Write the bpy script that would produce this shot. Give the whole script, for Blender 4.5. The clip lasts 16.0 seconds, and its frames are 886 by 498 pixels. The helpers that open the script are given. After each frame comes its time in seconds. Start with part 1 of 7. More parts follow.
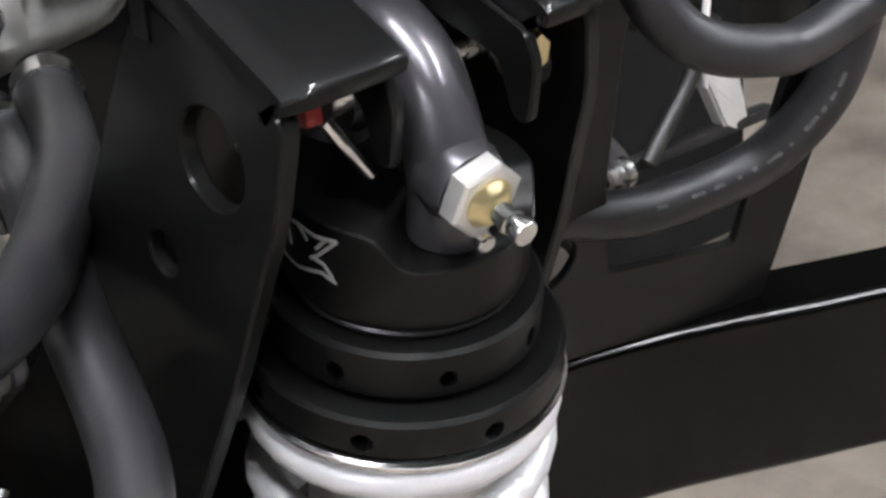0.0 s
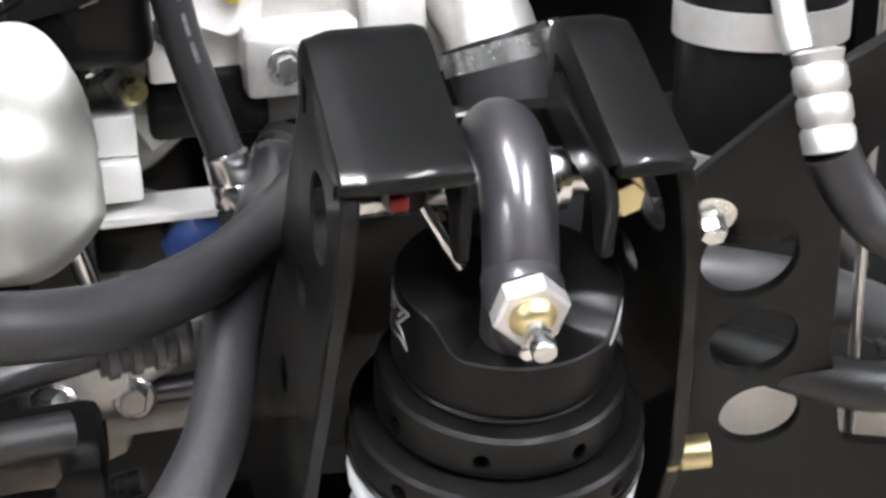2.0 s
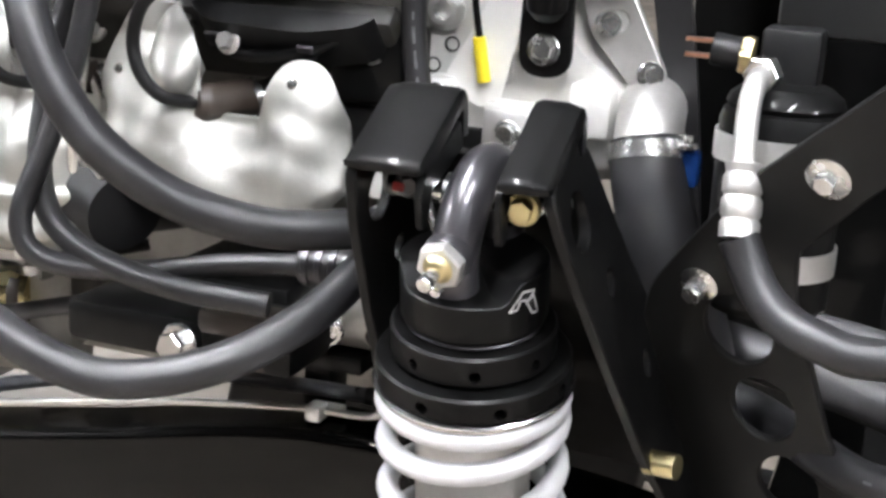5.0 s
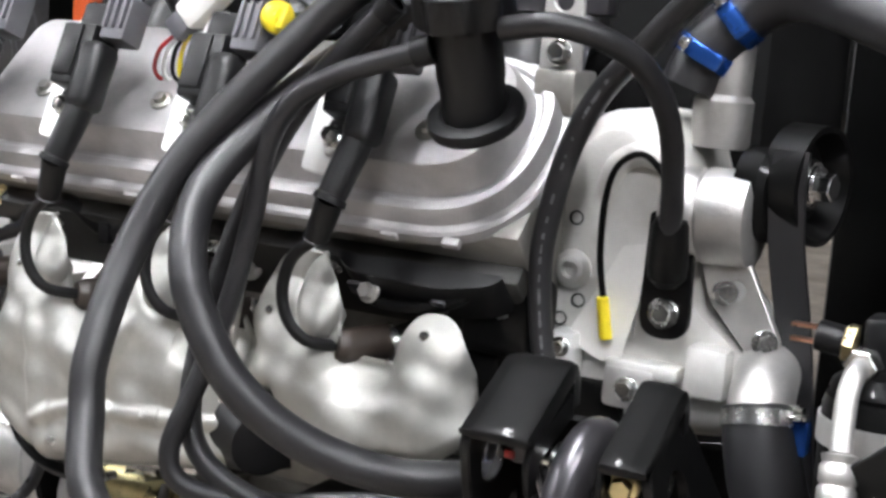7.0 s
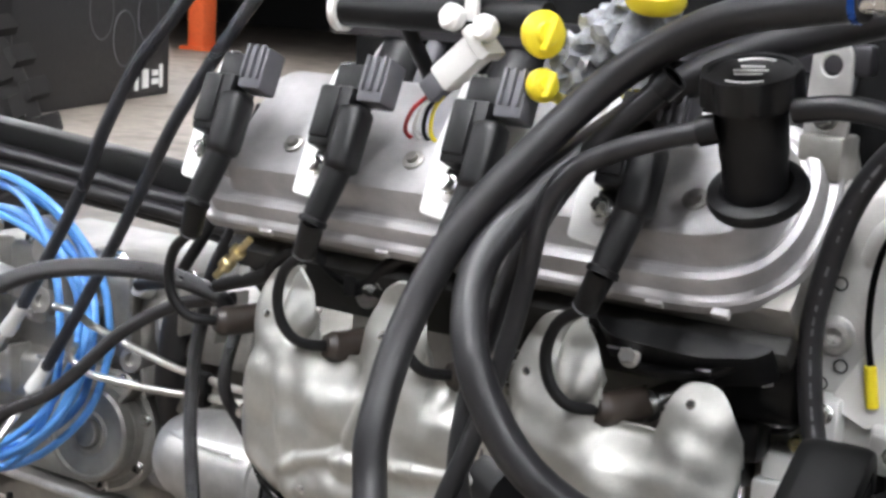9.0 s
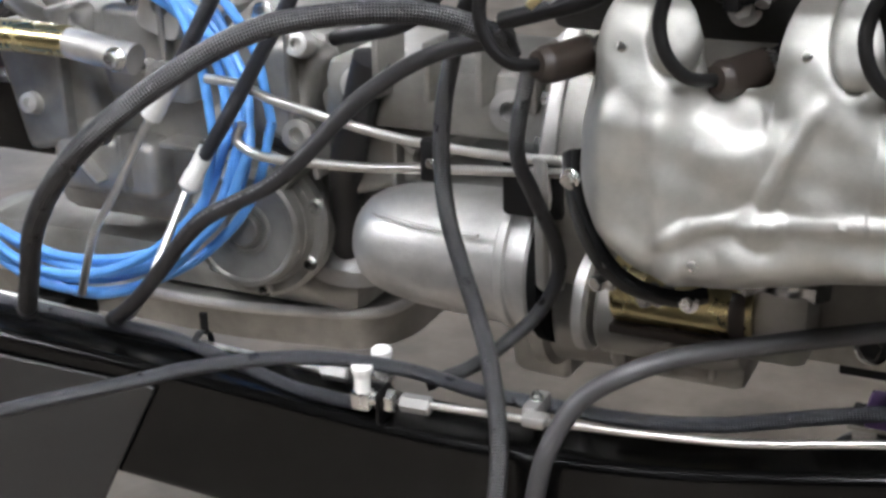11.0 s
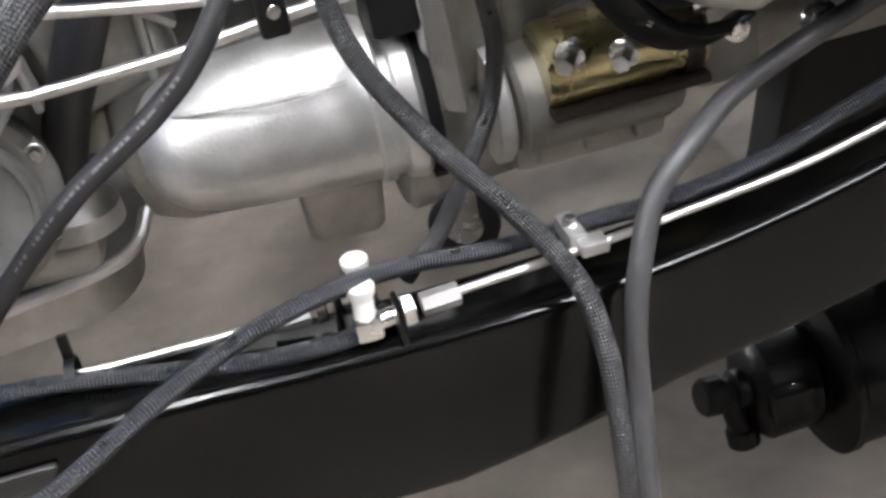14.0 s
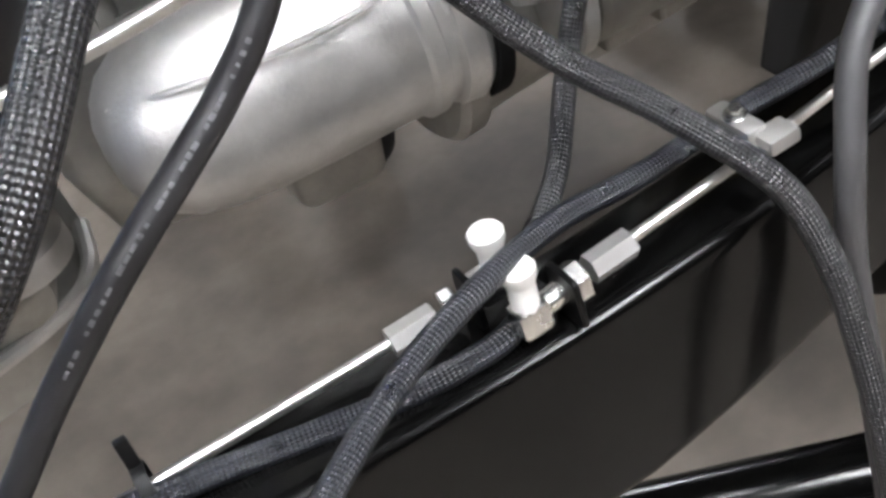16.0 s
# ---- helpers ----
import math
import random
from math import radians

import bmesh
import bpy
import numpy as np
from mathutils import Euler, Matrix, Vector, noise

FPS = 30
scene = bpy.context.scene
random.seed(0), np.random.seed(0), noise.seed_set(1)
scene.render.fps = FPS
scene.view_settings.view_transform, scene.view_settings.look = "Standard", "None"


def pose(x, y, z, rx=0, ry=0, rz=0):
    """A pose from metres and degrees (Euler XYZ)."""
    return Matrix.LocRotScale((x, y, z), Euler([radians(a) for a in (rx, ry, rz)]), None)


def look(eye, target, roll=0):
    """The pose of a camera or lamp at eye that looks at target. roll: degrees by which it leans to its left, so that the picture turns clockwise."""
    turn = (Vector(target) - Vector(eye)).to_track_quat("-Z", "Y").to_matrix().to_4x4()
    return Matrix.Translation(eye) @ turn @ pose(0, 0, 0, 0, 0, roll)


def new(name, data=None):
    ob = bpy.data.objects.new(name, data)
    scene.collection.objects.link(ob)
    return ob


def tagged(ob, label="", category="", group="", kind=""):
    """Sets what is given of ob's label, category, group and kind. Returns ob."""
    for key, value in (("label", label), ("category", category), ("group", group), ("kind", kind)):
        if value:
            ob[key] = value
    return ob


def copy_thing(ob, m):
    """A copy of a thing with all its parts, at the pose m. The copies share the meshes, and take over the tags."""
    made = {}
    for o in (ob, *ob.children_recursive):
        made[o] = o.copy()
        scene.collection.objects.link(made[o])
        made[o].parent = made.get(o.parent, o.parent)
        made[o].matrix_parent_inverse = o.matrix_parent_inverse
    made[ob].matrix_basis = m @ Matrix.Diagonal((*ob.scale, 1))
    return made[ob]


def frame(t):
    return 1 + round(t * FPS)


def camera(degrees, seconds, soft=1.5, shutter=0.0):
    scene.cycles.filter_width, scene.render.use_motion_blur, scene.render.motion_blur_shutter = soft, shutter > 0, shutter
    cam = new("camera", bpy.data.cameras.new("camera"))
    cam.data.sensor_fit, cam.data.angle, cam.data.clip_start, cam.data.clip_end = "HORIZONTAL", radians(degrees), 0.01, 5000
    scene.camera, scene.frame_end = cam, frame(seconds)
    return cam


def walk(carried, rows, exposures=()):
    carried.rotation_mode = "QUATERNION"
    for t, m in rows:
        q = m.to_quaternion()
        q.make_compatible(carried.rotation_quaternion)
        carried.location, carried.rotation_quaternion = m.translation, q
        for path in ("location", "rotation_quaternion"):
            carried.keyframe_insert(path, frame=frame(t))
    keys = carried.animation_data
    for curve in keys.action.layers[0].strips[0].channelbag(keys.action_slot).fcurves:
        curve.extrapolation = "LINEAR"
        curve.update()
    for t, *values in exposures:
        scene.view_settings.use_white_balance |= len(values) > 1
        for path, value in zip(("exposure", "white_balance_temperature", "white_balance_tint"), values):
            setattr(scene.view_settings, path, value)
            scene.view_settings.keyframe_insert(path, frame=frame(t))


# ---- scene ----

cam = camera(36.0, 16.0, soft=3.0)
PATH = [
    (0, (-0.2229, -0.2551, 1.1562), (0.3478, 0.4299, 0.7034), -6.80),
    (0.5, (-0.1870, -0.2876, 1.1617), (0.3014, 0.4651, 0.7202), -5.63),
    (1, (-0.1508, -0.3228, 1.1708), (0.2328, 0.4981, 0.7477), -4.75),
    (1.5, (-0.1211, -0.3384, 1.1714), (0.1645, 0.5322, 0.7709), -3.56),
    (2, (-0.1198, -0.3577, 1.1744), (0.1176, 0.5358, 0.7932), -1.28),
    (2.5, (-0.0990, -0.4007, 1.1723), (0.0630, 0.5208, 0.8193), 0.25),
    (3, (-0.0620, -0.4621, 1.1728), (0.0143, 0.4787, 0.8424), 1.25),
    (5.3, (0.2345, -0.5973, 1.1844), (-0.1276, 0.3008, 0.9347), 3.24),
    (5.5, (0.2409, -0.6039, 1.1905), (-0.1341, 0.2924, 0.9540), 3.38),
    (6, (0.2466, -0.6118, 1.2072), (-0.1550, 0.2803, 1.0001), 3.86),
    (6.5, (0.2482, -0.6098, 1.2226), (-0.1821, 0.2758, 1.0475), 4.04),
    (7, (0.2500, -0.6129, 1.2465), (-0.2082, 0.2619, 1.0890), 4.13),
    (7.5, (0.2469, -0.6088, 1.2673), (-0.2389, 0.2538, 1.1266), 4.19),
    (8, (0.2414, -0.6084, 1.2743), (-0.2736, 0.2401, 1.1528), 4.49),
    (8.5, (0.2186, -0.6323, 1.2876), (-0.3077, 0.2069, 1.1506), 4.37),
    (9, (0.1549, -0.6636, 1.3015), (-0.3663, 0.1701, 1.1188), 3.52),
    (9.5, (0.0657, -0.6814, 1.2841), (-0.4536, 0.1442, 1.0628), 3.03),
    (10, (-0.0457, -0.6702, 1.2616), (-0.5472, 0.1531, 0.9960), 1.94),
    (10.2, (-0.0870, -0.6586, 1.2528), (-0.5784, 0.1641, 0.9670), 1.29),
    (12.3, (-0.5322, -0.6096, 1.2008), (-0.6594, 0.2889, 0.7808), -4.30),
    (12.5, (-0.5672, -0.6086, 1.1943), (-0.6477, 0.2942, 0.7720), -4.85),
    (13, (-0.6467, -0.5877, 1.1879), (-0.6263, 0.3089, 0.7455), -6.66),
    (13.5, (-0.6971, -0.5414, 1.1831), (-0.6152, 0.3375, 0.7130), -9.37),
    (14, (-0.7421, -0.4745, 1.1854), (-0.6074, 0.3744, 0.6745), -11.24),
    (14.5, (-0.7702, -0.4093, 1.1755), (-0.6077, 0.4163, 0.6352), -14.15),
    (15, (-0.8029, -0.3440, 1.1605), (-0.6057, 0.4577, 0.5961), -16.98),
    (15.5, (-0.8304, -0.2760, 1.1530), (-0.5986, 0.4907, 0.5544), -18.26),
    (16, (-0.8435, -0.2340, 1.1398), (-0.5943, 0.5176, 0.5290), -19.87),
]
walk(cam, [(t, look(eye, target, roll)) for t, eye, target, roll in PATH],
     exposures=[(0.0, 0.05), (0.6, 0.17), (1.5, 0.72), (3.0, 0.76), (5.4, 0.55), (6.0, 0.42), (7.0, 0.06), (8.0, -0.12), (9.5, -0.24), (12.5, -0.1), (14.0, 0.13), (15.0, 0.14), (16.0, 0.08)])

# ---- world and room light ----
world = bpy.data.worlds.new("workshop_air")
scene.world = world
world.use_nodes = True
world.node_tree.nodes["Background"].inputs[0].default_value = (0.9, 0.95, 1.0, 1)
world.node_tree.nodes["Background"].inputs[1].default_value = 0.01
scene.view_settings.exposure = 0.0


# ---- materials ----
def surf(name, col, rough, metal=0.0, var=0.18, scale=30.0, bump=0.12, fine=400.0, rvar=0.12, coat=0.0, spec=0.5, second=None, amount=0.5, emit=0.0):
    """A procedural surface: base colour with blotches, an optional second colour in patches, fine grain and uneven gloss."""
    m = bpy.data.materials.new(name)
    m.use_nodes = True
    nt = m.node_tree
    b = nt.nodes["Principled BSDF"]
    tc = nt.nodes.new("ShaderNodeTexCoord")
    n1 = nt.nodes.new("ShaderNodeTexNoise")
    n1.inputs["Scale"].default_value, n1.inputs["Detail"].default_value, n1.inputs["Roughness"].default_value = scale, 5, 0.6
    n2 = nt.nodes.new("ShaderNodeTexNoise")
    n2.inputs["Scale"].default_value, n2.inputs["Detail"].default_value = fine, 3
    for n in (n1, n2):
        nt.links.new(tc.outputs["Object"], n.inputs["Vector"])
    ramp = nt.nodes.new("ShaderNodeValToRGB")
    ramp.color_ramp.elements[0].position, ramp.color_ramp.elements[1].position = 0.3, 0.72
    ramp.color_ramp.elements[0].color = (*[c * (1 - var) for c in col], 1)
    ramp.color_ramp.elements[1].color = (*[min(1, c * (1 + var)) for c in col], 1)
    nt.links.new(n1.outputs["Fac"], ramp.inputs["Fac"])
    colour = ramp.outputs["Color"]
    if second:
        n3 = nt.nodes.new("ShaderNodeTexNoise")
        n3.inputs["Scale"].default_value, n3.inputs["Detail"].default_value = scale * 0.45, 6
        nt.links.new(tc.outputs["Object"], n3.inputs["Vector"])
        mr = nt.nodes.new("ShaderNodeMapRange")
        mr.inputs["From Min"].default_value, mr.inputs["From Max"].default_value = 0.48, 0.68
        mr.inputs["To Max"].default_value = amount
        nt.links.new(n3.outputs["Fac"], mr.inputs["Value"])
        mix = nt.nodes.new("ShaderNodeMix")
        mix.data_type = "RGBA"
        nt.links.new(mr.outputs["Result"], mix.inputs["Factor"])
        nt.links.new(colour, mix.inputs["A"])
        mix.inputs["B"].default_value = (*second, 1)
        colour = mix.outputs["Result"]
    nt.links.new(colour, b.inputs["Base Color"])
    rr = nt.nodes.new("ShaderNodeMapRange")
    rr.inputs["To Min"].default_value, rr.inputs["To Max"].default_value = max(0.03, rough - rvar), min(1, rough + rvar)
    nt.links.new(n1.outputs["Fac"], rr.inputs["Value"])
    nt.links.new(rr.outputs["Result"], b.inputs["Roughness"])
    b.inputs["Metallic"].default_value = metal
    b.inputs["Coat Weight"].default_value = coat
    b.inputs["Coat Roughness"].default_value = 0.09
    b.inputs["Specular IOR Level"].default_value = spec
    if bump:
        bp = nt.nodes.new("ShaderNodeBump")
        bp.inputs["Strength"].default_value, bp.inputs["Distance"].default_value = bump, 0.0006
        nt.links.new(n2.outputs["Fac"], bp.inputs["Height"])
        nt.links.new(bp.outputs["Normal"], b.inputs["Normal"])
    if emit:
        b.inputs["Emission Color"].default_value, b.inputs["Emission Strength"].default_value = (0.94, 0.95, 1.0, 1), emit
    return m


def braid(name, a, c, pitch=460.0, strands=11):
    """Woven sleeve: two families of strands cross along the hose, the raised ones coloured paler for their glint."""
    m = surf(name, a, 0.31, var=0.3, scale=60, bump=0, spec=0.62)
    nt = m.node_tree
    b = nt.nodes["Principled BSDF"]
    uv = nt.nodes.new("ShaderNodeUVMap")
    uv.uv_map = "along"
    xyz = nt.nodes.new("ShaderNodeSeparateXYZ")
    nt.links.new(uv.outputs["UV"], xyz.inputs["Vector"])

    def calc(kind, p, q):
        node = nt.nodes.new("ShaderNodeMath")
        node.operation = kind
        for k, v in enumerate((p, q)):
            if isinstance(v, (int, float)):
                node.inputs[k].default_value = v
            elif v is not None:
                nt.links.new(v, node.inputs[k])
        return node.outputs["Value"]

    along = calc("MULTIPLY", xyz.outputs["X"], pitch * math.pi)
    round_ = calc("MULTIPLY", xyz.outputs["Y"], strands * 2 * math.pi)
    weave = calc("MULTIPLY", calc("SINE", calc("ADD", along, round_), None), calc("SINE", calc("SUBTRACT", along, round_), None))
    mr = nt.nodes.new("ShaderNodeMapRange")
    mr.inputs["From Min"].default_value, mr.inputs["From Max"].default_value = 0.15, 0.8
    nt.links.new(weave, mr.inputs["Value"])
    mix = nt.nodes.new("ShaderNodeMix")
    mix.data_type = "RGBA"
    nt.links.new(mr.outputs["Result"], mix.inputs["Factor"])
    nt.links.new(b.inputs["Base Color"].links[0].from_socket, mix.inputs["A"])
    mix.inputs["B"].default_value = (*c, 1)
    nt.links.new(mix.outputs["Result"], b.inputs["Base Color"])
    bp = nt.nodes.new("ShaderNodeBump")
    bp.inputs["Strength"].default_value, bp.inputs["Distance"].default_value = 0.6, 0.0008
    nt.links.new(weave, bp.inputs["Height"])
    nt.links.new(bp.outputs["Normal"], b.inputs["Normal"])
    return m


GLOSS = surf("black_powder_coat", (0.0035, 0.0035, 0.0035), 0.46, var=0.2, scale=25, bump=0.06, fine=900, coat=0.22, spec=0.10)
SATIN = surf("black_satin_paint", (0.008, 0.008, 0.008), 0.5, var=0.25, scale=18, bump=0.2, fine=900, spec=0.22)
RAILP = surf("black_frame_paint", (0.0022, 0.0022, 0.0021), 0.17, var=0.3, scale=9, bump=0.06, fine=500, rvar=0.05, spec=0.22)
ANOD = surf("black_anodised", (0.003, 0.003, 0.003), 0.34, var=0.2, scale=30, bump=0.08, fine=900, spec=0.16)
STEELG = surf("grey_coated_steel", (0.055, 0.053, 0.058), 0.32, metal=0.6, var=0.15, scale=35, bump=0.1, fine=600, coat=0.3)
RUBBER = surf("black_rubber", (0.0135, 0.0132, 0.0145), 0.43, var=0.22, scale=35, bump=0.2, fine=700, second=(0.020, 0.0195, 0.021), amount=0.35)
RUBBERG = surf("grey_rubber", (0.052, 0.051, 0.053), 0.45, var=0.18, scale=30, bump=0.3, fine=700)
PLASTIC = surf("black_plastic", (0.0065, 0.0065, 0.007), 0.42, var=0.25, scale=40, bump=0.35, fine=900, spec=0.3)
GREYPL = surf("grey_plastic", (0.10, 0.10, 0.11), 0.5, var=0.15, scale=40, bump=0.2)
CAST = surf("cast_aluminium", (0.70, 0.69, 0.67), 0.46, metal=0.85, var=0.2, scale=22, bump=0.5, fine=350, second=(0.32, 0.31, 0.29), amount=0.6)
CASTD = surf("dull_cast_aluminium", (0.38, 0.37, 0.345), 0.46, metal=0.75, var=0.3, scale=16, bump=0.6, fine=300, second=(0.15, 0.14, 0.125), amount=0.65)
COVER = surf("valve_cover_aluminium", (0.46, 0.45, 0.45), 0.44, metal=0.45, var=0.2, scale=24, bump=0.45, fine=500, second=(0.22, 0.215, 0.215), amount=0.5, rvar=0.15)
SHIELD = surf("stamped_shield", (0.46, 0.46, 0.43), 0.50, metal=0.82, var=0.2, scale=26, bump=0.4, fine=160, second=(0.31, 0.30, 0.27), amount=0.55, rvar=0.12)
ZINC = surf("zinc_plate", (0.75, 0.75, 0.73), 0.25, metal=1.0, var=0.12, scale=60, bump=0.2)
BRIGHT = surf("bright_steel", (0.8, 0.8, 0.8), 0.18, metal=1.0, var=0.1, scale=60, bump=0.1)
LINE = surf("steel_line", (0.78, 0.77, 0.74), 0.34, metal=1.0, var=0.1, scale=80, bump=0.1)
SPRING = surf("silver_spring_paint", (0.62, 0.62, 0.63), 0.42, metal=0.35, var=0.06, scale=50, bump=0.15)
BRASS = surf("brass", (0.80, 0.68, 0.38), 0.3, metal=1.0, var=0.15, scale=60, bump=0.15)
GOLDZ = surf("yellow_zinc", (0.62, 0.54, 0.30), 0.28, metal=1.0, var=0.25, scale=30, bump=0.2)
COPPER = surf("copper", (0.75, 0.42, 0.30), 0.3, metal=1.0, var=0.1, scale=60, bump=0.1)
BLUEA = surf("blue_anodised", (0.02, 0.09, 0.38), 0.25, metal=0.7, var=0.15, scale=60, bump=0.1)
BLUEH = surf("blue_cable_jacket", (0.10, 0.30, 0.68), 0.35, var=0.12, scale=40, bump=0.1)
WHITE = surf("white_plastic", (0.80, 0.79, 0.76), 0.4, var=0.05, scale=40, bump=0.05)
YELLOW = surf("yellow_plastic", (0.85, 0.68, 0.03), 0.4, var=0.08, scale=40, bump=0.05)
ORANGE = surf("orange_paint", (0.70, 0.13, 0.04), 0.4, var=0.12, scale=20, bump=0.1)
RED = surf("red_paint", (0.35, 0.02, 0.02), 0.4, var=0.15, scale=20, bump=0.1)
PURPLE = surf("purple_anodised", (0.24, 0.15, 0.36), 0.3, metal=0.7, var=0.15, scale=40, bump=0.1)
INK = surf("pale_print", (0.10, 0.10, 0.105), 0.6, var=0.5, scale=300, bump=0)
LOGO = surf("etched_silver", (0.6, 0.6, 0.6), 0.35, metal=0.6, var=0.2, scale=200, bump=0.1)
BRAID = braid("black_braided_sleeve", (0.006, 0.006, 0.007), (0.055, 0.055, 0.06))
BRAIDB = braid("blue_black_braided_sleeve", (0.006, 0.007, 0.010), (0.036, 0.040, 0.055))
FLOORM = surf("worn_concrete", (0.25, 0.215, 0.180), 0.6, var=0.32, scale=7, bump=0.18, fine=120, second=(0.085, 0.071, 0.058), amount=0.75, rvar=0.15)
WALLM = surf("painted_block_wall", (0.03, 0.03, 0.029), 0.7, var=0.06, scale=2, bump=0.3, fine=40)
CEILM = surf("dark_ceiling_sheet", (0.025, 0.025, 0.025), 0.7, var=0.1, scale=2, bump=0.2, fine=30)
TUBEL = surf("lamp_diffuser", (0.9, 0.9, 0.9), 0.5, var=0.0, bump=0, emit=150.0)
PLATEA = surf("pale_aluminium_plate", (0.80, 0.80, 0.78), 0.42, metal=0.45, var=0.08, scale=25, bump=0.15, fine=500)
CLEAR = surf("crinkled_film", (0.30, 0.31, 0.33), 0.2, var=0.5, scale=90, bump=0.6, fine=250)
GUSSET = surf("grey_frame_plate", (0.014, 0.014, 0.014), 0.45, var=0.15, scale=20, bump=0.2)
# Matt black parts, and the darkness of the engine bay on added panels.
MATTSHADE = surf("matt_black_and_shade", (0.005, 0.005, 0.005), 0.85, var=0.2, scale=12, bump=0.3, fine=300, spec=0.12)
# Casting colour darkened for the shade in gaps and holes.
RECSHADE = surf("recess_shade_casting", (0.035, 0.034, 0.032), 0.6, metal=0.3, var=0.35, scale=30, bump=0.5, fine=300)
NAVY = surf("navy_plastic", (0.012, 0.03, 0.11), 0.4, var=0.15, scale=40, bump=0.1)
BROWNP = surf("brown_plastic", (0.030, 0.022, 0.017), 0.5, var=0.25, scale=40, bump=0.2)
CASTL = surf("pale_sand_cast_aluminium", (0.74, 0.73, 0.70), 0.5, metal=0.25, var=0.2, scale=22, bump=0.6, fine=280, second=(0.46, 0.45, 0.42), amount=0.5)
BOXM = surf("printed_black_carton", (0.012, 0.012, 0.013), 0.5, var=0.2, scale=20, bump=0.1)
TYREM = surf("tyre_rubber", (0.022, 0.02, 0.019), 0.75, var=0.3, scale=25, bump=0.5, fine=200)
INKW = surf("white_print", (0.75, 0.75, 0.73), 0.5, var=0.05, bump=0)


# ---- building helpers ----
def thing(name, label, category, at=(0, 0, 0), group=""):
    e = new(name)
    e.empty_display_size = 0.02
    e.location = at
    return tagged(e, label, category, group)


def mesh_of(name, bm, material, sharp=35):
    bmesh.ops.recalc_face_normals(bm, faces=bm.faces[:])
    me = bpy.data.meshes.new(name)
    bm.to_mesh(me)
    bm.free()
    me.materials.append(material)
    for p in me.polygons:
        p.use_smooth = True
    me.set_sharp_from_angle(angle=radians(sharp))
    return me


def part(name, bm, material, parent, label="", sharp=35):
    """One mesh in world places under a thing or a part."""
    ob = new(name, mesh_of(name, bm, material, sharp))
    ob.parent = parent
    if parent.type == "EMPTY":
        ob.matrix_parent_inverse = Matrix.Translation(parent.location).inverted()
    return tagged(ob, label)


def whole(name, bm, material, label, category, group="", kind="", sharp=35):
    return tagged(new(name, mesh_of(name, bm, material, sharp)), label, category, group, kind)


def frame_of(p, d, spin=0.0):
    """A pose at p whose z axis runs along d."""
    q = Vector(d).normalized().to_track_quat("Z", "Y")
    return Matrix.Translation(p) @ q.to_matrix().to_4x4() @ Matrix.Rotation(spin, 4, "Z")


def put(bm, other, m=None):
    """Adds another bmesh to bm, moved by m."""
    me = bpy.data.meshes.new("t")
    other.to_mesh(me)
    other.free()
    if m is not None:
        me.transform(m)
    bm.from_mesh(me)
    bpy.data.meshes.remove(me)
    return bm


def lathe(profile, m=None, seg=32):
    bm = bmesh.new()
    rings = []
    for r, h in profile:
        if r < 1e-6:
            rings.append([bm.verts.new((0, 0, h))])
        else:
            rings.append([bm.verts.new((r * math.cos(2 * math.pi * i / seg), r * math.sin(2 * math.pi * i / seg), h)) for i in range(seg)])
    for a, b in zip(rings, rings[1:]):
        for i in range(seg):
            j = (i + 1) % seg
            if len(a) == 1 and len(b) == 1:
                continue
            if len(a) == 1:
                bm.faces.new((a[0], b[i], b[j]))
            elif len(b) == 1:
                bm.faces.new((a[i], a[j], b[0]))
            else:
                bm.faces.new((a[i], a[j], b[j], b[i]))
    if m is not None:
        bm.transform(m)
    return bm


def rod(p, q, r, seg=16, cham=0.0006):
    p, q = Vector(p), Vector(q)
    h = (q - p).length
    return lathe([(0, 0), (r - cham, 0), (r, cham), (r, h - cham), (r - cham, h), (0, h)], frame_of(p, q - p), seg)


def box(c, s, bev=0.002, m=None, seg=2):
    bm = bmesh.new()
    bmesh.ops.create_cube(bm, size=1)
    bm.transform(Matrix.Translation(c) @ Matrix.Diagonal((*s, 1)))
    if bev:
        bmesh.ops.bevel(bm, geom=bm.edges[:], offset=min(bev, min(s) * 0.45), segments=seg, affect="EDGES", profile=0.5)
    if m is not None:
        bm.transform(m)
    return bm


def smooth_line(pts, per=8):
    """Catmull-Rom through the points."""
    p = [Vector(q) for q in pts]
    if len(p) == 2:
        return p
    e = [2 * p[0] - p[1]] + p + [2 * p[-1] - p[-2]]
    out = []
    for a, b, c, d in zip(e, e[1:], e[2:], e[3:]):
        for k in range(per):
            t = k / per
            out.append(0.5 * (2 * b + (c - a) * t + (2 * a - 5 * b + 4 * c - d) * t * t + (3 * b - a - 3 * c + d) * t ** 3))
    out.append(p[-1])
    return out


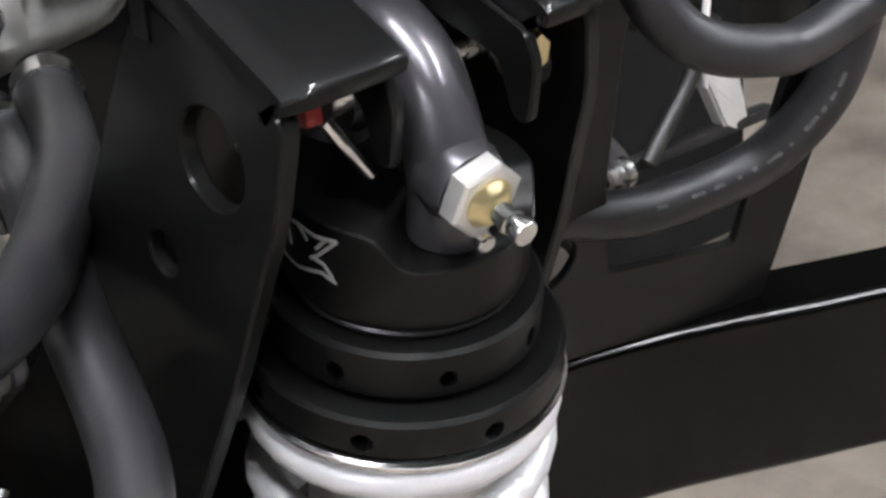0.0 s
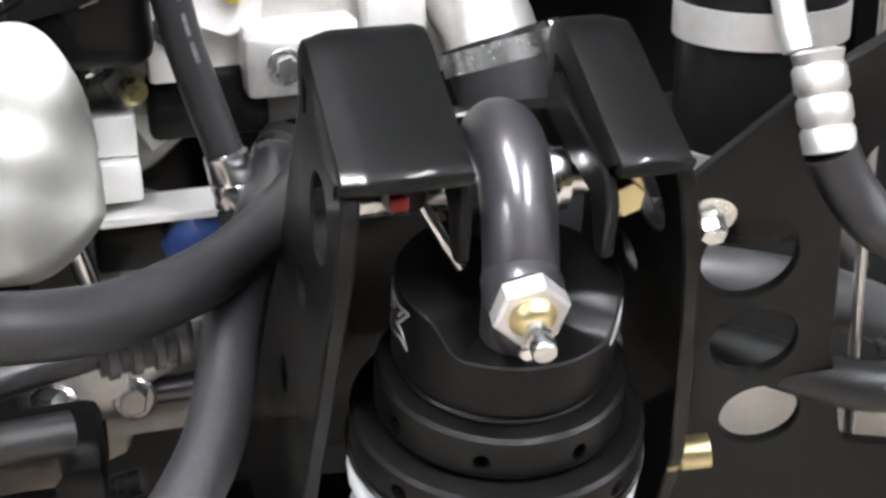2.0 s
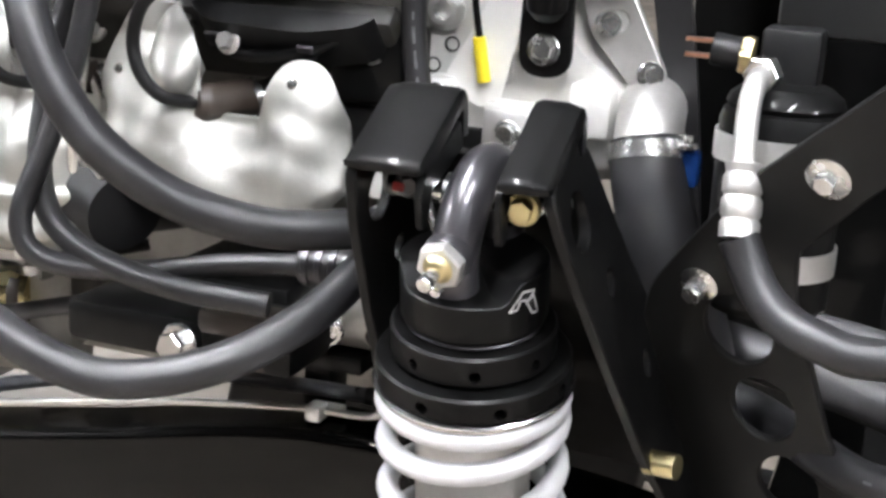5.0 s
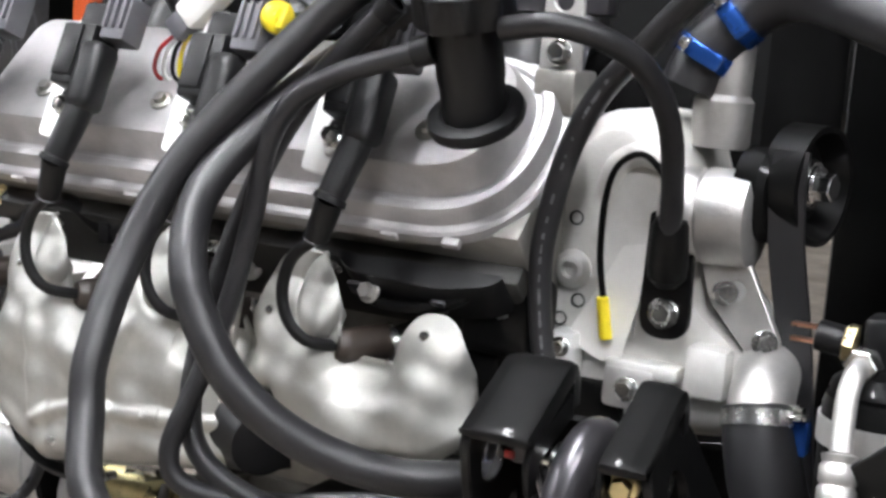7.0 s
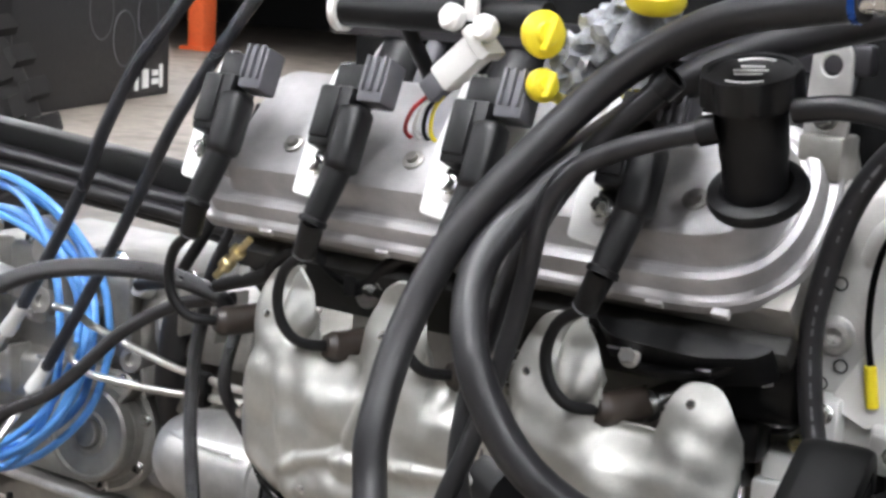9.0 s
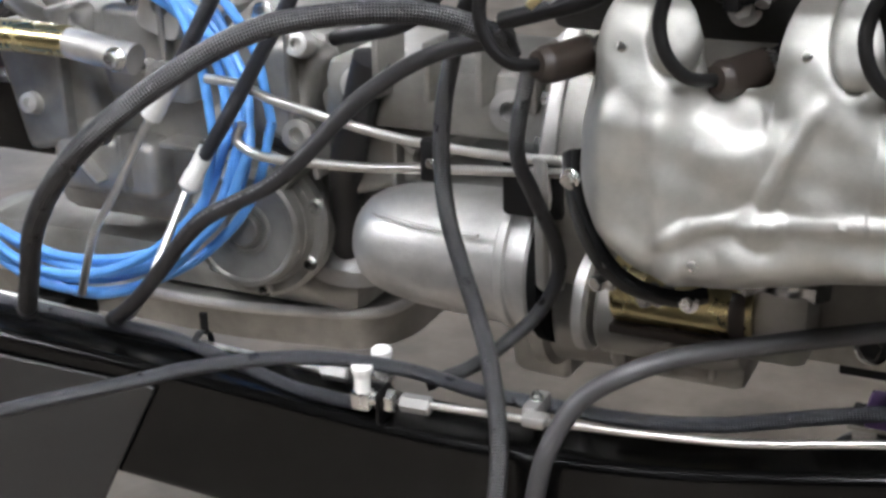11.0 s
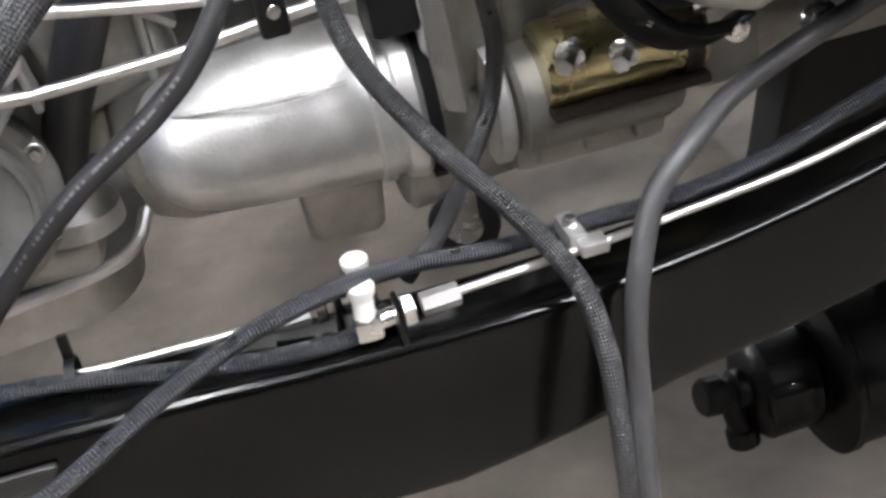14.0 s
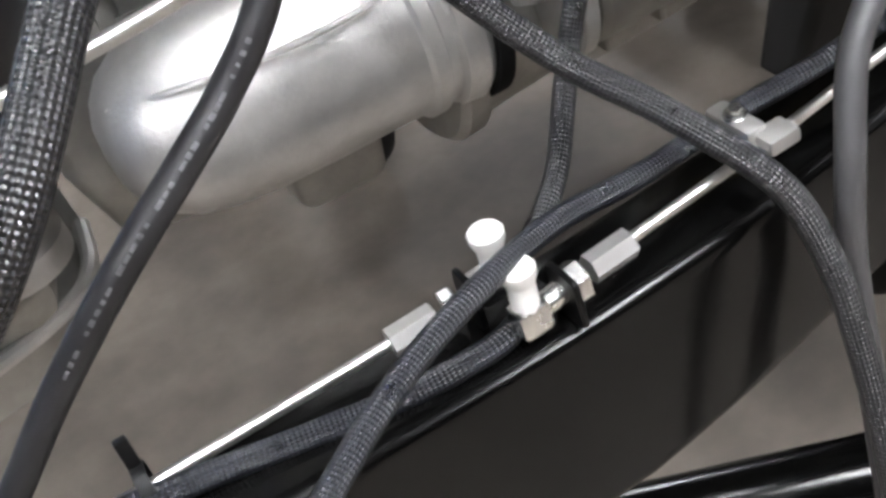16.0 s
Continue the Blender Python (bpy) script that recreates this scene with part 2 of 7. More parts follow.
def sweep(line, section, close=True, scale=None):
    """Carries a closed section (2D points) along a line of points."""
    bm = bmesh.new()
    rings, up = [], None
    for i, p in enumerate(line):
        d = (line[min(i + 1, len(line) - 1)] - line[max(i - 1, 0)]).normalized()
        if up is None:
            up = Vector((0, 0, 1)) if abs(d.z) < 0.95 else Vector((1, 0, 0))
        up = (up - d * up.dot(d)).normalized()
        side = d.cross(up)
        k = scale(i / (len(line) - 1)) if scale else 1.0
        rings.append([bm.verts.new(p + (side * x + up * y) * k) for x, y in section])
    n = len(section)
    uv = bm.loops.layers.uv.new("along")
    run = 0.0
    for k, (a, b) in enumerate(zip(rings, rings[1:])):
        step = (line[k + 1] - line[k]).length
        for i in range(n):
            j = (i + 1) % n
            f = bm.faces.new((a[i], a[j], b[j], b[i]))
            for lp, place in zip(f.loops, ((run, i), (run, i + 1), (run + step, i + 1), (run + step, i))):
                lp[uv].uv = (place[0], place[1] / n)
        run += step
    if close:
        bm.faces.new(rings[0][::-1])
        bm.faces.new(rings[-1])
    return bm


def circle(r, seg=14):
    return [(r * math.cos(2 * math.pi * i / seg), r * math.sin(2 * math.pi * i / seg)) for i in range(seg)]


def tube(pts, r, seg=14, per=8, scale=None):
    return sweep(smooth_line(pts, per), circle(r, seg), scale=scale)


def rounded(pts, r, seg=5):
    """A closed outline with its corners rounded; r: one radius or one for each corner."""
    out, n = [], len(pts)
    for i, p in enumerate(pts):
        rr = r[i] if isinstance(r, (list, tuple)) else r
        p = Vector(p)
        a, b = Vector(pts[i - 1]) - p, Vector(pts[(i + 1) % n]) - p
        k = min(rr, a.length * 0.49, b.length * 0.49)
        s, e = p + a.normalized() * k, p + b.normalized() * k
        for j in range(seg + 1):
            t = j / seg
            out.append(tuple((1 - t) ** 2 * s + 2 * t * (1 - t) * p + t * t * e))
    return out


def plate(outline, holes, thick, m, bev=0.0008, bseg=1):
    """A flat plate with holes (outlines), thickness along the pose's z."""
    bm = bmesh.new()
    edges = []
    for loop in [outline, *holes]:
        vs = [bm.verts.new((x, y, 0)) for x, y in loop]
        edges += [bm.edges.new((vs[i], vs[(i + 1) % len(vs)])) for i in range(len(vs))]
    bmesh.ops.triangle_fill(bm, use_beauty=True, use_dissolve=False, edges=edges)
    bmesh.ops.dissolve_limit(bm, angle_limit=0.01, verts=bm.verts[:], edges=bm.edges[:])
    got = bmesh.ops.extrude_face_region(bm, geom=bm.faces[:])
    bmesh.ops.translate(bm, verts=[v for v in got["geom"] if isinstance(v, bmesh.types.BMVert)], vec=(0, 0, thick))
    bmesh.ops.recalc_face_normals(bm, faces=bm.faces[:])
    if bev:
        rim = [e for e in bm.edges if len(e.link_faces) == 2 and e.calc_face_angle(0) > 1.0]
        bmesh.ops.bevel(bm, geom=rim, offset=bev, segments=bseg, affect="EDGES")
    bm.transform(m)
    return bm


def ring_at(x, y, r, seg=20):
    return [(x + r * math.cos(2 * math.pi * i / seg), y + r * math.sin(2 * math.pi * i / seg)) for i in range(seg)]


def hexagon(r, h, m, cham=0.0008):
    bm = bmesh.new()
    c = math.cos(math.pi / 6)
    low = [(r * math.cos(math.pi * i / 3), r * math.sin(math.pi * i / 3)) for i in range(6)]
    a = [bm.verts.new((x, y, 0)) for x, y in low]
    b = [bm.verts.new((x, y, h - cham)) for x, y in low]
    t = [bm.verts.new((x * 0.9, y * 0.9, h)) for x, y in low]
    for p, q in ((a, b), (b, t)):
        for i in range(6):
            j = (i + 1) % 6
            bm.faces.new((p[i], p[j], q[j], q[i]))
    bm.faces.new(a[::-1])
    bm.faces.new(t)
    bm.transform(m)
    return bm


def bolt_mesh(p, d, r, h=None, flange=1.5, spin=0.3):
    """A flanged hex bolt head seated at p, facing d."""
    h = h or r * 1.0
    m = frame_of(p, d, spin)
    bm = lathe([(0, -0.001), (r * flange, -0.001), (r * flange, r * 0.16), (r * flange * 0.88, r * 0.3), (0, r * 0.3)], m, 20)
    put(bm, hexagon(r, h, m @ Matrix.Translation((0, 0, r * 0.28))))
    return bm


def bolt(p, d, r, label, material=None, h=None, flange=1.5, group=""):
    return whole("bolt", bolt_mesh(p, d, r, h, flange), material or ZINC, label, "bolt", group)


def lettering(pts, r, a, b, facing, parent, count=14, name="print_bar", material=None, high=0.0019):
    """Short pale bars along a tube, standing for print that cannot be read."""
    line = smooth_line(pts, 8)
    rr = random.Random(int(1000 * (a + b + r)))
    me = bmesh.new()
    for k in range(count):
        if rr.random() < 0.14:
            continue
        u = a + (b - a) * (k + rr.uniform(0.3, 0.7)) / count
        i = min(len(line) - 2, max(1, int(u * (len(line) - 1))))
        d = (line[i + 1] - line[i - 1]).normalized()
        f = Vector(facing)
        f = (f - d * f.dot(d)).normalized()
        seg = (line[-1] - line[0]).length * abs(b - a) / count
        m = Matrix((d, d.cross(f) * -1, f)).transposed().to_4x4()
        m.translation = line[i] + f * (r * 0.985)
        put(me, box((0, 0, 0), (min(0.008, seg * rr.uniform(0.25, 0.95)), high * rr.uniform(0.7, 1.1), 0.0007), 0, m))
    return part(name, me, material or INK, parent, "pale printing on the jacket")


X, Y, Z = Vector((1, 0, 0)), Vector((0, 1, 0)), Vector((0, 0, 1))

# ---- the hall ----
def loft(levels, m):
    """Stacks outlines of equal count at rising heights and caps the last."""
    bm = bmesh.new()
    rings = [[bm.verts.new((x, y, h)) for x, y in o] for o, h in levels]
    n = len(rings[0])
    for a, b in zip(rings, rings[1:]):
        for i in range(n):
            j = (i + 1) % n
            bm.faces.new((a[i], a[j], b[j], b[i]))
    bm.faces.new(rings[-1])
    bm.faces.new(rings[0][::-1])
    bm.transform(m)
    return bm


FZ = 0.2
floor = whole("floor", box((0, 0, FZ - 0.05), (56, 56, 0.1), 0), FLOORM, "worn grey-brown concrete floor with dark stains", "floor", kind="structure")
ceiling = whole("ceiling", box((0, 0, 4.65), (56, 56, 0.1), 0), CEILM, "dark sheet ceiling of the hall", "ceiling", kind="structure")
for nm, c, s in (("wall_north", (0, 28.1, 2.4), (56.4, 0.2, 4.6)), ("wall_south", (0, -28.1, 2.4), (56.4, 0.2, 4.6)),
                 ("wall_east", (28.1, 0, 2.4), (0.2, 56, 4.6)), ("wall_west", (-28.1, 0, 2.4), (0.2, 56, 4.6))):
    whole(nm, box(c, s, 0), WALLM, "plain dark painted hall wall", "wall", kind="structure")


def ceiling_light(x, y, size):
    """A strip light with two tubes, its length along y."""
    t = thing("ceiling_light", "long white fluorescent strip light hung from the ceiling", "light", (x, y, 3.6), "ceiling lights")
    part("housing", box((x, y, 3.56), (0.24, size, 0.06), 0.01), WHITE, t)
    for k in (-size * 0.4, size * 0.4):
        part("hanger", rod((x, y + k, 3.58), (x, y + k, 4.605), 0.006, 8), ZINC, t)
    for k in (-0.06, 0.06):
        part("fluorescent_tube", rod((x + k, y - size / 2 + 0.02, 3.5), (x + k, y + size / 2 - 0.02, 3.5), 0.03, 10), TUBEL, t)


for lx, ly in ((-4.6, -2.2), (-0.8, -1.0), (0.9, -2.2), (4.4, -2.2), (2.6, 7.0)):
    ceiling_light(lx, ly, 2.4)
# Unseen lamps added to brighten the distant floor.
for lx, ly in ((-9.0, 6.0), (-7.0, 9.0), (-13.0, 12.0)):
    ceiling_light(lx, ly, 4.8)

# ---- chassis rail ----
RAIL = [(-3.2, 0.17, 0.78), (-1.6, 0.15, 0.78), (-0.95, 0.139, 0.774), (-0.66, 0.138, 0.763), (-0.5, 0.15, 0.762), (-0.34, 0.16, 0.785),
        (-0.15, 0.172, 0.818), (0.02, 0.180, 0.803), (0.13, 0.182, 0.785), (0.24, 0.155, 0.777), (0.35, 0.097, 0.774), (0.50, 0.020, 0.772), (0.80, -0.08, 0.76), (1.2, -0.11, 0.74), (1.8, -0.11, 0.74)]


def rail_mesh(dy=0.0, flip=1):
    w = 0.058
    line = smooth_line([(x, y + dy, z) for x, y, z in RAIL], 8)
    bm = bmesh.new()
    rings = []
    for p in line:
        h = 0.106 - 0.020 * max(0, min(1, (p.x + 0.66) / 0.15)) + 0.020 * max(0, min(1, (p.x + 0.32) / 0.2))
        sec = rounded([(0, 0), (w, 0), (w, -h), (0, -h)], 0.009, 7)
        rings.append([bm.verts.new((p.x, p.y + a * flip, p.z + b)) for a, b in sec])
    n = len(sec)
    for a, b in zip(rings, rings[1:]):
        for i in range(n):
            j = (i + 1) % n
            bm.faces.new((a[i], a[j], b[j], b[i]))
    bm.faces.new(rings[0])
    bm.faces.new(rings[-1][::-1])
    return bm


near = thing("chassis_rail", "black painted steel chassis rail beside the engine", "chassis rail", (-0.7, 0.17, 0.65), "chassis rails")
part("beam", rail_mesh(), RAILP, near)
part("gusset", plate(rounded([(-1.25, 0.60), (-1.25, 0.757), (-0.868, 0.757), (-0.914, 0.676), (-0.955, 0.60)], 0.006, 3), [], 0.004, Matrix(((1, 0, 0, 0), (0, 0, 1, 0.1335), (0, 1, 0, 0), (0, 0, 0, 1)))), GUSSET, near, "grey steel gusset plate")
far = thing("chassis_rail", "black painted steel chassis rail on the far side of the engine", "chassis rail", (-0.7, 0.86, 0.65), "chassis rails")
part("beam", rail_mesh(0.72, -1), RAILP, far)
crs = thing("cross_member", "black painted steel cross member under the gearbox", "cross member", (-1.2, 0.5, 0.64))
part("tube", box((-1.2, 0.505, 0.668), (0.07, 0.62, 0.036), 0.008), RAILP, crs)
for by in (0.24, 0.77):
    part("end_plate", box((-1.2, by, 0.69), (0.09, 0.012, 0.08), 0.002), RAILP, crs)
crs2 = thing("cross_member", "black painted steel cross member under the engine front", "cross member", (0.16, 0.5, 0.68))
part("tube", box((0.16, 0.52, 0.695), (0.08, 0.58, 0.04), 0.008), RAILP, crs2)
for by in (0.24, 0.79):
    part("end_plate", box((0.16, by, 0.715), (0.10, 0.012, 0.08), 0.002), RAILP, crs2)


def axle_stand(x, y, top):
    t = thing("axle_stand", "black steel axle stand carrying the chassis rail", "axle stand", (x, y, FZ), "axle stands")
    part("saddle", box((x, y, top - 0.012), (0.12, 0.07, 0.024), 0.004), RAILP, t)
    part("post", box((x, y, (FZ + top) / 2), (0.05, 0.05, top - FZ - 0.04), 0.004), RAILP, t)
    part("base", box((x, y, FZ + 0.012), (0.26, 0.26, 0.024), 0.004), RAILP, t)


for sx in (-2.9, 1.6):
    rz = 0.78 - 0.106 if sx < 0 else 0.74 - 0.106
    axle_stand(sx, 0.20 if sx < 0 else -0.081, rz)
    axle_stand(sx, 0.86 if sx < 0 else 0.581, rz)

# ---- coil-over shock ----
shock = thing("coilover_shock", "black coil-over shock with silver spring between two bracket plates", "shock absorber", (0.001, 0.036, 0.5))
AXP, AXD = Vector((0.0044, 0.0375, 0.96)), Vector((0.0199, -0.1928, 1.0)).normalized()
AXX = Vector((0, 1, 0)).cross(AXD).normalized()
ax = Matrix((AXX, AXD.cross(AXX), AXD)).transposed().to_4x4()
ax.translation = AXP
ax = ax @ Matrix.Translation((0, 0, -0.96))


def shock_cap():
    """A turned cap with a sharp rim, dished low towards the gas valve."""
    bm = lathe([(0, 0.9955), (0.012, 0.9955), (0.022, 0.997), (0.034, 0.9985), (0.0370, 0.9985), (0.0376, 0.9978), (0.0376, 0.9695), (0.0368, 0.9675), (0.0352, 0.9662), (0, 0.9662)], None, 64)
    for v in bm.verts:
        if v.co.z > 0.985:
            a = abs(math.atan2(v.co.x, -v.co.y))
            r = math.hypot(v.co.x, v.co.y)
            k = max(0.0, min(1.0, (1.05 - a) / 0.35)) * min(1.0, r / 0.03)
            v.co.z -= 0.0105 * k * k * (3 - 2 * k)
    bm.transform(ax)
    return bm


part("cap", shock_cap(), ANOD, shock, "black anodised shock cap")
part("snap_ring", lathe([(0.03, 0.9662), (0.0352, 0.9662), (0.0358, 0.9652), (0.0352, 0.9640), (0.03, 0.9630)], ax, 64), STEELG, shock, "bright steel ring")


def perch(top, low, r, nholes, turn, name):
    """A spring perch ring with round holes drilled round its edge."""
    seg, mid, hh = 40, low + (top - low) * 0.42, 0.0042
    bm = bmesh.new()
    zs = [low + 0.0014, mid - hh, mid + hh, top - 0.0014]

    def ringv(rad, z):
        return [bm.verts.new((rad * math.cos(2 * math.pi * i / seg), rad * math.sin(2 * math.pi * i / seg), z)) for i in range(seg)]

    rows = [ringv(0.030, low), ringv(r - 0.0014, low)] + [ringv(r, z) for z in zs] + [ringv(r - 0.0014, top), ringv(0.030, top)]
    for k, (a, b) in enumerate(zip(rows, rows[1:])):
        for i in range(seg):
            j = (i + 1) % seg
            if k == 3 and i % (seg // nholes) == 0:
                a0, wa, hr = 2 * math.pi * (i + 0.5) / seg, math.pi / seg * 0.9, 0.0034
                mouth, deep = [], []
                for q in range(8):
                    th = math.radians(22.5 + 45 * q)
                    an, z = a0 + wa * math.cos(th), mid + hr * math.sin(th)
                    mouth.append(bm.verts.new((r * math.cos(an), r * math.sin(an), z)))
                    deep.append(bm.verts.new(((r - 0.009) * math.cos(an), (r - 0.009) * math.sin(an), z)))
                corner = [b[j], b[i], a[i], a[j]]
                for q in range(4):
                    bm.faces.new((corner[q], mouth[2 * q], mouth[2 * q + 1]))
                    bm.faces.new((corner[q], mouth[2 * q + 1], mouth[(2 * q + 2) % 8], corner[(q + 1) % 4]))
                for q in range(8):
                    bm.faces.new((mouth[q], deep[q], deep[(q + 1) % 8], mouth[(q + 1) % 8]))
                bm.faces.new(deep)
            else:
                bm.faces.new((a[i], a[j], b[j], b[i]))
    bm.transform(ax @ Matrix.Rotation(turn, 4, "Z"))
    return part(name, bm, ANOD, shock)


perch(0.9632, 0.9465, 0.0428, 8, 0.279, "lock_ring")
part("groove_ring", lathe([(0.03, 0.9465), (0.0385, 0.9465), (0.0385, 0.9448), (0.03, 0.9448)], ax, 64), ANOD, shock)
perch(0.9448, 0.9310, 0.0512, 8, 0.53, "spring_perch")
part("perch_edge", lathe([(0.043, 0.9310), (0.0520, 0.9310), (0.0527, 0.9300), (0.0520, 0.9288), (0.0508, 0.9284), (0.0508, 0.9262), (0.043, 0.9262)], ax, 64), BRIGHT, shock, "bright edge ring of the perch")


def spring_line():
    pts, pitch, r = [], 0.030, 0.0460
    turns = 11
    for i in range(turns * 28):
        a = 2 * math.pi * i / 28
        k = a / (2 * math.pi)
        drop = pitch * max(0, k - 0.75) + 0.006 * min(k, 0.75)
        pts.append(ax @ Vector((r * math.cos(-a + 0.9), r * math.sin(-a + 0.9), 0.9215 - drop)))
    return pts


part("coil_spring", sweep(spring_line(), circle(0.0060, 12)), SPRING, shock, "silver painted coil spring")
part("damper_body", lathe([(0, 0.925), (0.031, 0.925), (0.031, 0.58), (0, 0.58)], ax, 40), CAST, shock, "machined aluminium damper body")
part("eyelet", tube([(0.002, 0.012, 0.985), (0.002, 0.0085, 1.001), (0.003, 0.0115, 1.016), (0.0045, 0.0195, 1.031), (0.006, 0.034, 1.0405), (0.007, 0.050, 1.038), (0.007, 0.062, 1.022), (0.007, 0.066, 0.99)], 0.0120, 24), STEELG, shock, "grey steel upper eyelet")
vd = Vector((-0.08, -0.95, -0.30)).normalized()
vp = Vector((0.0007, -0.0025, 1.0018))
part("hex_nut", hexagon(0.0122, 0.0065, frame_of(vp, vd, 0.25)), CAST, shock, "zinc hex nut")
part("lower_eye", lathe([(0.010, -0.012), (0.022, -0.012), (0.022, 0.012), (0.010, 0.012)], frame_of(ax @ Vector((0, 0, 0.555)), (1, 0, 0)), 28), STEELG, shock)
part("brass_nut", lathe([(0, 0), (0.0074, 0), (0.0076, 0.0008), (0.0066, 0.0018), (0.0058, 0.0030), (0.0040, 0.0044), (0, 0.0048)], frame_of(vp + vd * 0.0064, vd), 28), BRASS, shock, "brass valve nut")
stem = lathe([(0, 0), (0.0034, 0), (0.0034, 0.0035), (0.0040, 0.004), (0.0040, 0.0055), (0.0034, 0.006), (0.0034, 0.0075), (0.0040, 0.008), (0.0040, 0.0105), (0.0036, 0.0112), (0, 0.0112)], frame_of(vp + vd * 0.0112, vd), 20)
part("valve_stem", stem, ZINC, shock, "knurled gas valve stem")
part("valve_boss", lathe([(0, -0.012), (0.0122, -0.012), (0.0128, -0.004), (0.0115, 0.0), (0, 0.0)], frame_of(vp + vd * -0.0005, vd), 28), STEELG, shock)
part("set_screw", rod(vp + Vector((-0.001, -0.001, -0.013)), vp + Vector((-0.002, -0.006, -0.0145)), 0.0028, 12), BRIGHT, shock)
for s in (-1, 1):
    part("bushing", lathe([(0.005, 0), (0.0125, 0), (0.0125, 0.003), (0.0105, 0.004), (0.0105, 0.0075), (0.005, 0.0075)], frame_of((0.006 + s * 0.0118, 0.037, 1.026), (s, 0, 0)), 28), BRIGHT, shock, "bright steel bushing")


def wrapped_stroke(line, wide=0.0011):
    """A thin raised stroke on the cap; the line is given as (angle round the axis, height)."""
    bm = bmesh.new()
    pts = [Vector((a * 0.0376, h)) for a, h in line]
    fine = []
    for p, q in zip(pts, pts[1:]):
        n = max(1, int((q - p).length / 0.002))
        fine += [p.lerp(q, k / n) for k in range(n)]
    fine.append(pts[-1])
    rows = []
    for i, p in enumerate(fine):
        d = (fine[min(i + 1, len(fine) - 1)] - fine[max(i - 1, 0)]).normalized()
        side = Vector((-d.y, d.x)) * wide / 2
        row = []
        for r, o in ((0.0374, side), (0.0379, side), (0.0379, -side), (0.0374, -side)):
            a, h = (p.x + o.x) / 0.0376, p.y + o.y
            row.append(bm.verts.new(ax @ Vector((r * math.cos(a), r * math.sin(a), 0.96 + h))))
        rows.append(row)
    for a, b in zip(rows, rows[1:]):
        for i in range(4):
            bm.faces.new((a[i], a[(i + 1) % 4], b[(i + 1) % 4], b[i]))
    bm.faces.new(rows[0][::-1])
    bm.faces.new(rows[-1])
    return bm


WING = (((-3.58, 0.0306), (-3.24, 0.0337), (-3.04, 0.0332), (-2.84, 0.0344)), ((-3.58, 0.0306), (-3.41, 0.0301), (-3.36, 0.0243)), ((-3.25, 0.0334), (-3.13, 0.0301)),
        ((-3.04, 0.029), (-2.93, 0.0340)), ((-2.84, 0.0344), (-3.02, 0.027), (-3.10, 0.0249)),
        ((-3.60, 0.0208), (-3.50, 0.0178), (-3.25, 0.0189), (-2.98, 0.0220), (-2.85, 0.0205), (-2.96, 0.0251), (-3.07, 0.0256)))
SLASH = (((-0.77, 0.0246), (-0.56, 0.0337), (-0.35, 0.0326), (-0.46, 0.0283), (-0.60, 0.0294), (-0.65, 0.0251), (-0.77, 0.0246)),
         ((-0.51, 0.0267), (-0.37, 0.0297), (-0.27, 0.0195), (-0.39, 0.0204), (-0.48, 0.0263)))
for strokes in (WING, SLASH):
    mark = bmesh.new()
    for st_line in strokes:
        put(mark, wrapped_stroke(st_line))
    part("emblem", mark, LOGO, shock, "silver emblem")

# ---- shock tower ----
tower = thing("shock_bracket", "black powder-coated steel shock bracket with two plates", "bracket", (0, 0.2, 0.80))
PL = [(0.0, 1.040), (0.010, 1.010), (0.040, 0.953), (0.078, 0.889), (0.17, 0.775), (0.33, 0.775), (0.182, 0.905), (0.112, 0.99), (0.072, 1.050), (0.058, 1.062)]
YZ = Matrix(((0, 0, 1, 0), (1, 0, 0, 0), (0, 1, 0, 0), (0, 0, 0, 1)))
for x0, lean, dy in ((-0.054, -0.05, 0.0), (0.0455, 0.26, -0.006)):
    pm = Matrix.Translation((x0, dy, 1.045)) @ Matrix(((1, 0, -lean, 0), (0, 1, 0, 0), (0, 0, 1, 0), (0, 0, 0, 1))) @ Matrix.Translation((0, 0, -1.045)) @ YZ
    part("side_plate", plate(rounded(PL, 0.008, 3), [ring_at(0.036, 1.022, 0.0145), ring_at(0.070, 0.985, 0.007), ring_at(0.112, 0.930, 0.007)], 0.006, pm), GLOSS, tower)


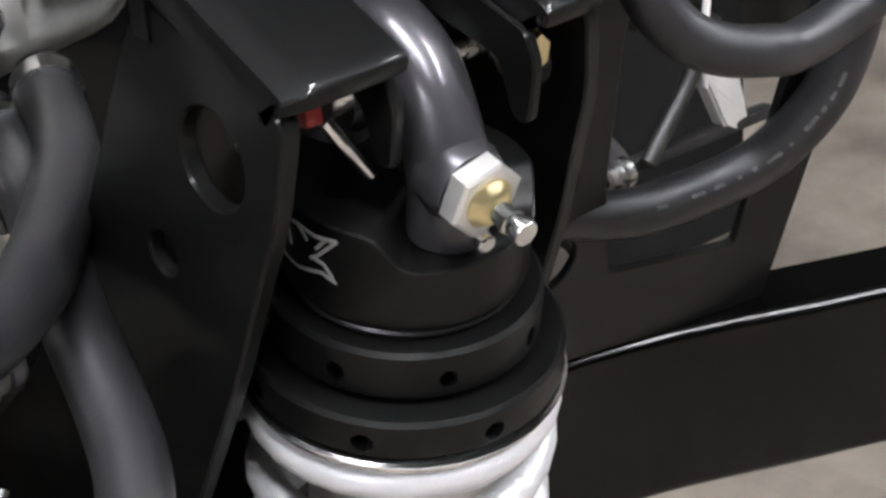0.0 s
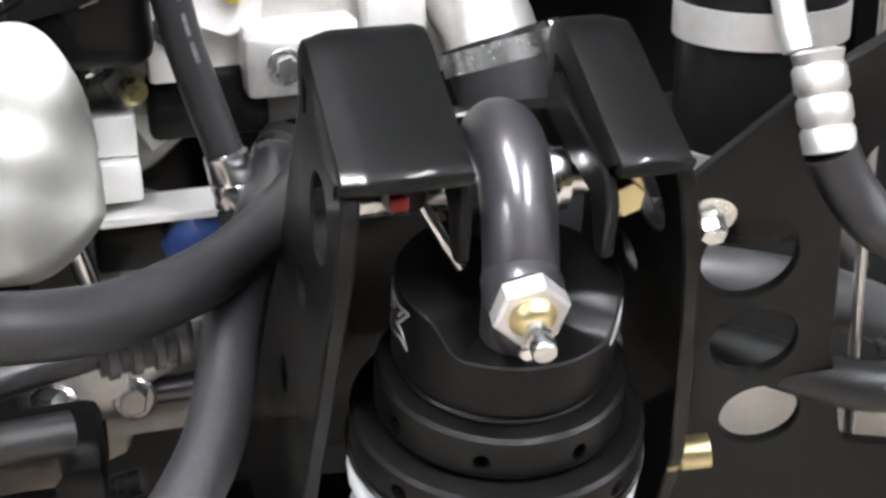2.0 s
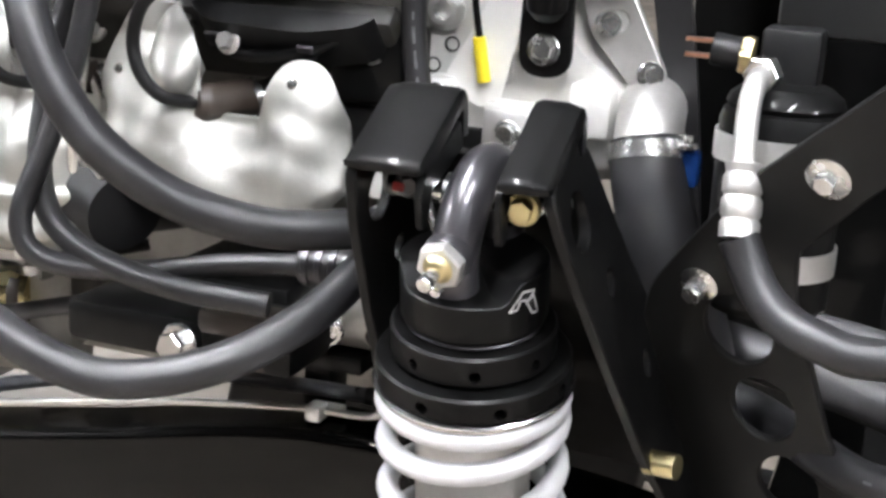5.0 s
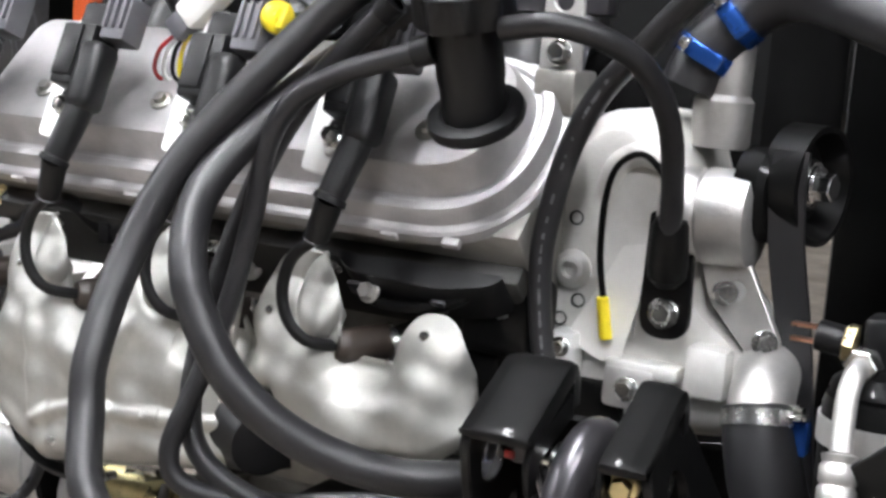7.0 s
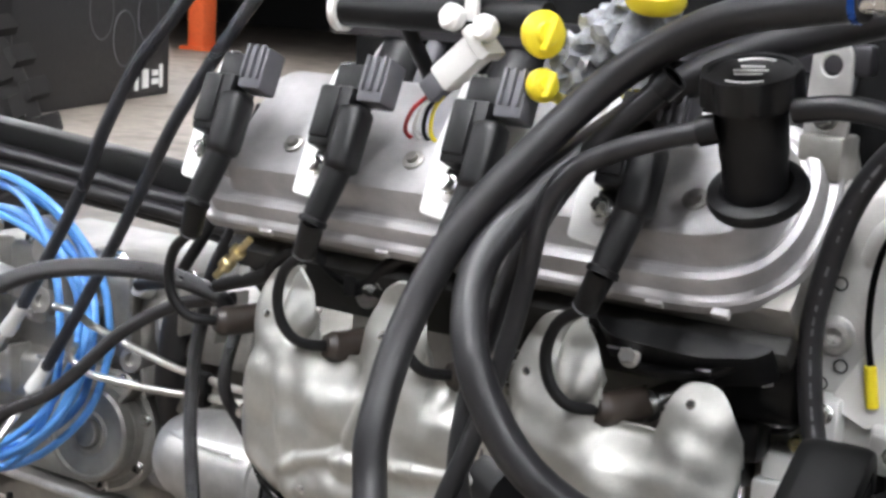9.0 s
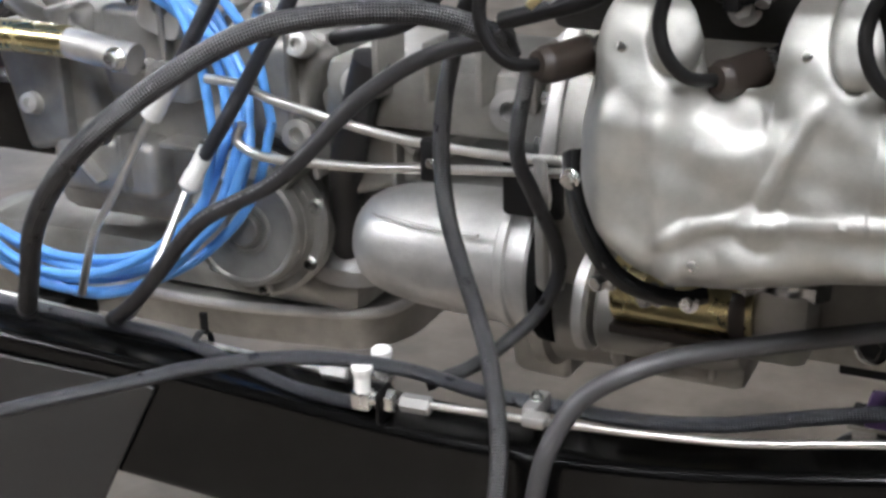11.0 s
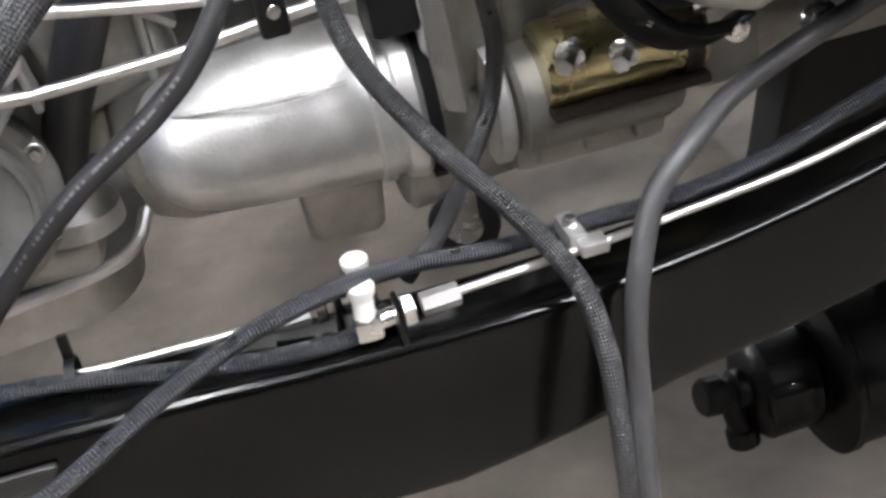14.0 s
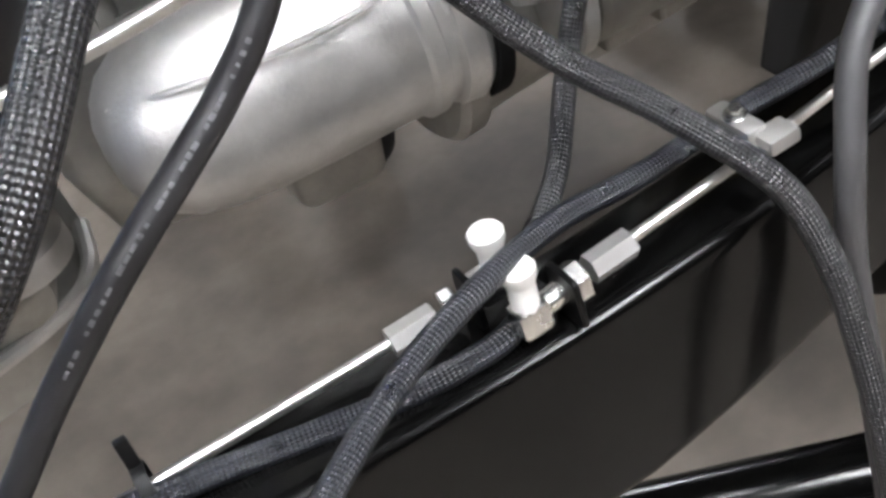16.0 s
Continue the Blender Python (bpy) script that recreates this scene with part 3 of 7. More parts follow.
def cap_shape(outer, inner, dy):
    """The folded cap of one plate: chamfered along its outer bend, short lip in front, rounded crest that drops behind."""
    top = smooth_line([(0, 0.0, 1.0405), (0, -0.0012, 1.0435), (0, 0.0012, 1.0475), (0, 0.017, 1.0565), (0, 0.034, 1.0665), (0, 0.046, 1.0735), (0, 0.054, 1.0762), (0, 0.0605, 1.0745), (0, 0.0655, 1.068), (0, 0.068, 1.052)], 4)
    g = 1 if inner > outer else -1
    sec = [(outer, 0.012), (outer, 0.0042), (outer + g * 0.0012, 0.0022), (outer + g * 0.0075, 0.0005), (outer + g * 0.0095, 0.0), (inner - g * 0.004, 0.0), (inner - g * 0.001, 0.001), (inner, 0.004), (inner, 0.011)]
    mid = (outer + inner) / 2
    sec += [(x + (0.0035 if x < mid else -0.0035), max(d, 0.0) + (0.0035 if 2 <= k <= 6 else 0.0)) for k, (x, d) in reversed(list(enumerate(sec)))]
    bm = bmesh.new()
    rings = []
    for k, p in enumerate(top):
        d = (top[min(k + 1, len(top) - 1)] - top[max(k - 1, 0)]).normalized()
        n = Vector((0, d.z, -d.y))
        thin = 0.45 if k < 6 else 1.0
        rings.append([bm.verts.new(Vector((x, p.y + dy, p.z)) + n * dep * thin) for x, dep in sec])
    for a, b in zip(rings, rings[1:]):
        for i in range(len(sec)):
            j = (i + 1) % len(sec)
            bm.faces.new((a[i], a[j], b[j], b[i]))
    bm.faces.new(rings[0][::-1])
    bm.faces.new(rings[-1])
    return bm


part("top_cap", cap_shape(-0.0548, -0.0140, 0.0), GLOSS, tower)
part("top_cap", cap_shape(0.0512, 0.0262, -0.009), GLOSS, tower)
for x0, dy in ((-0.0185, 0.0), (0.0245, -0.009)):
    fl = [(0.006, 1.040), (0.055, 1.060), (0.060, 1.045), (0.036, 1.036), (0.018, 1.030), (0.014, 1.012), (0.0075, 1.012), (0.003, 1.030)]
    part("inner_flange", plate(rounded(fl, 0.003, 3), [], 0.004, Matrix.Translation((x0, dy, 0)) @ YZ), GLOSS, tower)
part("through_bolt", rod((-0.046, 0.037, 1.026), (0.050, 0.037, 1.026), 0.006, 16), ZINC, tower, "zinc through bolt")
part("bolt", bolt_mesh((-0.030, 0.026, 1.031), (0.3, -1, -0.1), 0.005), STEELG, tower, "zinc plated mounting bolt")
part("nut", bolt_mesh((0.034, 0.010, 1.030), (0.1, -1, -0.1), 0.006), GOLDZ, tower, "yellow zinc nut")
part("pin", rod((-0.024, 0.030, 1.026), (-0.012, 0.025, 1.0035), 0.0022, 12), BRIGHT, tower, "bright steel pin")
part("red_mark", box((-0.033, 0.020, 1.030), (0.006, 0.004, 0.005), 0.001), RED, tower, "dab of red paint")
part("back_plate", box((0.0002, 0.0, 0.0), (0.0965, 0.005, 0.345), 0.001, Matrix.Translation((0, 0.190, 0.912)) @ Matrix.Rotation(radians(42), 4, "X")), GLOSS, tower)

# ---- drilled bracket on the rail ----
BU, BV, BN = Vector((0.9694, -0.2199, -0.1096)), Vector((0, -0.446, 0.895)), Vector((-0.2457, -0.8676, -0.4324))
PM = Matrix((BU.normalized(), BV.normalized(), -BN.normalized())).transposed().to_4x4()
PM.translation = Vector((0.126, 0.093, 0.956)) - BN.normalized() * 0.006


def on_bracket(u, v, n=0.0):
    return PM @ Vector((u, v, -n))


def oval(x, y, r):
    return [(x + r * math.cos(2 * math.pi * i / 30), y + 1.25 * r * math.sin(2 * math.pi * i / 30)) for i in range(30)]


OUT = [(-0.046, -0.185), (-0.056, -0.02), (-0.050, 0.012), (-0.034, 0.040), (0.0, 0.096), (0.058, 0.163), (0.11, 0.225), (0.15, 0.20), (0.165, 0.0), (0.205, -0.185)]
win = rounded([(0.078, -0.121), (0.053, -0.055), (0.030, 0.033), (0.030, 0.064), (0.061, 0.108), (0.098, 0.155), (0.122, 0.13), (0.132, 0.0), (0.157, -0.125)], 0.005, 3)
fb = thing("drilled_bracket", "black steel plate bracket with lightening holes on the rail", "bracket", (0.17, 0.17, 0.79))
part("plate", plate(rounded(OUT, 0.010, 4), [win, oval(0.001, 0.0, 0.0190), oval(0.017, -0.052, 0.0182), oval(0.034, -0.105, 0.0178)], 0.005, PM), SATIN, fb)
part("foot_flange", box((0.09, -0.186, 0.012), (0.20, 0.005, 0.024), 0.001, PM), SATIN, fb)
bolt(on_bracket(-0.021, 0.0245), BN, 0.0055, "zinc bolt with washer in the drilled bracket", flange=1.9, h=0.010)
whole("pipe_stub", lathe([(0, 0), (0.007, 0), (0.007, 0.004), (0.0058, 0.005), (0.007, 0.006), (0.007, 0.018), (0, 0.018)], frame_of((0.090, 0.086, 0.882), (1, -0.25, 0.1)), 18), GOLDZ, "pale yellow zinc stub fitting behind the shock bracket", "fitting")
bolt(on_bracket(0.042, 0.114), BN, 0.0055, "zinc bolt with wide washer on the arm", flange=2.0)

# ---- behind the drilled bracket ----
XZ = Matrix(((1, 0, 0, 0), (0, 0, 1, 0), (0, 1, 0, 0), (0, 0, 0, 1)))
# Added near-black panels standing for the unlit engine bay behind the bracket.
shield = thing("bay_shade_panels", "black panels added for the dark engine bay behind the drilled bracket", "splash shield", (0.3, 0.42, 0.6))
part("upper_panel", plate(rounded([(0.19, 0.70), (0.347, 0.713), (0.40, 0.69), (0.47, 0.655), (0.50, 0.60), (0.70, 0.58), (0.70, 0.80), (0.575, 0.82), (0.575, 0.93), (0.19, 0.93)], 0.012, 4), [], 0.008, Matrix.Translation((0, 0.42, 0)) @ XZ), MATTSHADE, shield)
part("lower_panel", plate(rounded([(0.19, 0.30), (0.19, 0.715), (0.27, 0.695), (0.335, 0.61), (0.39, 0.53), (0.39, 0.30)], 0.012, 4), [], 0.008, Matrix.Translation((0, 0.412, 0)) @ XZ), MATTSHADE, shield)
part("stay", box((0.13, 0.418, 0.705), (0.16, 0.03, 0.018), 0.003), PLASTIC, shield)

# ---- receiver canister ----
can = thing("receiver_drier", "black receiver drier canister with silver strap and pressure switch", "canister", (0.122, 0.14, 0.95))
cx, cy = 0.137, 0.118
cm = Matrix.Translation((cx, cy, 0))
part("canister", lathe([(0, 0.968), (0.0285, 0.968), (0.0325, 0.973), (0.0325, 1.067), (0.0310, 1.072), (0.0285, 1.0735), (0.0300, 1.076), (0.0285, 1.080), (0.022, 1.085), (0.0, 1.086)], cm, 40), GLOSS, can)
for z in (1.054, 0.997):
    part("strap", lathe([(0.0326, z - 0.007), (0.0342, z - 0.007), (0.0342, z + 0.007), (0.0326, z + 0.007)], cm, 40), CAST, can, "bare metal strap")
part("head_block", box((cx - 0.001, cy + 0.014, 1.098), (0.030, 0.026, 0.030), 0.003), PLASTIC, can)
part("switch_body", rod((0.115, 0.120, 1.098), (0.097, 0.120, 1.100), 0.0085, 20), PLASTIC, can)
part("switch_nut", hexagon(0.0105, 0.006, frame_of((0.1175, 0.120, 1.098), (-1, 0, 0.1))), BRASS, can, "brass switch nut")
for dz in (0.004, -0.004):
    part("terminal", box((0.090, 0.120, 1.1 + dz), (0.014, 0.006, 0.0022), 0.0004), COPPER, can, "copper terminal blade")
part("elbow_fitting", hexagon(0.0095, 0.009, frame_of((0.127, 0.104, 1.092), (-0.2, -1, -0.1))), ZINC, can, "zinc hose fitting")
part("elbow_pipe", tube([(0.126, 0.098, 1.091), (0.125, 0.088, 1.089), (0.124, 0.080, 1.080), (0.1245, 0.074, 1.065), (0.126, 0.068, 1.052)], 0.0058, 16), CAST, can, "bright bent pipe")

hose_ac = thing("crimped_hose", "black rubber hose with silver crimped ferrule", "hose", (0.13, 0.045, 1.03))
part("ferrule", lathe([(0.006, 0), (0.0095, 0.001), (0.0098, 0.008), (0.0086, 0.010), (0.0098, 0.012), (0.0098, 0.019), (0.0086, 0.021), (0.0098, 0.023), (0.0098, 0.030), (0.0086, 0.032), (0.0095, 0.036), (0.006, 0.037)], frame_of((0.130, 0.0478, 1.0195), (-0.06, 0.3, 0.95)), 20), CAST, hose_ac, "silver crimped ferrule")
part("hose_body", tube([(0.130, 0.0475, 1.021), (0.136, 0.046, 1.009), (0.143, 0.042, 0.998), (0.152, 0.037, 0.990), (0.163, 0.031, 0.985), (0.176, 0.026, 0.982), (0.19, 0.025, 0.979), (0.215, 0.024, 0.981), (0.24, 0.02, 0.99), (0.27, 0.02, 1.015), (0.285, 0.03, 1.05)], 0.0098, 16), RUBBER, hose_ac)
hose_pk = thing("printed_hose", "black rubber hose with pale printing behind the drilled bracket", "hose", (0.2, 0.12, 0.9))
part("hose_body", tube([(0.09, 0.185, 0.895), (0.14, 0.155, 0.893), (0.189, 0.120, 0.883), (0.215, 0.105, 0.884), (0.248, 0.085, 0.894), (0.262, 0.068, 0.914), (0.272, 0.058, 0.936), (0.285, 0.055, 0.97), (0.297, 0.06, 1.02)], 0.0115, 18), RUBBER, hose_pk)
lettering([(0.189, 0.120, 0.883), (0.215, 0.105, 0.884), (0.248, 0.085, 0.894), (0.262, 0.068, 0.914), (0.272, 0.058, 0.936), (0.285, 0.055, 0.97)], 0.0115, 0.15, 0.95, (-0.55, -0.75, 0.35), hose_pk, 16)
small_far = thing("steel_pipe", "thin bright steel pipe behind the bracket window", "pipe", (0.24, 0.2, 0.9))
part("pipe", tube([(0.245, 0.2, 1.10), (0.246, 0.2, 1.0), (0.247, 0.2, 0.9), (0.25, 0.2, 0.8)], 0.003, 10), LINE, small_far)

# ---- engine: block and head ----
block = thing("engine_block", "dull cast aluminium engine block with dark lower casting", "engine block", (-0.33, 0.42, 0.75))
part("casting", box((-0.335, 0.47, 0.93), (0.44, 0.32, 0.30), 0.02), CASTD, block)
part("sump", box((-0.30, 0.42, 0.835), (0.46, 0.24, 0.07), 0.02), CASTD, block)
part("oil_pan", loft([(rounded([(-0.365, 0.385), (-0.02, 0.385), (-0.02, 0.425), (-0.365, 0.425)], 0.01, 4), 0.60), (rounded([(-0.345, 0.375), (0.02, 0.375), (0.02, 0.425), (-0.345, 0.425)], 0.01, 4), 0.66), (rounded([(-0.315, 0.365), (0.04, 0.365), (0.04, 0.43), (-0.315, 0.43)], 0.01, 4), 0.79), (rounded([(-0.325, 0.36), (0.05, 0.36), (0.05, 0.44), (-0.325, 0.44)], 0.01, 4), 0.793), (rounded([(-0.325, 0.36), (0.05, 0.36), (0.05, 0.44), (-0.325, 0.44)], 0.01, 4), 0.803)], Matrix.Identity(4)), SATIN, block, "black painted lower casting")
MC = Matrix(((1, 0, 0, 0), (0, 0.70711, -0.70711, 0.153), (0, 0.70711, 0.70711, 1.183), (0, 0, 0, 1)))


def loc(x, v, n):
    """A place on the tilted cylinder bank: along the engine, up the slope, out of the cover."""
    return MC @ Vector((x, v, n))


head = thing("cylinder_head", "cast aluminium cylinder head under the valve cover", "cylinder head", (-0.33, 0.25, 1.0))
part("casting", box((-0.335, 0.03, -0.085), (0.475, 0.15, 0.085), 0.008, MC), CASTD, head)
# Face darkened in colour for the shaded gap behind the heat shield.
part("exhaust_face", box((-0.335, -0.050, -0.105), (0.47, 0.02, 0.07), 0.006, MC), RECSHADE, head)

down = loc(0, -1, 0) - loc(0, 0, 0)
for hx in (-0.50, -0.427, -0.342, -0.245, -0.203, -0.15):
    part("head_bolt", bolt_mesh(loc(hx, -0.0595, -0.083), down, 0.0055, h=0.007), ZINC, head, "zinc bolt")

# ---- valve cover ----
cover = thing("valve_cover", "silver-grey cast aluminium valve cover with raised rim", "valve cover", tuple(loc(-0.33, 0.02, -0.04)))


def cover_outline(k):
    return rounded([(-0.578 + k, -0.052 + k), (-0.096 - k, -0.052 + k), (-0.096 - k, 0.10 - k), (-0.578 + k, 0.10 - k)], [0.02, 0.078, 0.070, 0.02], 12)


part("flange", loft([(cover_outline(-0.004), -0.046), (cover_outline(-0.004), -0.038), (cover_outline(-0.002), -0.036), (cover_outline(0.004), -0.0355)], MC), COVER, cover)
part("shell", loft([(cover_outline(0.003), -0.036), (cover_outline(0.0045), -0.027), (cover_outline(0.0065), -0.0235), (cover_outline(0.012), -0.023), (cover_outline(0.0145), -0.025), (cover_outline(0.0175), -0.025),
                    (cover_outline(0.0195), -0.021), (cover_outline(0.022), -0.008), (cover_outline(0.0255), -0.0025), (cover_outline(0.032), 0.0)], MC), COVER, cover)
for bx in (-0.168, -0.28, -0.385, -0.495):
    part("cover_bolt", lathe([(0, -0.001), (0.0085, -0.001), (0.0085, 0.0015), (0.0070, 0.0025), (0.0045, 0.0025), (0.0042, 0.006), (0, 0.006)], MC @ Matrix.Translation((bx, 0.0, 0.0)), 20), CASTD, cover)
for bx in (-0.14, -0.185, -0.29, -0.40, -0.51):
    part("rim_lug", box((bx, -0.0555, -0.041), (0.012, 0.006, 0.006), 0.001, MC), COVER, cover)

# ---- oil filler ----
filler = thing("oil_filler", "black plastic oil filler neck with ribbed cap", "oil filler", (-0.118, 0.10, 1.2))
fa = Vector((-0.02, -0.33, 0.945)).normalized()
fp = Vector((-0.1155, 0.111, 1.206))
part("neck", lathe([(0, -0.020), (0.0195, -0.020), (0.0195, 0.012), (0.0205, 0.018), (0.0205, 0.050), (0, 0.050)], frame_of(fp, fa), 36), PLASTIC, filler)
part("base_ring", lathe([(0.016, -0.008), (0.029, -0.008), (0.0305, -0.004), (0.0295, 0.000), (0.026, 0.002), (0.022, 0.002), (0.0195, 0.0)], frame_of(fp + Vector((0.002, -0.002, -0.004)), (-0.05, -0.55, 0.83)), 40), PLASTIC, filler)


def ribbed_cap(r, h, ribs, m):
    seg = ribs * 6
    bm = bmesh.new()
    def ring(rr, z, dip):
        return [bm.verts.new((((rr - dip * (1 + math.cos(2 * math.pi * (i % 6) / 6))) * math.cos(2 * math.pi * i / seg)), ((rr - dip * (1 + math.cos(2 * math.pi * (i % 6) / 6))) * math.sin(2 * math.pi * i / seg)), z)) for i in range(seg)]
    rows = [ring(r * 0.93, 0, 0.001), ring(r, 0.002, 0.0022), ring(r, h - 0.003, 0.0022), ring(r * 0.95, h, 0.0005), ring(r * 0.8, h, 0), ring(r * 0.78, h - 0.0015, 0)]
    for a, b in zip(rows, rows[1:]):
        for i in range(seg):
            j = (i + 1) % seg
            bm.faces.new((a[i], a[j], b[j], b[i]))
    bm.faces.new(rows[-1])
    bm.faces.new(rows[0][::-1])
    bm.transform(m)
    return bm


cp = part("cap", ribbed_cap(0.0302, 0.020, 9, frame_of(fp + fa * 0.049, fa)), PLASTIC, filler)
for k in (-1, 1):
    arc = bmesh.new()
    for a in range(9):
        th = math.pi / 2 * k + (a - 4) * 0.13
        put(arc, box((0.0195 * math.cos(th), 0.0195 * math.sin(th), 0.0190), (0.0022, 0.0018, 0.0007), 0, frame_of(fp + fa * 0.049, fa, 0.2)))
    part("cap_print", arc, INKW, cp, "worn white cap print")
pic = bmesh.new()
for o, w in ((-0.006, 0.016), (0.0, 0.020), (0.006, 0.014)):
    put(pic, box((0, o, 0.0190), (w, 0.0020, 0.0007), 0, frame_of(fp + fa * 0.049, fa, 0.2)))
part("cap_symbol", pic, INKW, cp, "worn white oil symbol")

# ---- coil packs, plug leads ----
COILX = (-0.212, -0.327, -0.439, -0.549)


CF = Matrix((Vector((1, 0, 0)), Vector((0, 0.38, 0.925)), Vector((0, -0.925, 0.38)))).transposed().to_4x4()


def coil_pack():
    """Origin at the lower bolt; local x along the engine, y up the coil, z outward."""
    t = thing("ignition_coil", "black plastic ignition coil bolted above the valve cover", "ignition coil", (0, 0, 0), "ignition coils")
    core = part("core", box((0.010, 0.034, 0.002), (0.028, 0.046, 0.030), 0.003, CF), PLASTIC, t)
    part("core_step", box((0.006, 0.036, 0.0175), (0.017, 0.038, 0.003), 0.0012, CF), PLASTIC, core)
    part("bolt_ear", box((0.002, 0.004, -0.005), (0.018, 0.018, 0.008), 0.003, CF), PLASTIC, t)
    part("upper_block", box((0.010, 0.067, -0.006), (0.030, 0.022, 0.020), 0.003, CF), PLASTIC, t)
    part("case", box((0.025, 0.020, 0.007), (0.022, 0.050, 0.024), 0.007, CF, 3), PLASTIC, t)
    con = part("connector", box((0.037, 0.064, 0.004), (0.022, 0.034, 0.022), 0.003, CF), GREYPL, t, "grey ribbed connector")
    for k in range(3):
        part("rib", box((0.030 + 0.007 * k, 0.068, 0.016), (0.003, 0.026, 0.004), 0.001, CF), GREYPL, con)
    part("tower", lathe([(0, 0), (0.0104, 0), (0.0100, 0.03), (0.0092, 0.042), (0.0108, 0.043), (0.0108, 0.047), (0, 0.047)], CF @ frame_of((0.023, 0.002, 0.006), (-0.22, -1, -0.02)), 22), PLASTIC, t)
    part("mount_plate", plate(rounded([(-0.026, -0.020), (0.004, -0.024), (0.006, 0.075), (-0.018, 0.078), (-0.026, 0.035)], 0.004, 3), [], 0.003, CF @ Matrix.Translation((0, 0, -0.014))), PLATEA, t, "pale aluminium bracket plate")
    part("foot", rod(CF @ Vector((-0.006, -0.004, -0.045)), CF @ Vector((-0.006, -0.004, -0.010)), 0.006, 14), CAST, t)
    for pz in ((0, 0, 0.0), (-0.002, 0.075, -0.008)):
        part("bolt", bolt_mesh(CF @ Vector(pz), CF.to_3x3() @ Vector((-0.25, 0.1, 1)), 0.0055, flange=1.4), ZINC, t, "zinc bolt")
    return t


first = coil_pack()
for i, xk in enumerate(COILX):
    place = Matrix.Translation((xk - 0.001, 0.112, 1.176))
    if i == 0:
        first.matrix_basis = place
    else:
        copy_thing(first, place)

for i, xk in enumerate(COILX):
    o = xk + 0.212
    t = thing("plug_lead", "black spark plug lead with rubber boots", "plug lead", (xk, 0.15, 1.05), "plug leads")
    lead = [(-0.194 + o, 0.098, 1.158), (-0.200 + o, 0.100, 1.135), (-0.216 + o, 0.104, 1.112), (-0.2375 + o, 0.110, 1.096), (-0.2455 + o, 0.112, 1.0745), (-0.2415 + o, 0.113, 1.0550), (-0.2315 + o, 0.119, 1.0415), (-0.2215 + o, 0.134, 1.0365), (-0.212 + o, 0.156, 1.0345)]
    top = Matrix.Translation((xk - 0.001, 0.112, 1.176)) @ CF @ Vector((0.0135, -0.040, 0.005))
    lead[0], lead[1] = tuple(top.lerp(Vector(lead[2]), 0.4)), tuple(top.lerp(Vector(lead[2]), 0.8))
    part("lead", tube(lead, 0.0042, 12), PLASTIC, t)
    part("coil_boot", tube([tuple(top), *lead[:3]], 0.0092, 16, scale=lambda k: 1.0 - 0.12 * k + 0.16 * math.exp(-((k - 0.97) / 0.03) ** 2)), PLASTIC, t)
    part("plug_boot", tube([(-0.219 + o, 0.138, 1.0360), (-0.212 + o, 0.150, 1.0350), (-0.198 + o, 0.176, 1.037)], 0.0120, 16, scale=lambda k: 0.72 + 0.28 * min(1, k * 4)), BROWNP, t, "dark brown heat-resistant plug boot")
    part("plug_shell", lathe([(0, 0), (0.013, 0), (0.013, 0.006), (0.009, 0.010), (0.009, 0.03), (0, 0.03)], frame_of((-0.200 + o, 0.172, 1.035), (0.5, 0.8, 0.25)), 18), ZINC, t, "bright plug shell")

# ---- exhaust manifold with stamped shield ----
man = thing("exhaust_manifold", "exhaust manifold under a stamped bright metal shield", "exhaust manifold", (-0.31, 0.17, 0.95))


EARS = ((-0.4855, 0.0345, 1.091), (-0.3815, 0.0310, 1.095), (-0.2495, 0.0355, 1.096), (-0.1470, 0.0265, 1.067))


def hump(x, c, w):
    return math.exp(-((x - c) / w) ** 4)


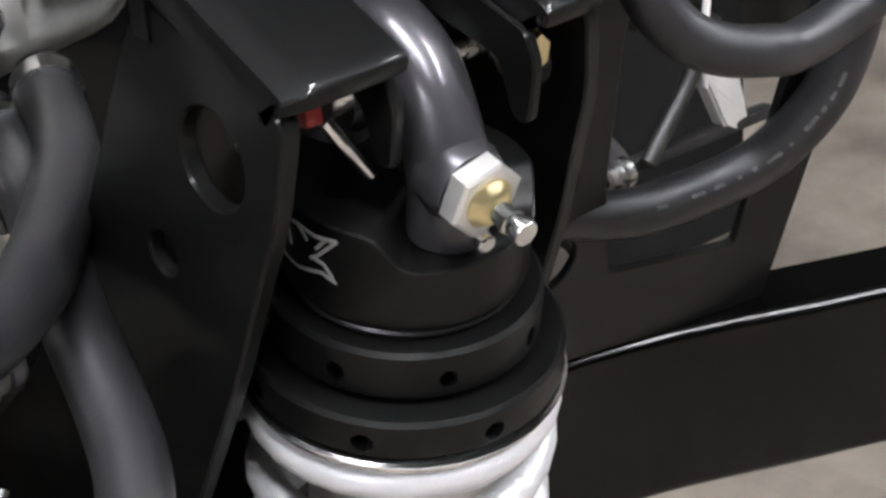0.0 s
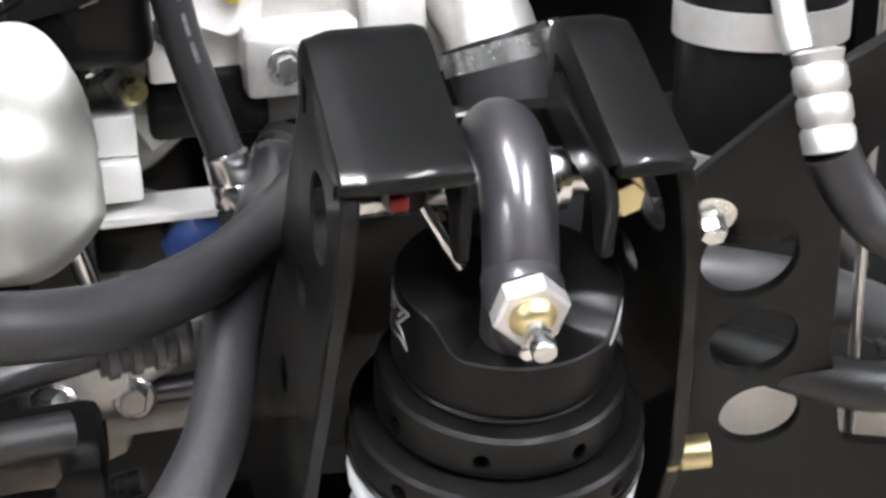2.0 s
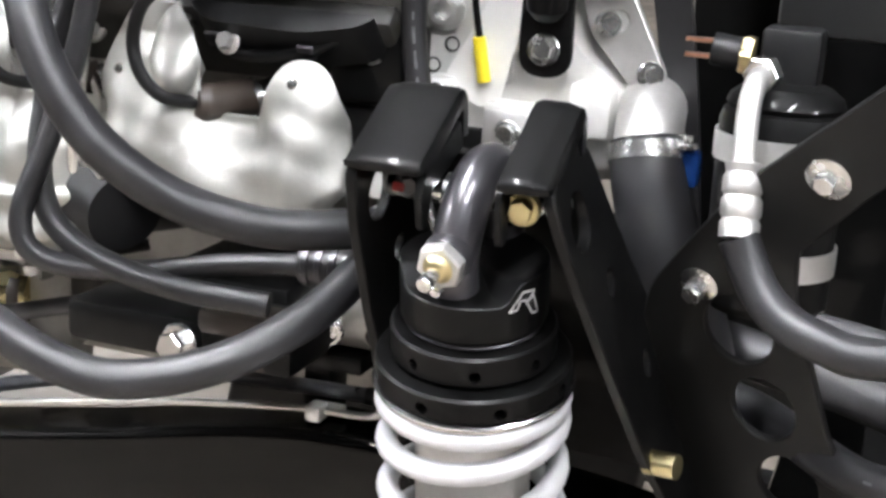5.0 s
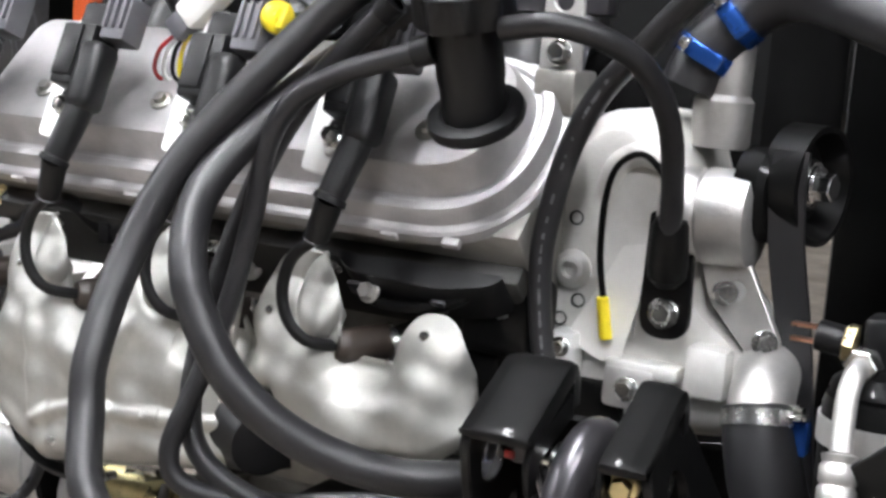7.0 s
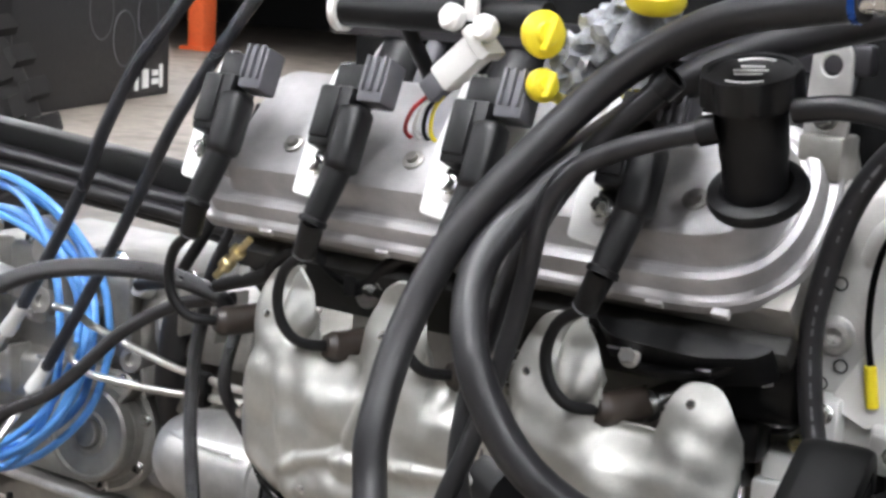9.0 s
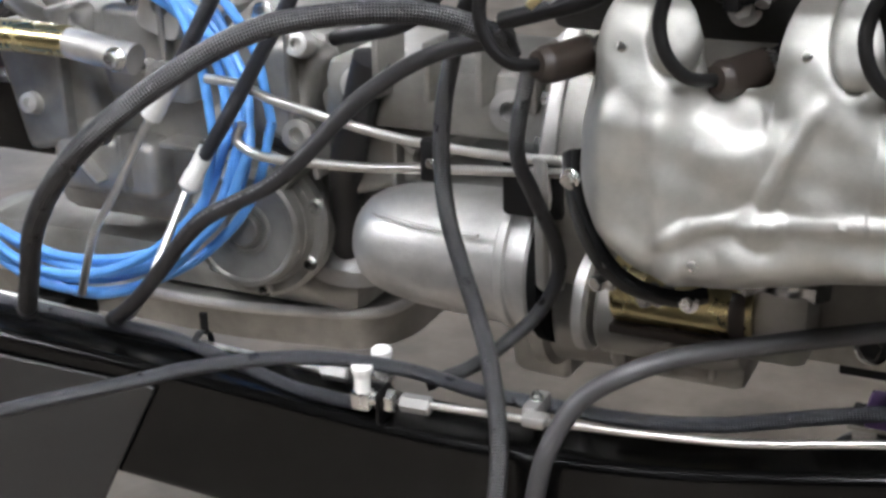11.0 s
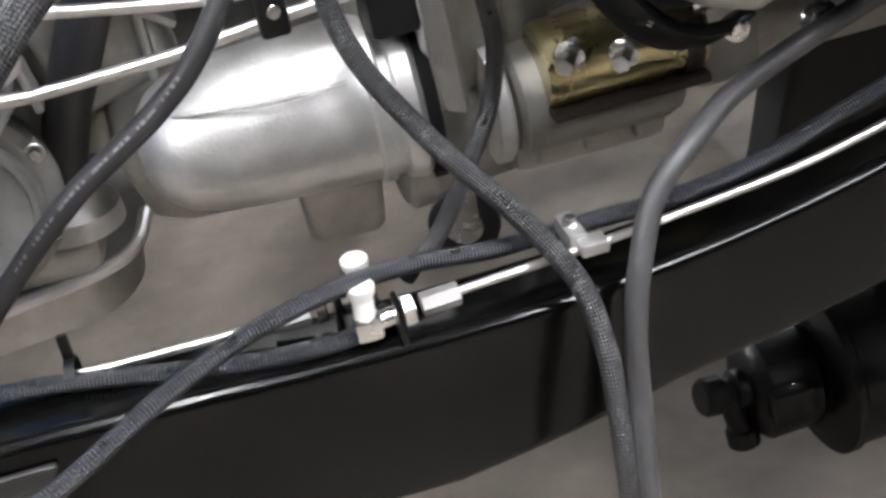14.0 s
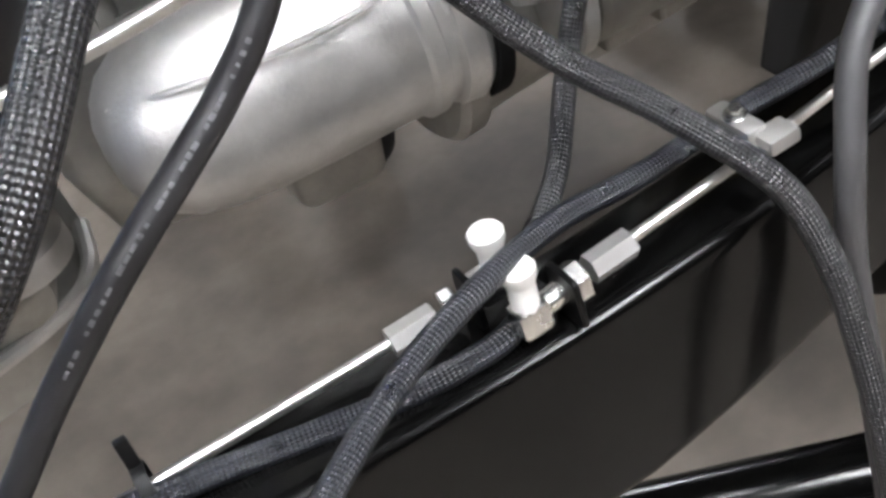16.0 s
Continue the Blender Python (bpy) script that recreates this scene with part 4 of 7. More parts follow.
def shield_mesh():
    """Stamped sheet: four square-shouldered ears with a domed half each, round-bottomed plug notches, a full belly with a bead above the lower edge."""
    bm = bmesh.new()
    n, m = 284, 56
    x0, x1 = -0.540, -0.1207
    rows = []
    for i in range(n + 1):
        x = x0 + (x1 - x0) * i / n
        run, top = 0.0, 1.03
        for c, w, hgt in EARS:
            u = abs(x - c) / w
            run = max(run, hump(x, c, w * 0.95))
            if u < 1:
                lo = 1.012 if hgt > 1.08 else 1.0
                top = 0.0 if top == 1.03 else top
                top = max(top, lo + (hgt - lo) * (1 - u ** 2.6) ** (1 / 2.6))
        for c, w, hgt in ((-0.432, 0.026, 1.031), (-0.328, 0.029, 1.0175), (-0.198, 0.026, 1.0195)):
            u = abs(x - c) / w
            if u < 1.2:
                top = max(top, hgt + 0.016 * u ** 3)
        if x < -0.5198:
            top = 1.022
        wrap = 0.05 * max(0.0, (-0.508 - x) / 0.032) ** 2
        rear = 1 / (1 + math.exp((x + 0.290) / 0.004))
        left = max(0.0, (-0.455 - x) / 0.085)
        low = rear * (0.909 + 0.07 * left ** 2.5 + 0.19 * max(0, x + 0.44)) + (1 - rear) * (0.972 + 0.026 * hump(x, -0.268, 0.016) + 0.02 * max(0.0, (x + 0.15) / 0.03) ** 2)
        low = min(low, top - 0.012)
        tips = min(1, (x - x0) / 0.03, (x1 - x) / 0.03)
        row = []
        for j in range(m + 1):
            k = j / m
            z = top + (low - top) * k
            rise = math.sin(math.pi / 2 * min(1, max(0.0, (1.075 - z) / 0.075)))
            tuck = max(0.0, (k - 0.88) / 0.12) ** 2
            bulge = (0.010 + 0.024 * rise - 0.012 * tuck) * (0.45 + 0.55 * max(0, tips) ** 0.5)
            saddle = 0.020 * (1 - run) * math.exp(-((z - 1.024) / 0.017) ** 2)
            dome = 0.0
            for c, w, hgt in EARS[:3]:
                q = ((x - c - 0.016) / 0.0165) ** 2 + ((z - 1.066) / 0.027) ** 2
                dome += 0.011 * max(0.0, 1 - q) ** 0.5 - 0.003 * math.exp(-((q - 1.15) / 0.25) ** 2)
            fold = 0.006 * math.exp(-((x + 0.474 + (z - 1.0) * 0.12) / 0.007) ** 2) * min(1, max(0, (1.03 - z) / 0.02))
            line = 0.957 + 0.09 * (x + 0.411) - 6.0 * max(0.0, -0.425 - x) ** 2
            wide = min(1, max(0, (x + 0.480) / 0.008))
            bead = rear * wide * (0.0045 * math.exp(-((z - line) / 0.0042) ** 2) + 0.003 * math.exp(-((z - line + 0.026) / 0.011) ** 2))
            crease = -0.0055 * math.exp(-((x + 0.409 - max(0, z - 0.975) * 0.45) / 0.0042) ** 2) * min(1, max(0, (z - 0.962) / 0.01)) * min(1, max(0, (1.035 - z) / 0.02))
            boss = 0.0055 * math.exp(-(((x + 0.411) ** 2 + (z - 0.955) ** 2) / 0.012 ** 2) ** 2) + 0.003 * math.exp(-(((x + 0.447) ** 2 + (z - 0.926) ** 2) / 0.010 ** 2) ** 2)
            valley = 0.010 * math.exp(-((x + 0.30 + (z - 1.0) * 0.3) / 0.018) ** 2) * min(1, max(0, (1.05 - z) / 0.03))
            funnel = 0.007 * math.exp(-((x + 0.436 - (1.0 - z) * 0.25) / 0.020) ** 2) * min(1, max(0, (1.03 - z) / 0.02)) * min(1, max(0, (z - 0.965) / 0.03)) + 0.006 * math.exp(-((x + 0.205) / 0.018) ** 2) * min(1, max(0, (1.02 - z) / 0.02))
            dent = 0.0018 * math.sin(x * 75 + 1.3) * math.sin(z * 80) + 0.0012 * math.sin(x * 140 + z * 95) * math.sin(z * 150 - x * 60)
            y = 0.160 + wrap - bulge - bead - boss - dome - fold - funnel + saddle + crease + valley + dent * min(1, 3 * k)
            row.append(bm.verts.new((x, y, z)))
        rows.append(row)
    for a, b in zip(rows, rows[1:]):
        for j in range(m):
            bm.faces.new((a[j], b[j], b[j + 1], a[j + 1]))
    return bm


sh = part("heat_shield", shield_mesh(), SHIELD, man, "stamped bright heat shield", sharp=60)
sol = sh.modifiers.new("thickness", "SOLIDIFY")
sol.thickness = 0.0025
# Log in the same darkened colour, as it lies in the shield's shade.
part("log", tube([(-0.52, 0.20, 0.955), (-0.42, 0.195, 0.95), (-0.30, 0.195, 0.955), (-0.2, 0.20, 0.985), (-0.14, 0.205, 1.01)], 0.026, 18), RECSHADE, man)
part("outlet", lathe([(0, 0.002), (0.026, 0.002), (0.034, -0.002), (0.036, 0.004), (0.034, 0.010), (0.028, 0.026), (0.026, 0.034), (0, 0.036)], frame_of((-0.302, 0.160, 0.962), (0.85, -0.5, -0.15)), 28), PLASTIC, man, "black outlet cover")
for sx, sy, sz in ((-0.152, 0.140, 1.053), (-0.272, 0.140, 1.051), (-0.394, 0.140, 1.053), (-0.502, 0.140, 1.051), (-0.449, 0.122, 0.926), (-0.186, 0.128, 0.985)):
    part("stud", lathe([(0, -0.006), (0.0042, -0.006), (0.0042, 0.002), (0.0030, 0.004), (0, 0.005)], frame_of((sx, sy, sz), (0, -1, 0.2)), 14), ZINC, man, "small shield stud")
for hx in (-0.117, -0.205, -0.323, -0.441, -0.559):
    bolt((hx, 0.184, 1.069), (0.0, -0.8, 0.2), 0.0070, "zinc flange bolt on the cylinder head", CAST)
shelf = thing("heat_cover", "black heat-resistant cover under the valve cover", "engine cover", (-0.17, 0.15, 1.08))
for k, (px, pv) in enumerate(((-0.215, -0.0765), (-0.150, -0.080))):
    part("clip", box((px, pv, -0.078), (0.010, 0.003, 0.012), 0.001, MC), STEELG, shelf)
part("cover_shell", loft([(rounded([(-0.235, -0.060), (-0.105, -0.060), (-0.115, -0.070), (-0.150, -0.078), (-0.215, -0.075)], 0.010, 4), -0.095), (rounded([(-0.235, -0.060), (-0.105, -0.060), (-0.115, -0.070), (-0.150, -0.078), (-0.215, -0.075)], 0.010, 4), -0.062)], MC), PLASTIC, shelf)

part("end_block", box((-0.120, 0.195, 1.064), (0.056, 0.040, 0.052), 0.009, None, 3), GLOSS, shelf)
part("lower_web", box((-0.135, 0.20, 1.03), (0.030, 0.030, 0.05), 0.008), GLOSS, shelf)
part("raised_rim", tube([(-0.222, 0.166, 1.082), (-0.208, 0.158, 1.068), (-0.178, 0.154, 1.066), (-0.145, 0.154, 1.073), (-0.124, 0.158, 1.087)], 0.0042, 12), GLOSS, shelf)
part("cover_screw", bolt_mesh((-0.2035, 0.152, 1.0735), (-0.1, -1, 0.2), 0.0055), CAST, shelf, "bright cover screw")
loom = thing("wiring_loom", "black wiring loom arching over the manifold ears", "wiring loom", (-0.45, 0.17, 1.09))
part("loom_tube", tube([(-0.60, 0.19, 1.05), (-0.5354, 0.172, 1.0712), (-0.5219, 0.168, 1.0841), (-0.504, 0.167, 1.0956), (-0.4815, 0.167, 1.0975), (-0.461, 0.170, 1.085), (-0.445, 0.172, 1.079), (-0.4327, 0.170, 1.0824), (-0.4128, 0.167, 1.0978), (-0.3932, 0.166, 1.1079), (-0.3691, 0.167, 1.1059), (-0.350, 0.170, 1.092), (-0.33, 0.174, 1.084), (-0.30, 0.176, 1.09), (-0.27, 0.176, 1.103), (-0.24, 0.178, 1.106), (-0.21, 0.18, 1.10)], 0.0062, 12), PLASTIC, loom)
for px, pz in ((-0.445, 1.079), (-0.33, 1.084)):
    part("loom_clip", box((px, 0.171, pz), (0.010, 0.017, 0.017), 0.002), PLASTIC, loom)

tri = thing("corner_plate", "pale triangular aluminium plate beside an ignition coil", "plate", (-0.25, 0.16, 1.16))
part("plate", plate(rounded([(-0.249, 1.192), (-0.265, 1.150), (-0.228, 1.154)], 0.003, 3), [], 0.003, Matrix(((1, 0, 0, 0), (0, 0, 1, 0.16), (0, 1, 0, 0), (0, 0, 0, 1)))), PLATEA, tri)
part("rivet", rod((-0.246, 0.159, 1.163), (-0.246, 0.157, 1.163), 0.004, 12), ZINC, tri)

# ---- engine front ----
fc = thing("water_pump", "cast aluminium water pump and front cover of the engine", "water pump", (0.0, 0.3, 1.05))
FX = Matrix(((1, 0, 0, 0), (0, 0, 1, 0), (0, 1, 0, 0), (0, 0, 0, 1)))
side = rounded([(-0.088, 0.985), (-0.122, 1.050), (-0.124, 1.115), (-0.112, 1.165), (-0.086, 1.205), (-0.025, 1.205), (-0.004, 1.14), (0.004, 1.09), (0.048, 1.065), (0.045, 1.00)], 0.022, 4)
inner = rounded([(-0.083, 0.995), (-0.112, 1.053), (-0.114, 1.112), (-0.103, 1.160), (-0.080, 1.192), (-0.030, 1.192), (-0.012, 1.135), (-0.004, 1.083), (0.038, 1.057), (0.036, 1.01)], 0.022, 4)
part("cover_casting", loft([(side, 0.31), (side, 0.245), (inner, 0.226), ([(x * 0.9 - 0.004, 1.08 + (z - 1.08) * 0.9) for x, z in inner], 0.222)], FX), CASTL, fc)
part("rim", sweep(smooth_line([(-0.092, 0.236, 0.990), (-0.114, 0.232, 1.030), (-0.122, 0.231, 1.070), (-0.121, 0.231, 1.115), (-0.110, 0.231, 1.160), (-0.090, 0.232, 1.196)], 6), rounded([(-0.006, -0.005), (0.006, -0.005), (0.006, 0.005), (-0.006, 0.005)], 0.002, 2)), CASTL, fc)
# Shallow cups coloured dark to stand for the shade inside small holes.
for px, pz in ((-0.083, 1.076), (-0.089, 1.131), (-0.095, 1.062)):
    part("dark_port", lathe([(0, 0), (0.0034, 0), (0.0042, 0.0016), (0.0050, 0.0016), (0.0050, -0.002)], frame_of((px, 0.2225, pz), (0.05, -1, 0)), 14), RECSHADE, fc, "small dark port")
part("gallery", tube([(-0.072, 0.226, 1.15), (-0.062, 0.221, 1.17), (-0.045, 0.220, 1.178), (-0.028, 0.224, 1.172)], 0.008, 14), CASTL, fc)
part("stay_plate", plate(rounded([(-0.009, 1.150), (0.016, 1.146), (0.056, 1.068), (0.040, 1.055), (0.0065, 1.092)], 0.006, 3), [ring_at(0.024, 1.10, 0.006)], 0.008, Matrix.Translation((0, 0.216, 0)) @ FX), CAST, fc)
part("lower_block", box((0.012, 0.222, 1.045), (0.028, 0.032, 0.034), 0.005), CASTL, fc)
part("lower_rib", box((-0.030, 0.218, 1.040), (0.050, 0.024, 0.010), 0.003), CASTL, fc)
part("boss", lathe([(0, 0), (0.013, 0), (0.013, 0.008), (0.009, 0.012), (0.006, 0.0125), (0.006, 0.004), (0, 0.004)], frame_of((-0.089, 0.226, 1.097), (0.1, -1, 0)), 22), CAST, fc)
part("outlet_neck", tube([(0.046, 0.235, 1.050), (0.049, 0.215, 1.046), (0.051, 0.202, 1.038), (0.053, 0.195, 1.026)], 0.0205, 22), CAST, fc)
part("upper_pipe", lathe([(0, 0), (0.0195, 0), (0.0195, 0.030), (0.0165, 0.034), (0.0165, 0.07), (0, 0.07)], frame_of((-0.008, 0.255, 1.185), (0.02, 0, 1)), 28), CAST, fc)
for p in ((0.018, 0.214, 1.098), (0.046, 0.214, 1.070), (0.036, 0.222, 1.045)):
    part("bolt", bolt_mesh(p, (0.4, -0.9, 0.1), 0.0055), ZINC, fc, "zinc bolt")

ten = thing("belt_tensioner", "silver belt tensioner with black ribbed pulley", "tensioner", (0.02, 0.25, 1.14))
part("spring_case", lathe([(0, 0), (0.027, 0), (0.030, 0.003), (0.030, 0.022), (0.0285, 0.024), (0.031, 0.026), (0.031, 0.055), (0.026, 0.058), (0, 0.058)], frame_of((-0.026, 0.224, 1.143), (1, 0, 0.02)), 40), CAST, ten, "silver spring case")
part("arm", loft([(rounded([(-0.030, -0.040), (0.026, -0.040), (0.034, 0.036), (-0.026, 0.040)], 0.026, 7), 0.0), (rounded([(-0.030, -0.040), (0.026, -0.040), (0.034, 0.036), (-0.026, 0.040)], 0.026, 7), 0.016), (rounded([(-0.026, -0.036), (0.022, -0.036), (0.030, 0.032), (-0.022, 0.036)], 0.024, 7), 0.020)], frame_of((0.026, 0.245, 1.158), (1, -0.25, 0), math.pi / 2)), GLOSS, ten)
pul = part("pulley", lathe([(0, 0.020), (0.012, 0.020), (0.014, 0.010), (0.028, 0.008), (0.034, 0.024), (0.038, 0.024), (0.038, 0.0), (0, 0.0)], frame_of((0.042, 0.248, 1.168), (1, -0.25, 0)), 40), GLOSS, ten)
part("bearing_cap", lathe([(0, 0.012), (0.016, 0.012), (0.017, 0.014), (0.015, 0.018), (0, 0.018)], frame_of((0.042, 0.248, 1.168), (1, -0.25, 0)), 24), ZINC, pul, "bright bearing cap")
part("pulley_bolt", bolt_mesh((0.0605, 0.2433, 1.168), (1, -0.25, 0), 0.009), BRIGHT, pul, "bright pulley bolt")
belt = thing("drive_belt", "black ribbed drive belt running off the tensioner pulley", "belt", (0.06, 0.23, 1.08))
belt_line = [(0.05, 0.215, 1.19), (0.05, 0.213, 1.165), (0.052, 0.218, 1.13), (0.058, 0.225, 1.09), (0.064, 0.232, 1.04), (0.07, 0.24, 0.97)]
part("band", sweep(smooth_line(belt_line, 6), [(-0.002, -0.011), (0.002, -0.011), (0.002, 0.011), (-0.002, 0.011)]), RUBBER, belt)
for k in range(5):
    part("rib", sweep(smooth_line([(x - 0.0088 + 0.0044 * k, y + 0.0022, z) for x, y, z in belt_line], 6), circle(0.0014, 6)), RUBBER, belt)

rad = thing("radiator_hose", "large black rubber radiator hose on the pump outlet", "hose", (0.05, 0.19, 1.03))
part("hose_body", tube([(0.052, 0.197, 1.034), (0.057, 0.190, 1.012), (0.065, 0.186, 0.985), (0.078, 0.186, 0.955), (0.090, 0.19, 0.92), (0.102, 0.20, 0.87)], 0.0235, 26), RUBBER, rad)
part("hose_clamp", lathe([(0.0234, -0.005), (0.0248, -0.005), (0.0248, 0.005), (0.0234, 0.005)], frame_of((0.0535, 0.195, 1.027), (0.16, -0.3, -0.95)), 36), ZINC, rad, "steel hose clamp band")
part("clamp_housing", box((0.078, 0.190, 1.022), (0.014, 0.012, 0.022), 0.003), BLUEA, rad, "blue clamp housing")
part("clamp_screw", bolt_mesh((0.077, 0.184, 1.036), (0, 0, 1), 0.005), ZINC, rad, "clamp screw")
up = thing("bypass_hose", "black rubber hose with two blue clamps above the water pump", "hose", (-0.008, 0.25, 1.25))
part("hose_body", tube([(-0.028, 0.242, 1.222), (-0.021, 0.244, 1.241), (-0.004, 0.247, 1.264), (0.018, 0.248, 1.281), (0.042, 0.246, 1.286), (0.07, 0.240, 1.279), (0.12, 0.22, 1.262)], 0.0185, 24), RUBBER, up)
for p, d in (((-0.0195, 0.2445, 1.2435), (0.45, 0.1, 0.85)), ((-0.001, 0.247, 1.2670), (0.72, 0.05, 0.62))):
    cm = frame_of(p, d)
    part("hose_clamp", lathe([(0.0183, -0.0055), (0.0200, -0.0055), (0.0200, 0.0055), (0.0183, 0.0055)], cm, 32), BLUEA, up, "blue clamp band")
    side = Vector(d).normalized().cross(Vector((0.3, -0.9, 0.1))).normalized()
    out = side.cross(Vector(d)).normalized()
    out = out if out.y < 0 else -out
    q = Vector(p) + out * 0.0205
    turn = Matrix((Vector(d).normalized(), side, out)).transposed().to_4x4()
    turn.translation = q
    part("clamp_housing", box((0, 0, 0), (0.0115, 0.024, 0.008), 0.0025, turn), BLUEA, up, "blue clamp housing")
    part("clamp_screw", bolt_mesh(q + side * (0.013 if side.z > 0 else -0.013), side if side.z > 0 else -side, 0.0040), ZINC, up, "clamp screw")

# ---- battery cable, tag and wires at the engine front ----
cab = thing("battery_cable", "black battery cable with a moulded terminal boot", "cable", (-0.02, 0.2, 1.08))
part("cable", tube([(-0.088, 0.085, 1.250), (-0.060, 0.085, 1.254), (-0.036, 0.095, 1.250), (-0.016, 0.12, 1.235), (-0.008, 0.150, 1.205), (-0.010, 0.175, 1.165), (-0.014, 0.190, 1.130)], 0.0072, 16), RUBBER, cab)
part("boot", lathe([(0, 0), (0.0100, 0), (0.0116, 0.004), (0.0130, 0.030), (0.0122, 0.038), (0.007, 0.044), (0, 0.045)], frame_of((-0.014, 0.191, 1.142), (-0.05, 0.2, -0.97)), 24), GLOSS, cab, "glossy black terminal boot")
part("lug_plate", plate(rounded([(-0.017, -0.017), (0.017, -0.017), (0.015, 0.064), (-0.015, 0.064)], [0.016, 0.016, 0.004, 0.004], 6), [], 0.006, Matrix.Translation((-0.018, 0.206, 1.080)) @ Matrix(((1, 0, 0, 0), (0, 0, 1, 0), (0, 1, 0, 0), (0, 0, 0, 1)))), GLOSS, cab)
part("lug_bolt", bolt_mesh((-0.018, 0.205, 1.080), (0.1, -1, 0.1), 0.0065, flange=1.55), ZINC, cab, "bright lug bolt")
tagw = thing("wire_tag", "white paper label hanging on a thin black wire", "label tag", (-0.06, 0.21, 1.06))
part("wire", tube([(-0.016, 0.188, 1.150), (-0.020, 0.188, 1.168), (-0.036, 0.19, 1.180), (-0.054, 0.195, 1.170), (-0.062, 0.20, 1.145), (-0.064, 0.206, 1.11), (-0.060, 0.208, 1.082)], 0.0022, 10), GLOSS, tagw)
part("splice", rod((-0.0605, 0.207, 1.084), (-0.056, 0.209, 1.056), 0.0042, 14), YELLOW, tagw, "yellow crimp splice")
part("paper", plate([(-0.085, 1.051), (-0.060, 1.040), (-0.047, 1.043), (-0.038, 1.080), (-0.034, 1.110), (-0.034, 1.122), (-0.0515, 1.118), (-0.063, 1.095), (-0.0715, 1.079), (-0.082, 1.061)], [], 0.0006, Matrix(((1, 0, 0, 0), (0, 0, 1, 0.213), (0, 1, 0, 0), (0, 0, 0, 1))), bev=0), WHITE, tagw, "white paper label")
pw = thing("printed_cable", "black cable with pale printing beside the valve cover", "cable", (-0.09, 0.17, 1.1))
part("cable", tube([(0.06, 0.13, 1.305), (0.025, 0.135, 1.292), (-0.007, 0.145, 1.266), (-0.028, 0.155, 1.246), (-0.058, 0.17, 1.218), (-0.076, 0.17, 1.182), (-0.087, 0.168, 1.130), (-0.0885, 0.168, 1.098), (-0.084, 0.168, 1.060), (-0.077, 0.167, 1.030), (-0.070, 0.166, 1.004)], 0.0078, 16), RUBBER, pw)

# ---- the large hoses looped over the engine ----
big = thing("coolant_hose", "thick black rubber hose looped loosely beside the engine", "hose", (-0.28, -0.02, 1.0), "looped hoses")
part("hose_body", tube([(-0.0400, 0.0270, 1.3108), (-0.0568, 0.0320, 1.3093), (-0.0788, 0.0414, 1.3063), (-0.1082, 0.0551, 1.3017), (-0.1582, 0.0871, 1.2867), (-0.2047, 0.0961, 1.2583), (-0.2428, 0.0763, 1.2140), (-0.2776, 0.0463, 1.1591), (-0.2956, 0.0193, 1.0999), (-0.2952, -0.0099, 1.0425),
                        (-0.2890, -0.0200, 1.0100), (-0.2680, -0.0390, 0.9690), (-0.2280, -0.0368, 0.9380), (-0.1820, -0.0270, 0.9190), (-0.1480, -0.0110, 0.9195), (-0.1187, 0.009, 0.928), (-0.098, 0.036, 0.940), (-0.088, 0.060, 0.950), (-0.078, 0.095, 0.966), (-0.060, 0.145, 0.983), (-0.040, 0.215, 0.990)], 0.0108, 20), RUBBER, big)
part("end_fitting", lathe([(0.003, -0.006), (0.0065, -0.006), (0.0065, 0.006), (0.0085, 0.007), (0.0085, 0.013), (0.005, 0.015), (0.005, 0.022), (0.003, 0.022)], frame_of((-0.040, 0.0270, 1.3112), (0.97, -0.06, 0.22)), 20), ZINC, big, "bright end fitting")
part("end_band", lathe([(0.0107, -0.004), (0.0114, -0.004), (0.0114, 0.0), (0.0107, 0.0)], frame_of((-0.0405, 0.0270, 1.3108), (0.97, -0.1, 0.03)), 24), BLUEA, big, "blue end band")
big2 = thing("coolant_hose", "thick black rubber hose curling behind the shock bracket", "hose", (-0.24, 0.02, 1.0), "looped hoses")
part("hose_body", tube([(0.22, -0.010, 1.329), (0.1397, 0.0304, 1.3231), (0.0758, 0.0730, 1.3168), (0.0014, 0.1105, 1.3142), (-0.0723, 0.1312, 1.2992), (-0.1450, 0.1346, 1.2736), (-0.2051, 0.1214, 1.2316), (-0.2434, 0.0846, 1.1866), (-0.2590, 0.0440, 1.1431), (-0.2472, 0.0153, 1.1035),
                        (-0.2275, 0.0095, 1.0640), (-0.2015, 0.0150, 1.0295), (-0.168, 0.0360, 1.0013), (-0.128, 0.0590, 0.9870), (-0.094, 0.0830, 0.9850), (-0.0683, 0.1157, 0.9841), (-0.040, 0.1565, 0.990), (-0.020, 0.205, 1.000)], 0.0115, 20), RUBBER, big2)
for hs, p, d, r in ((big, (-0.0455, 0.193, 0.9885), (0.02, 0.075, 0.005), 0.0108), (big2, (-0.0235, 0.196, 0.998), (0.02, 0.049, 0.010), 0.0115)):
    part("end_clamp", lathe([(r - 0.0005, -0.005), (r + 0.0016, -0.005), (r + 0.0016, 0.005), (r - 0.0005, 0.005)], frame_of(p, d), 24), ZINC, hs, "steel clamp band")
h3 = thing("vent_hose", "black rubber vent hose from the oil filler down the engine side", "hose", (-0.25, 0.08, 1.1))
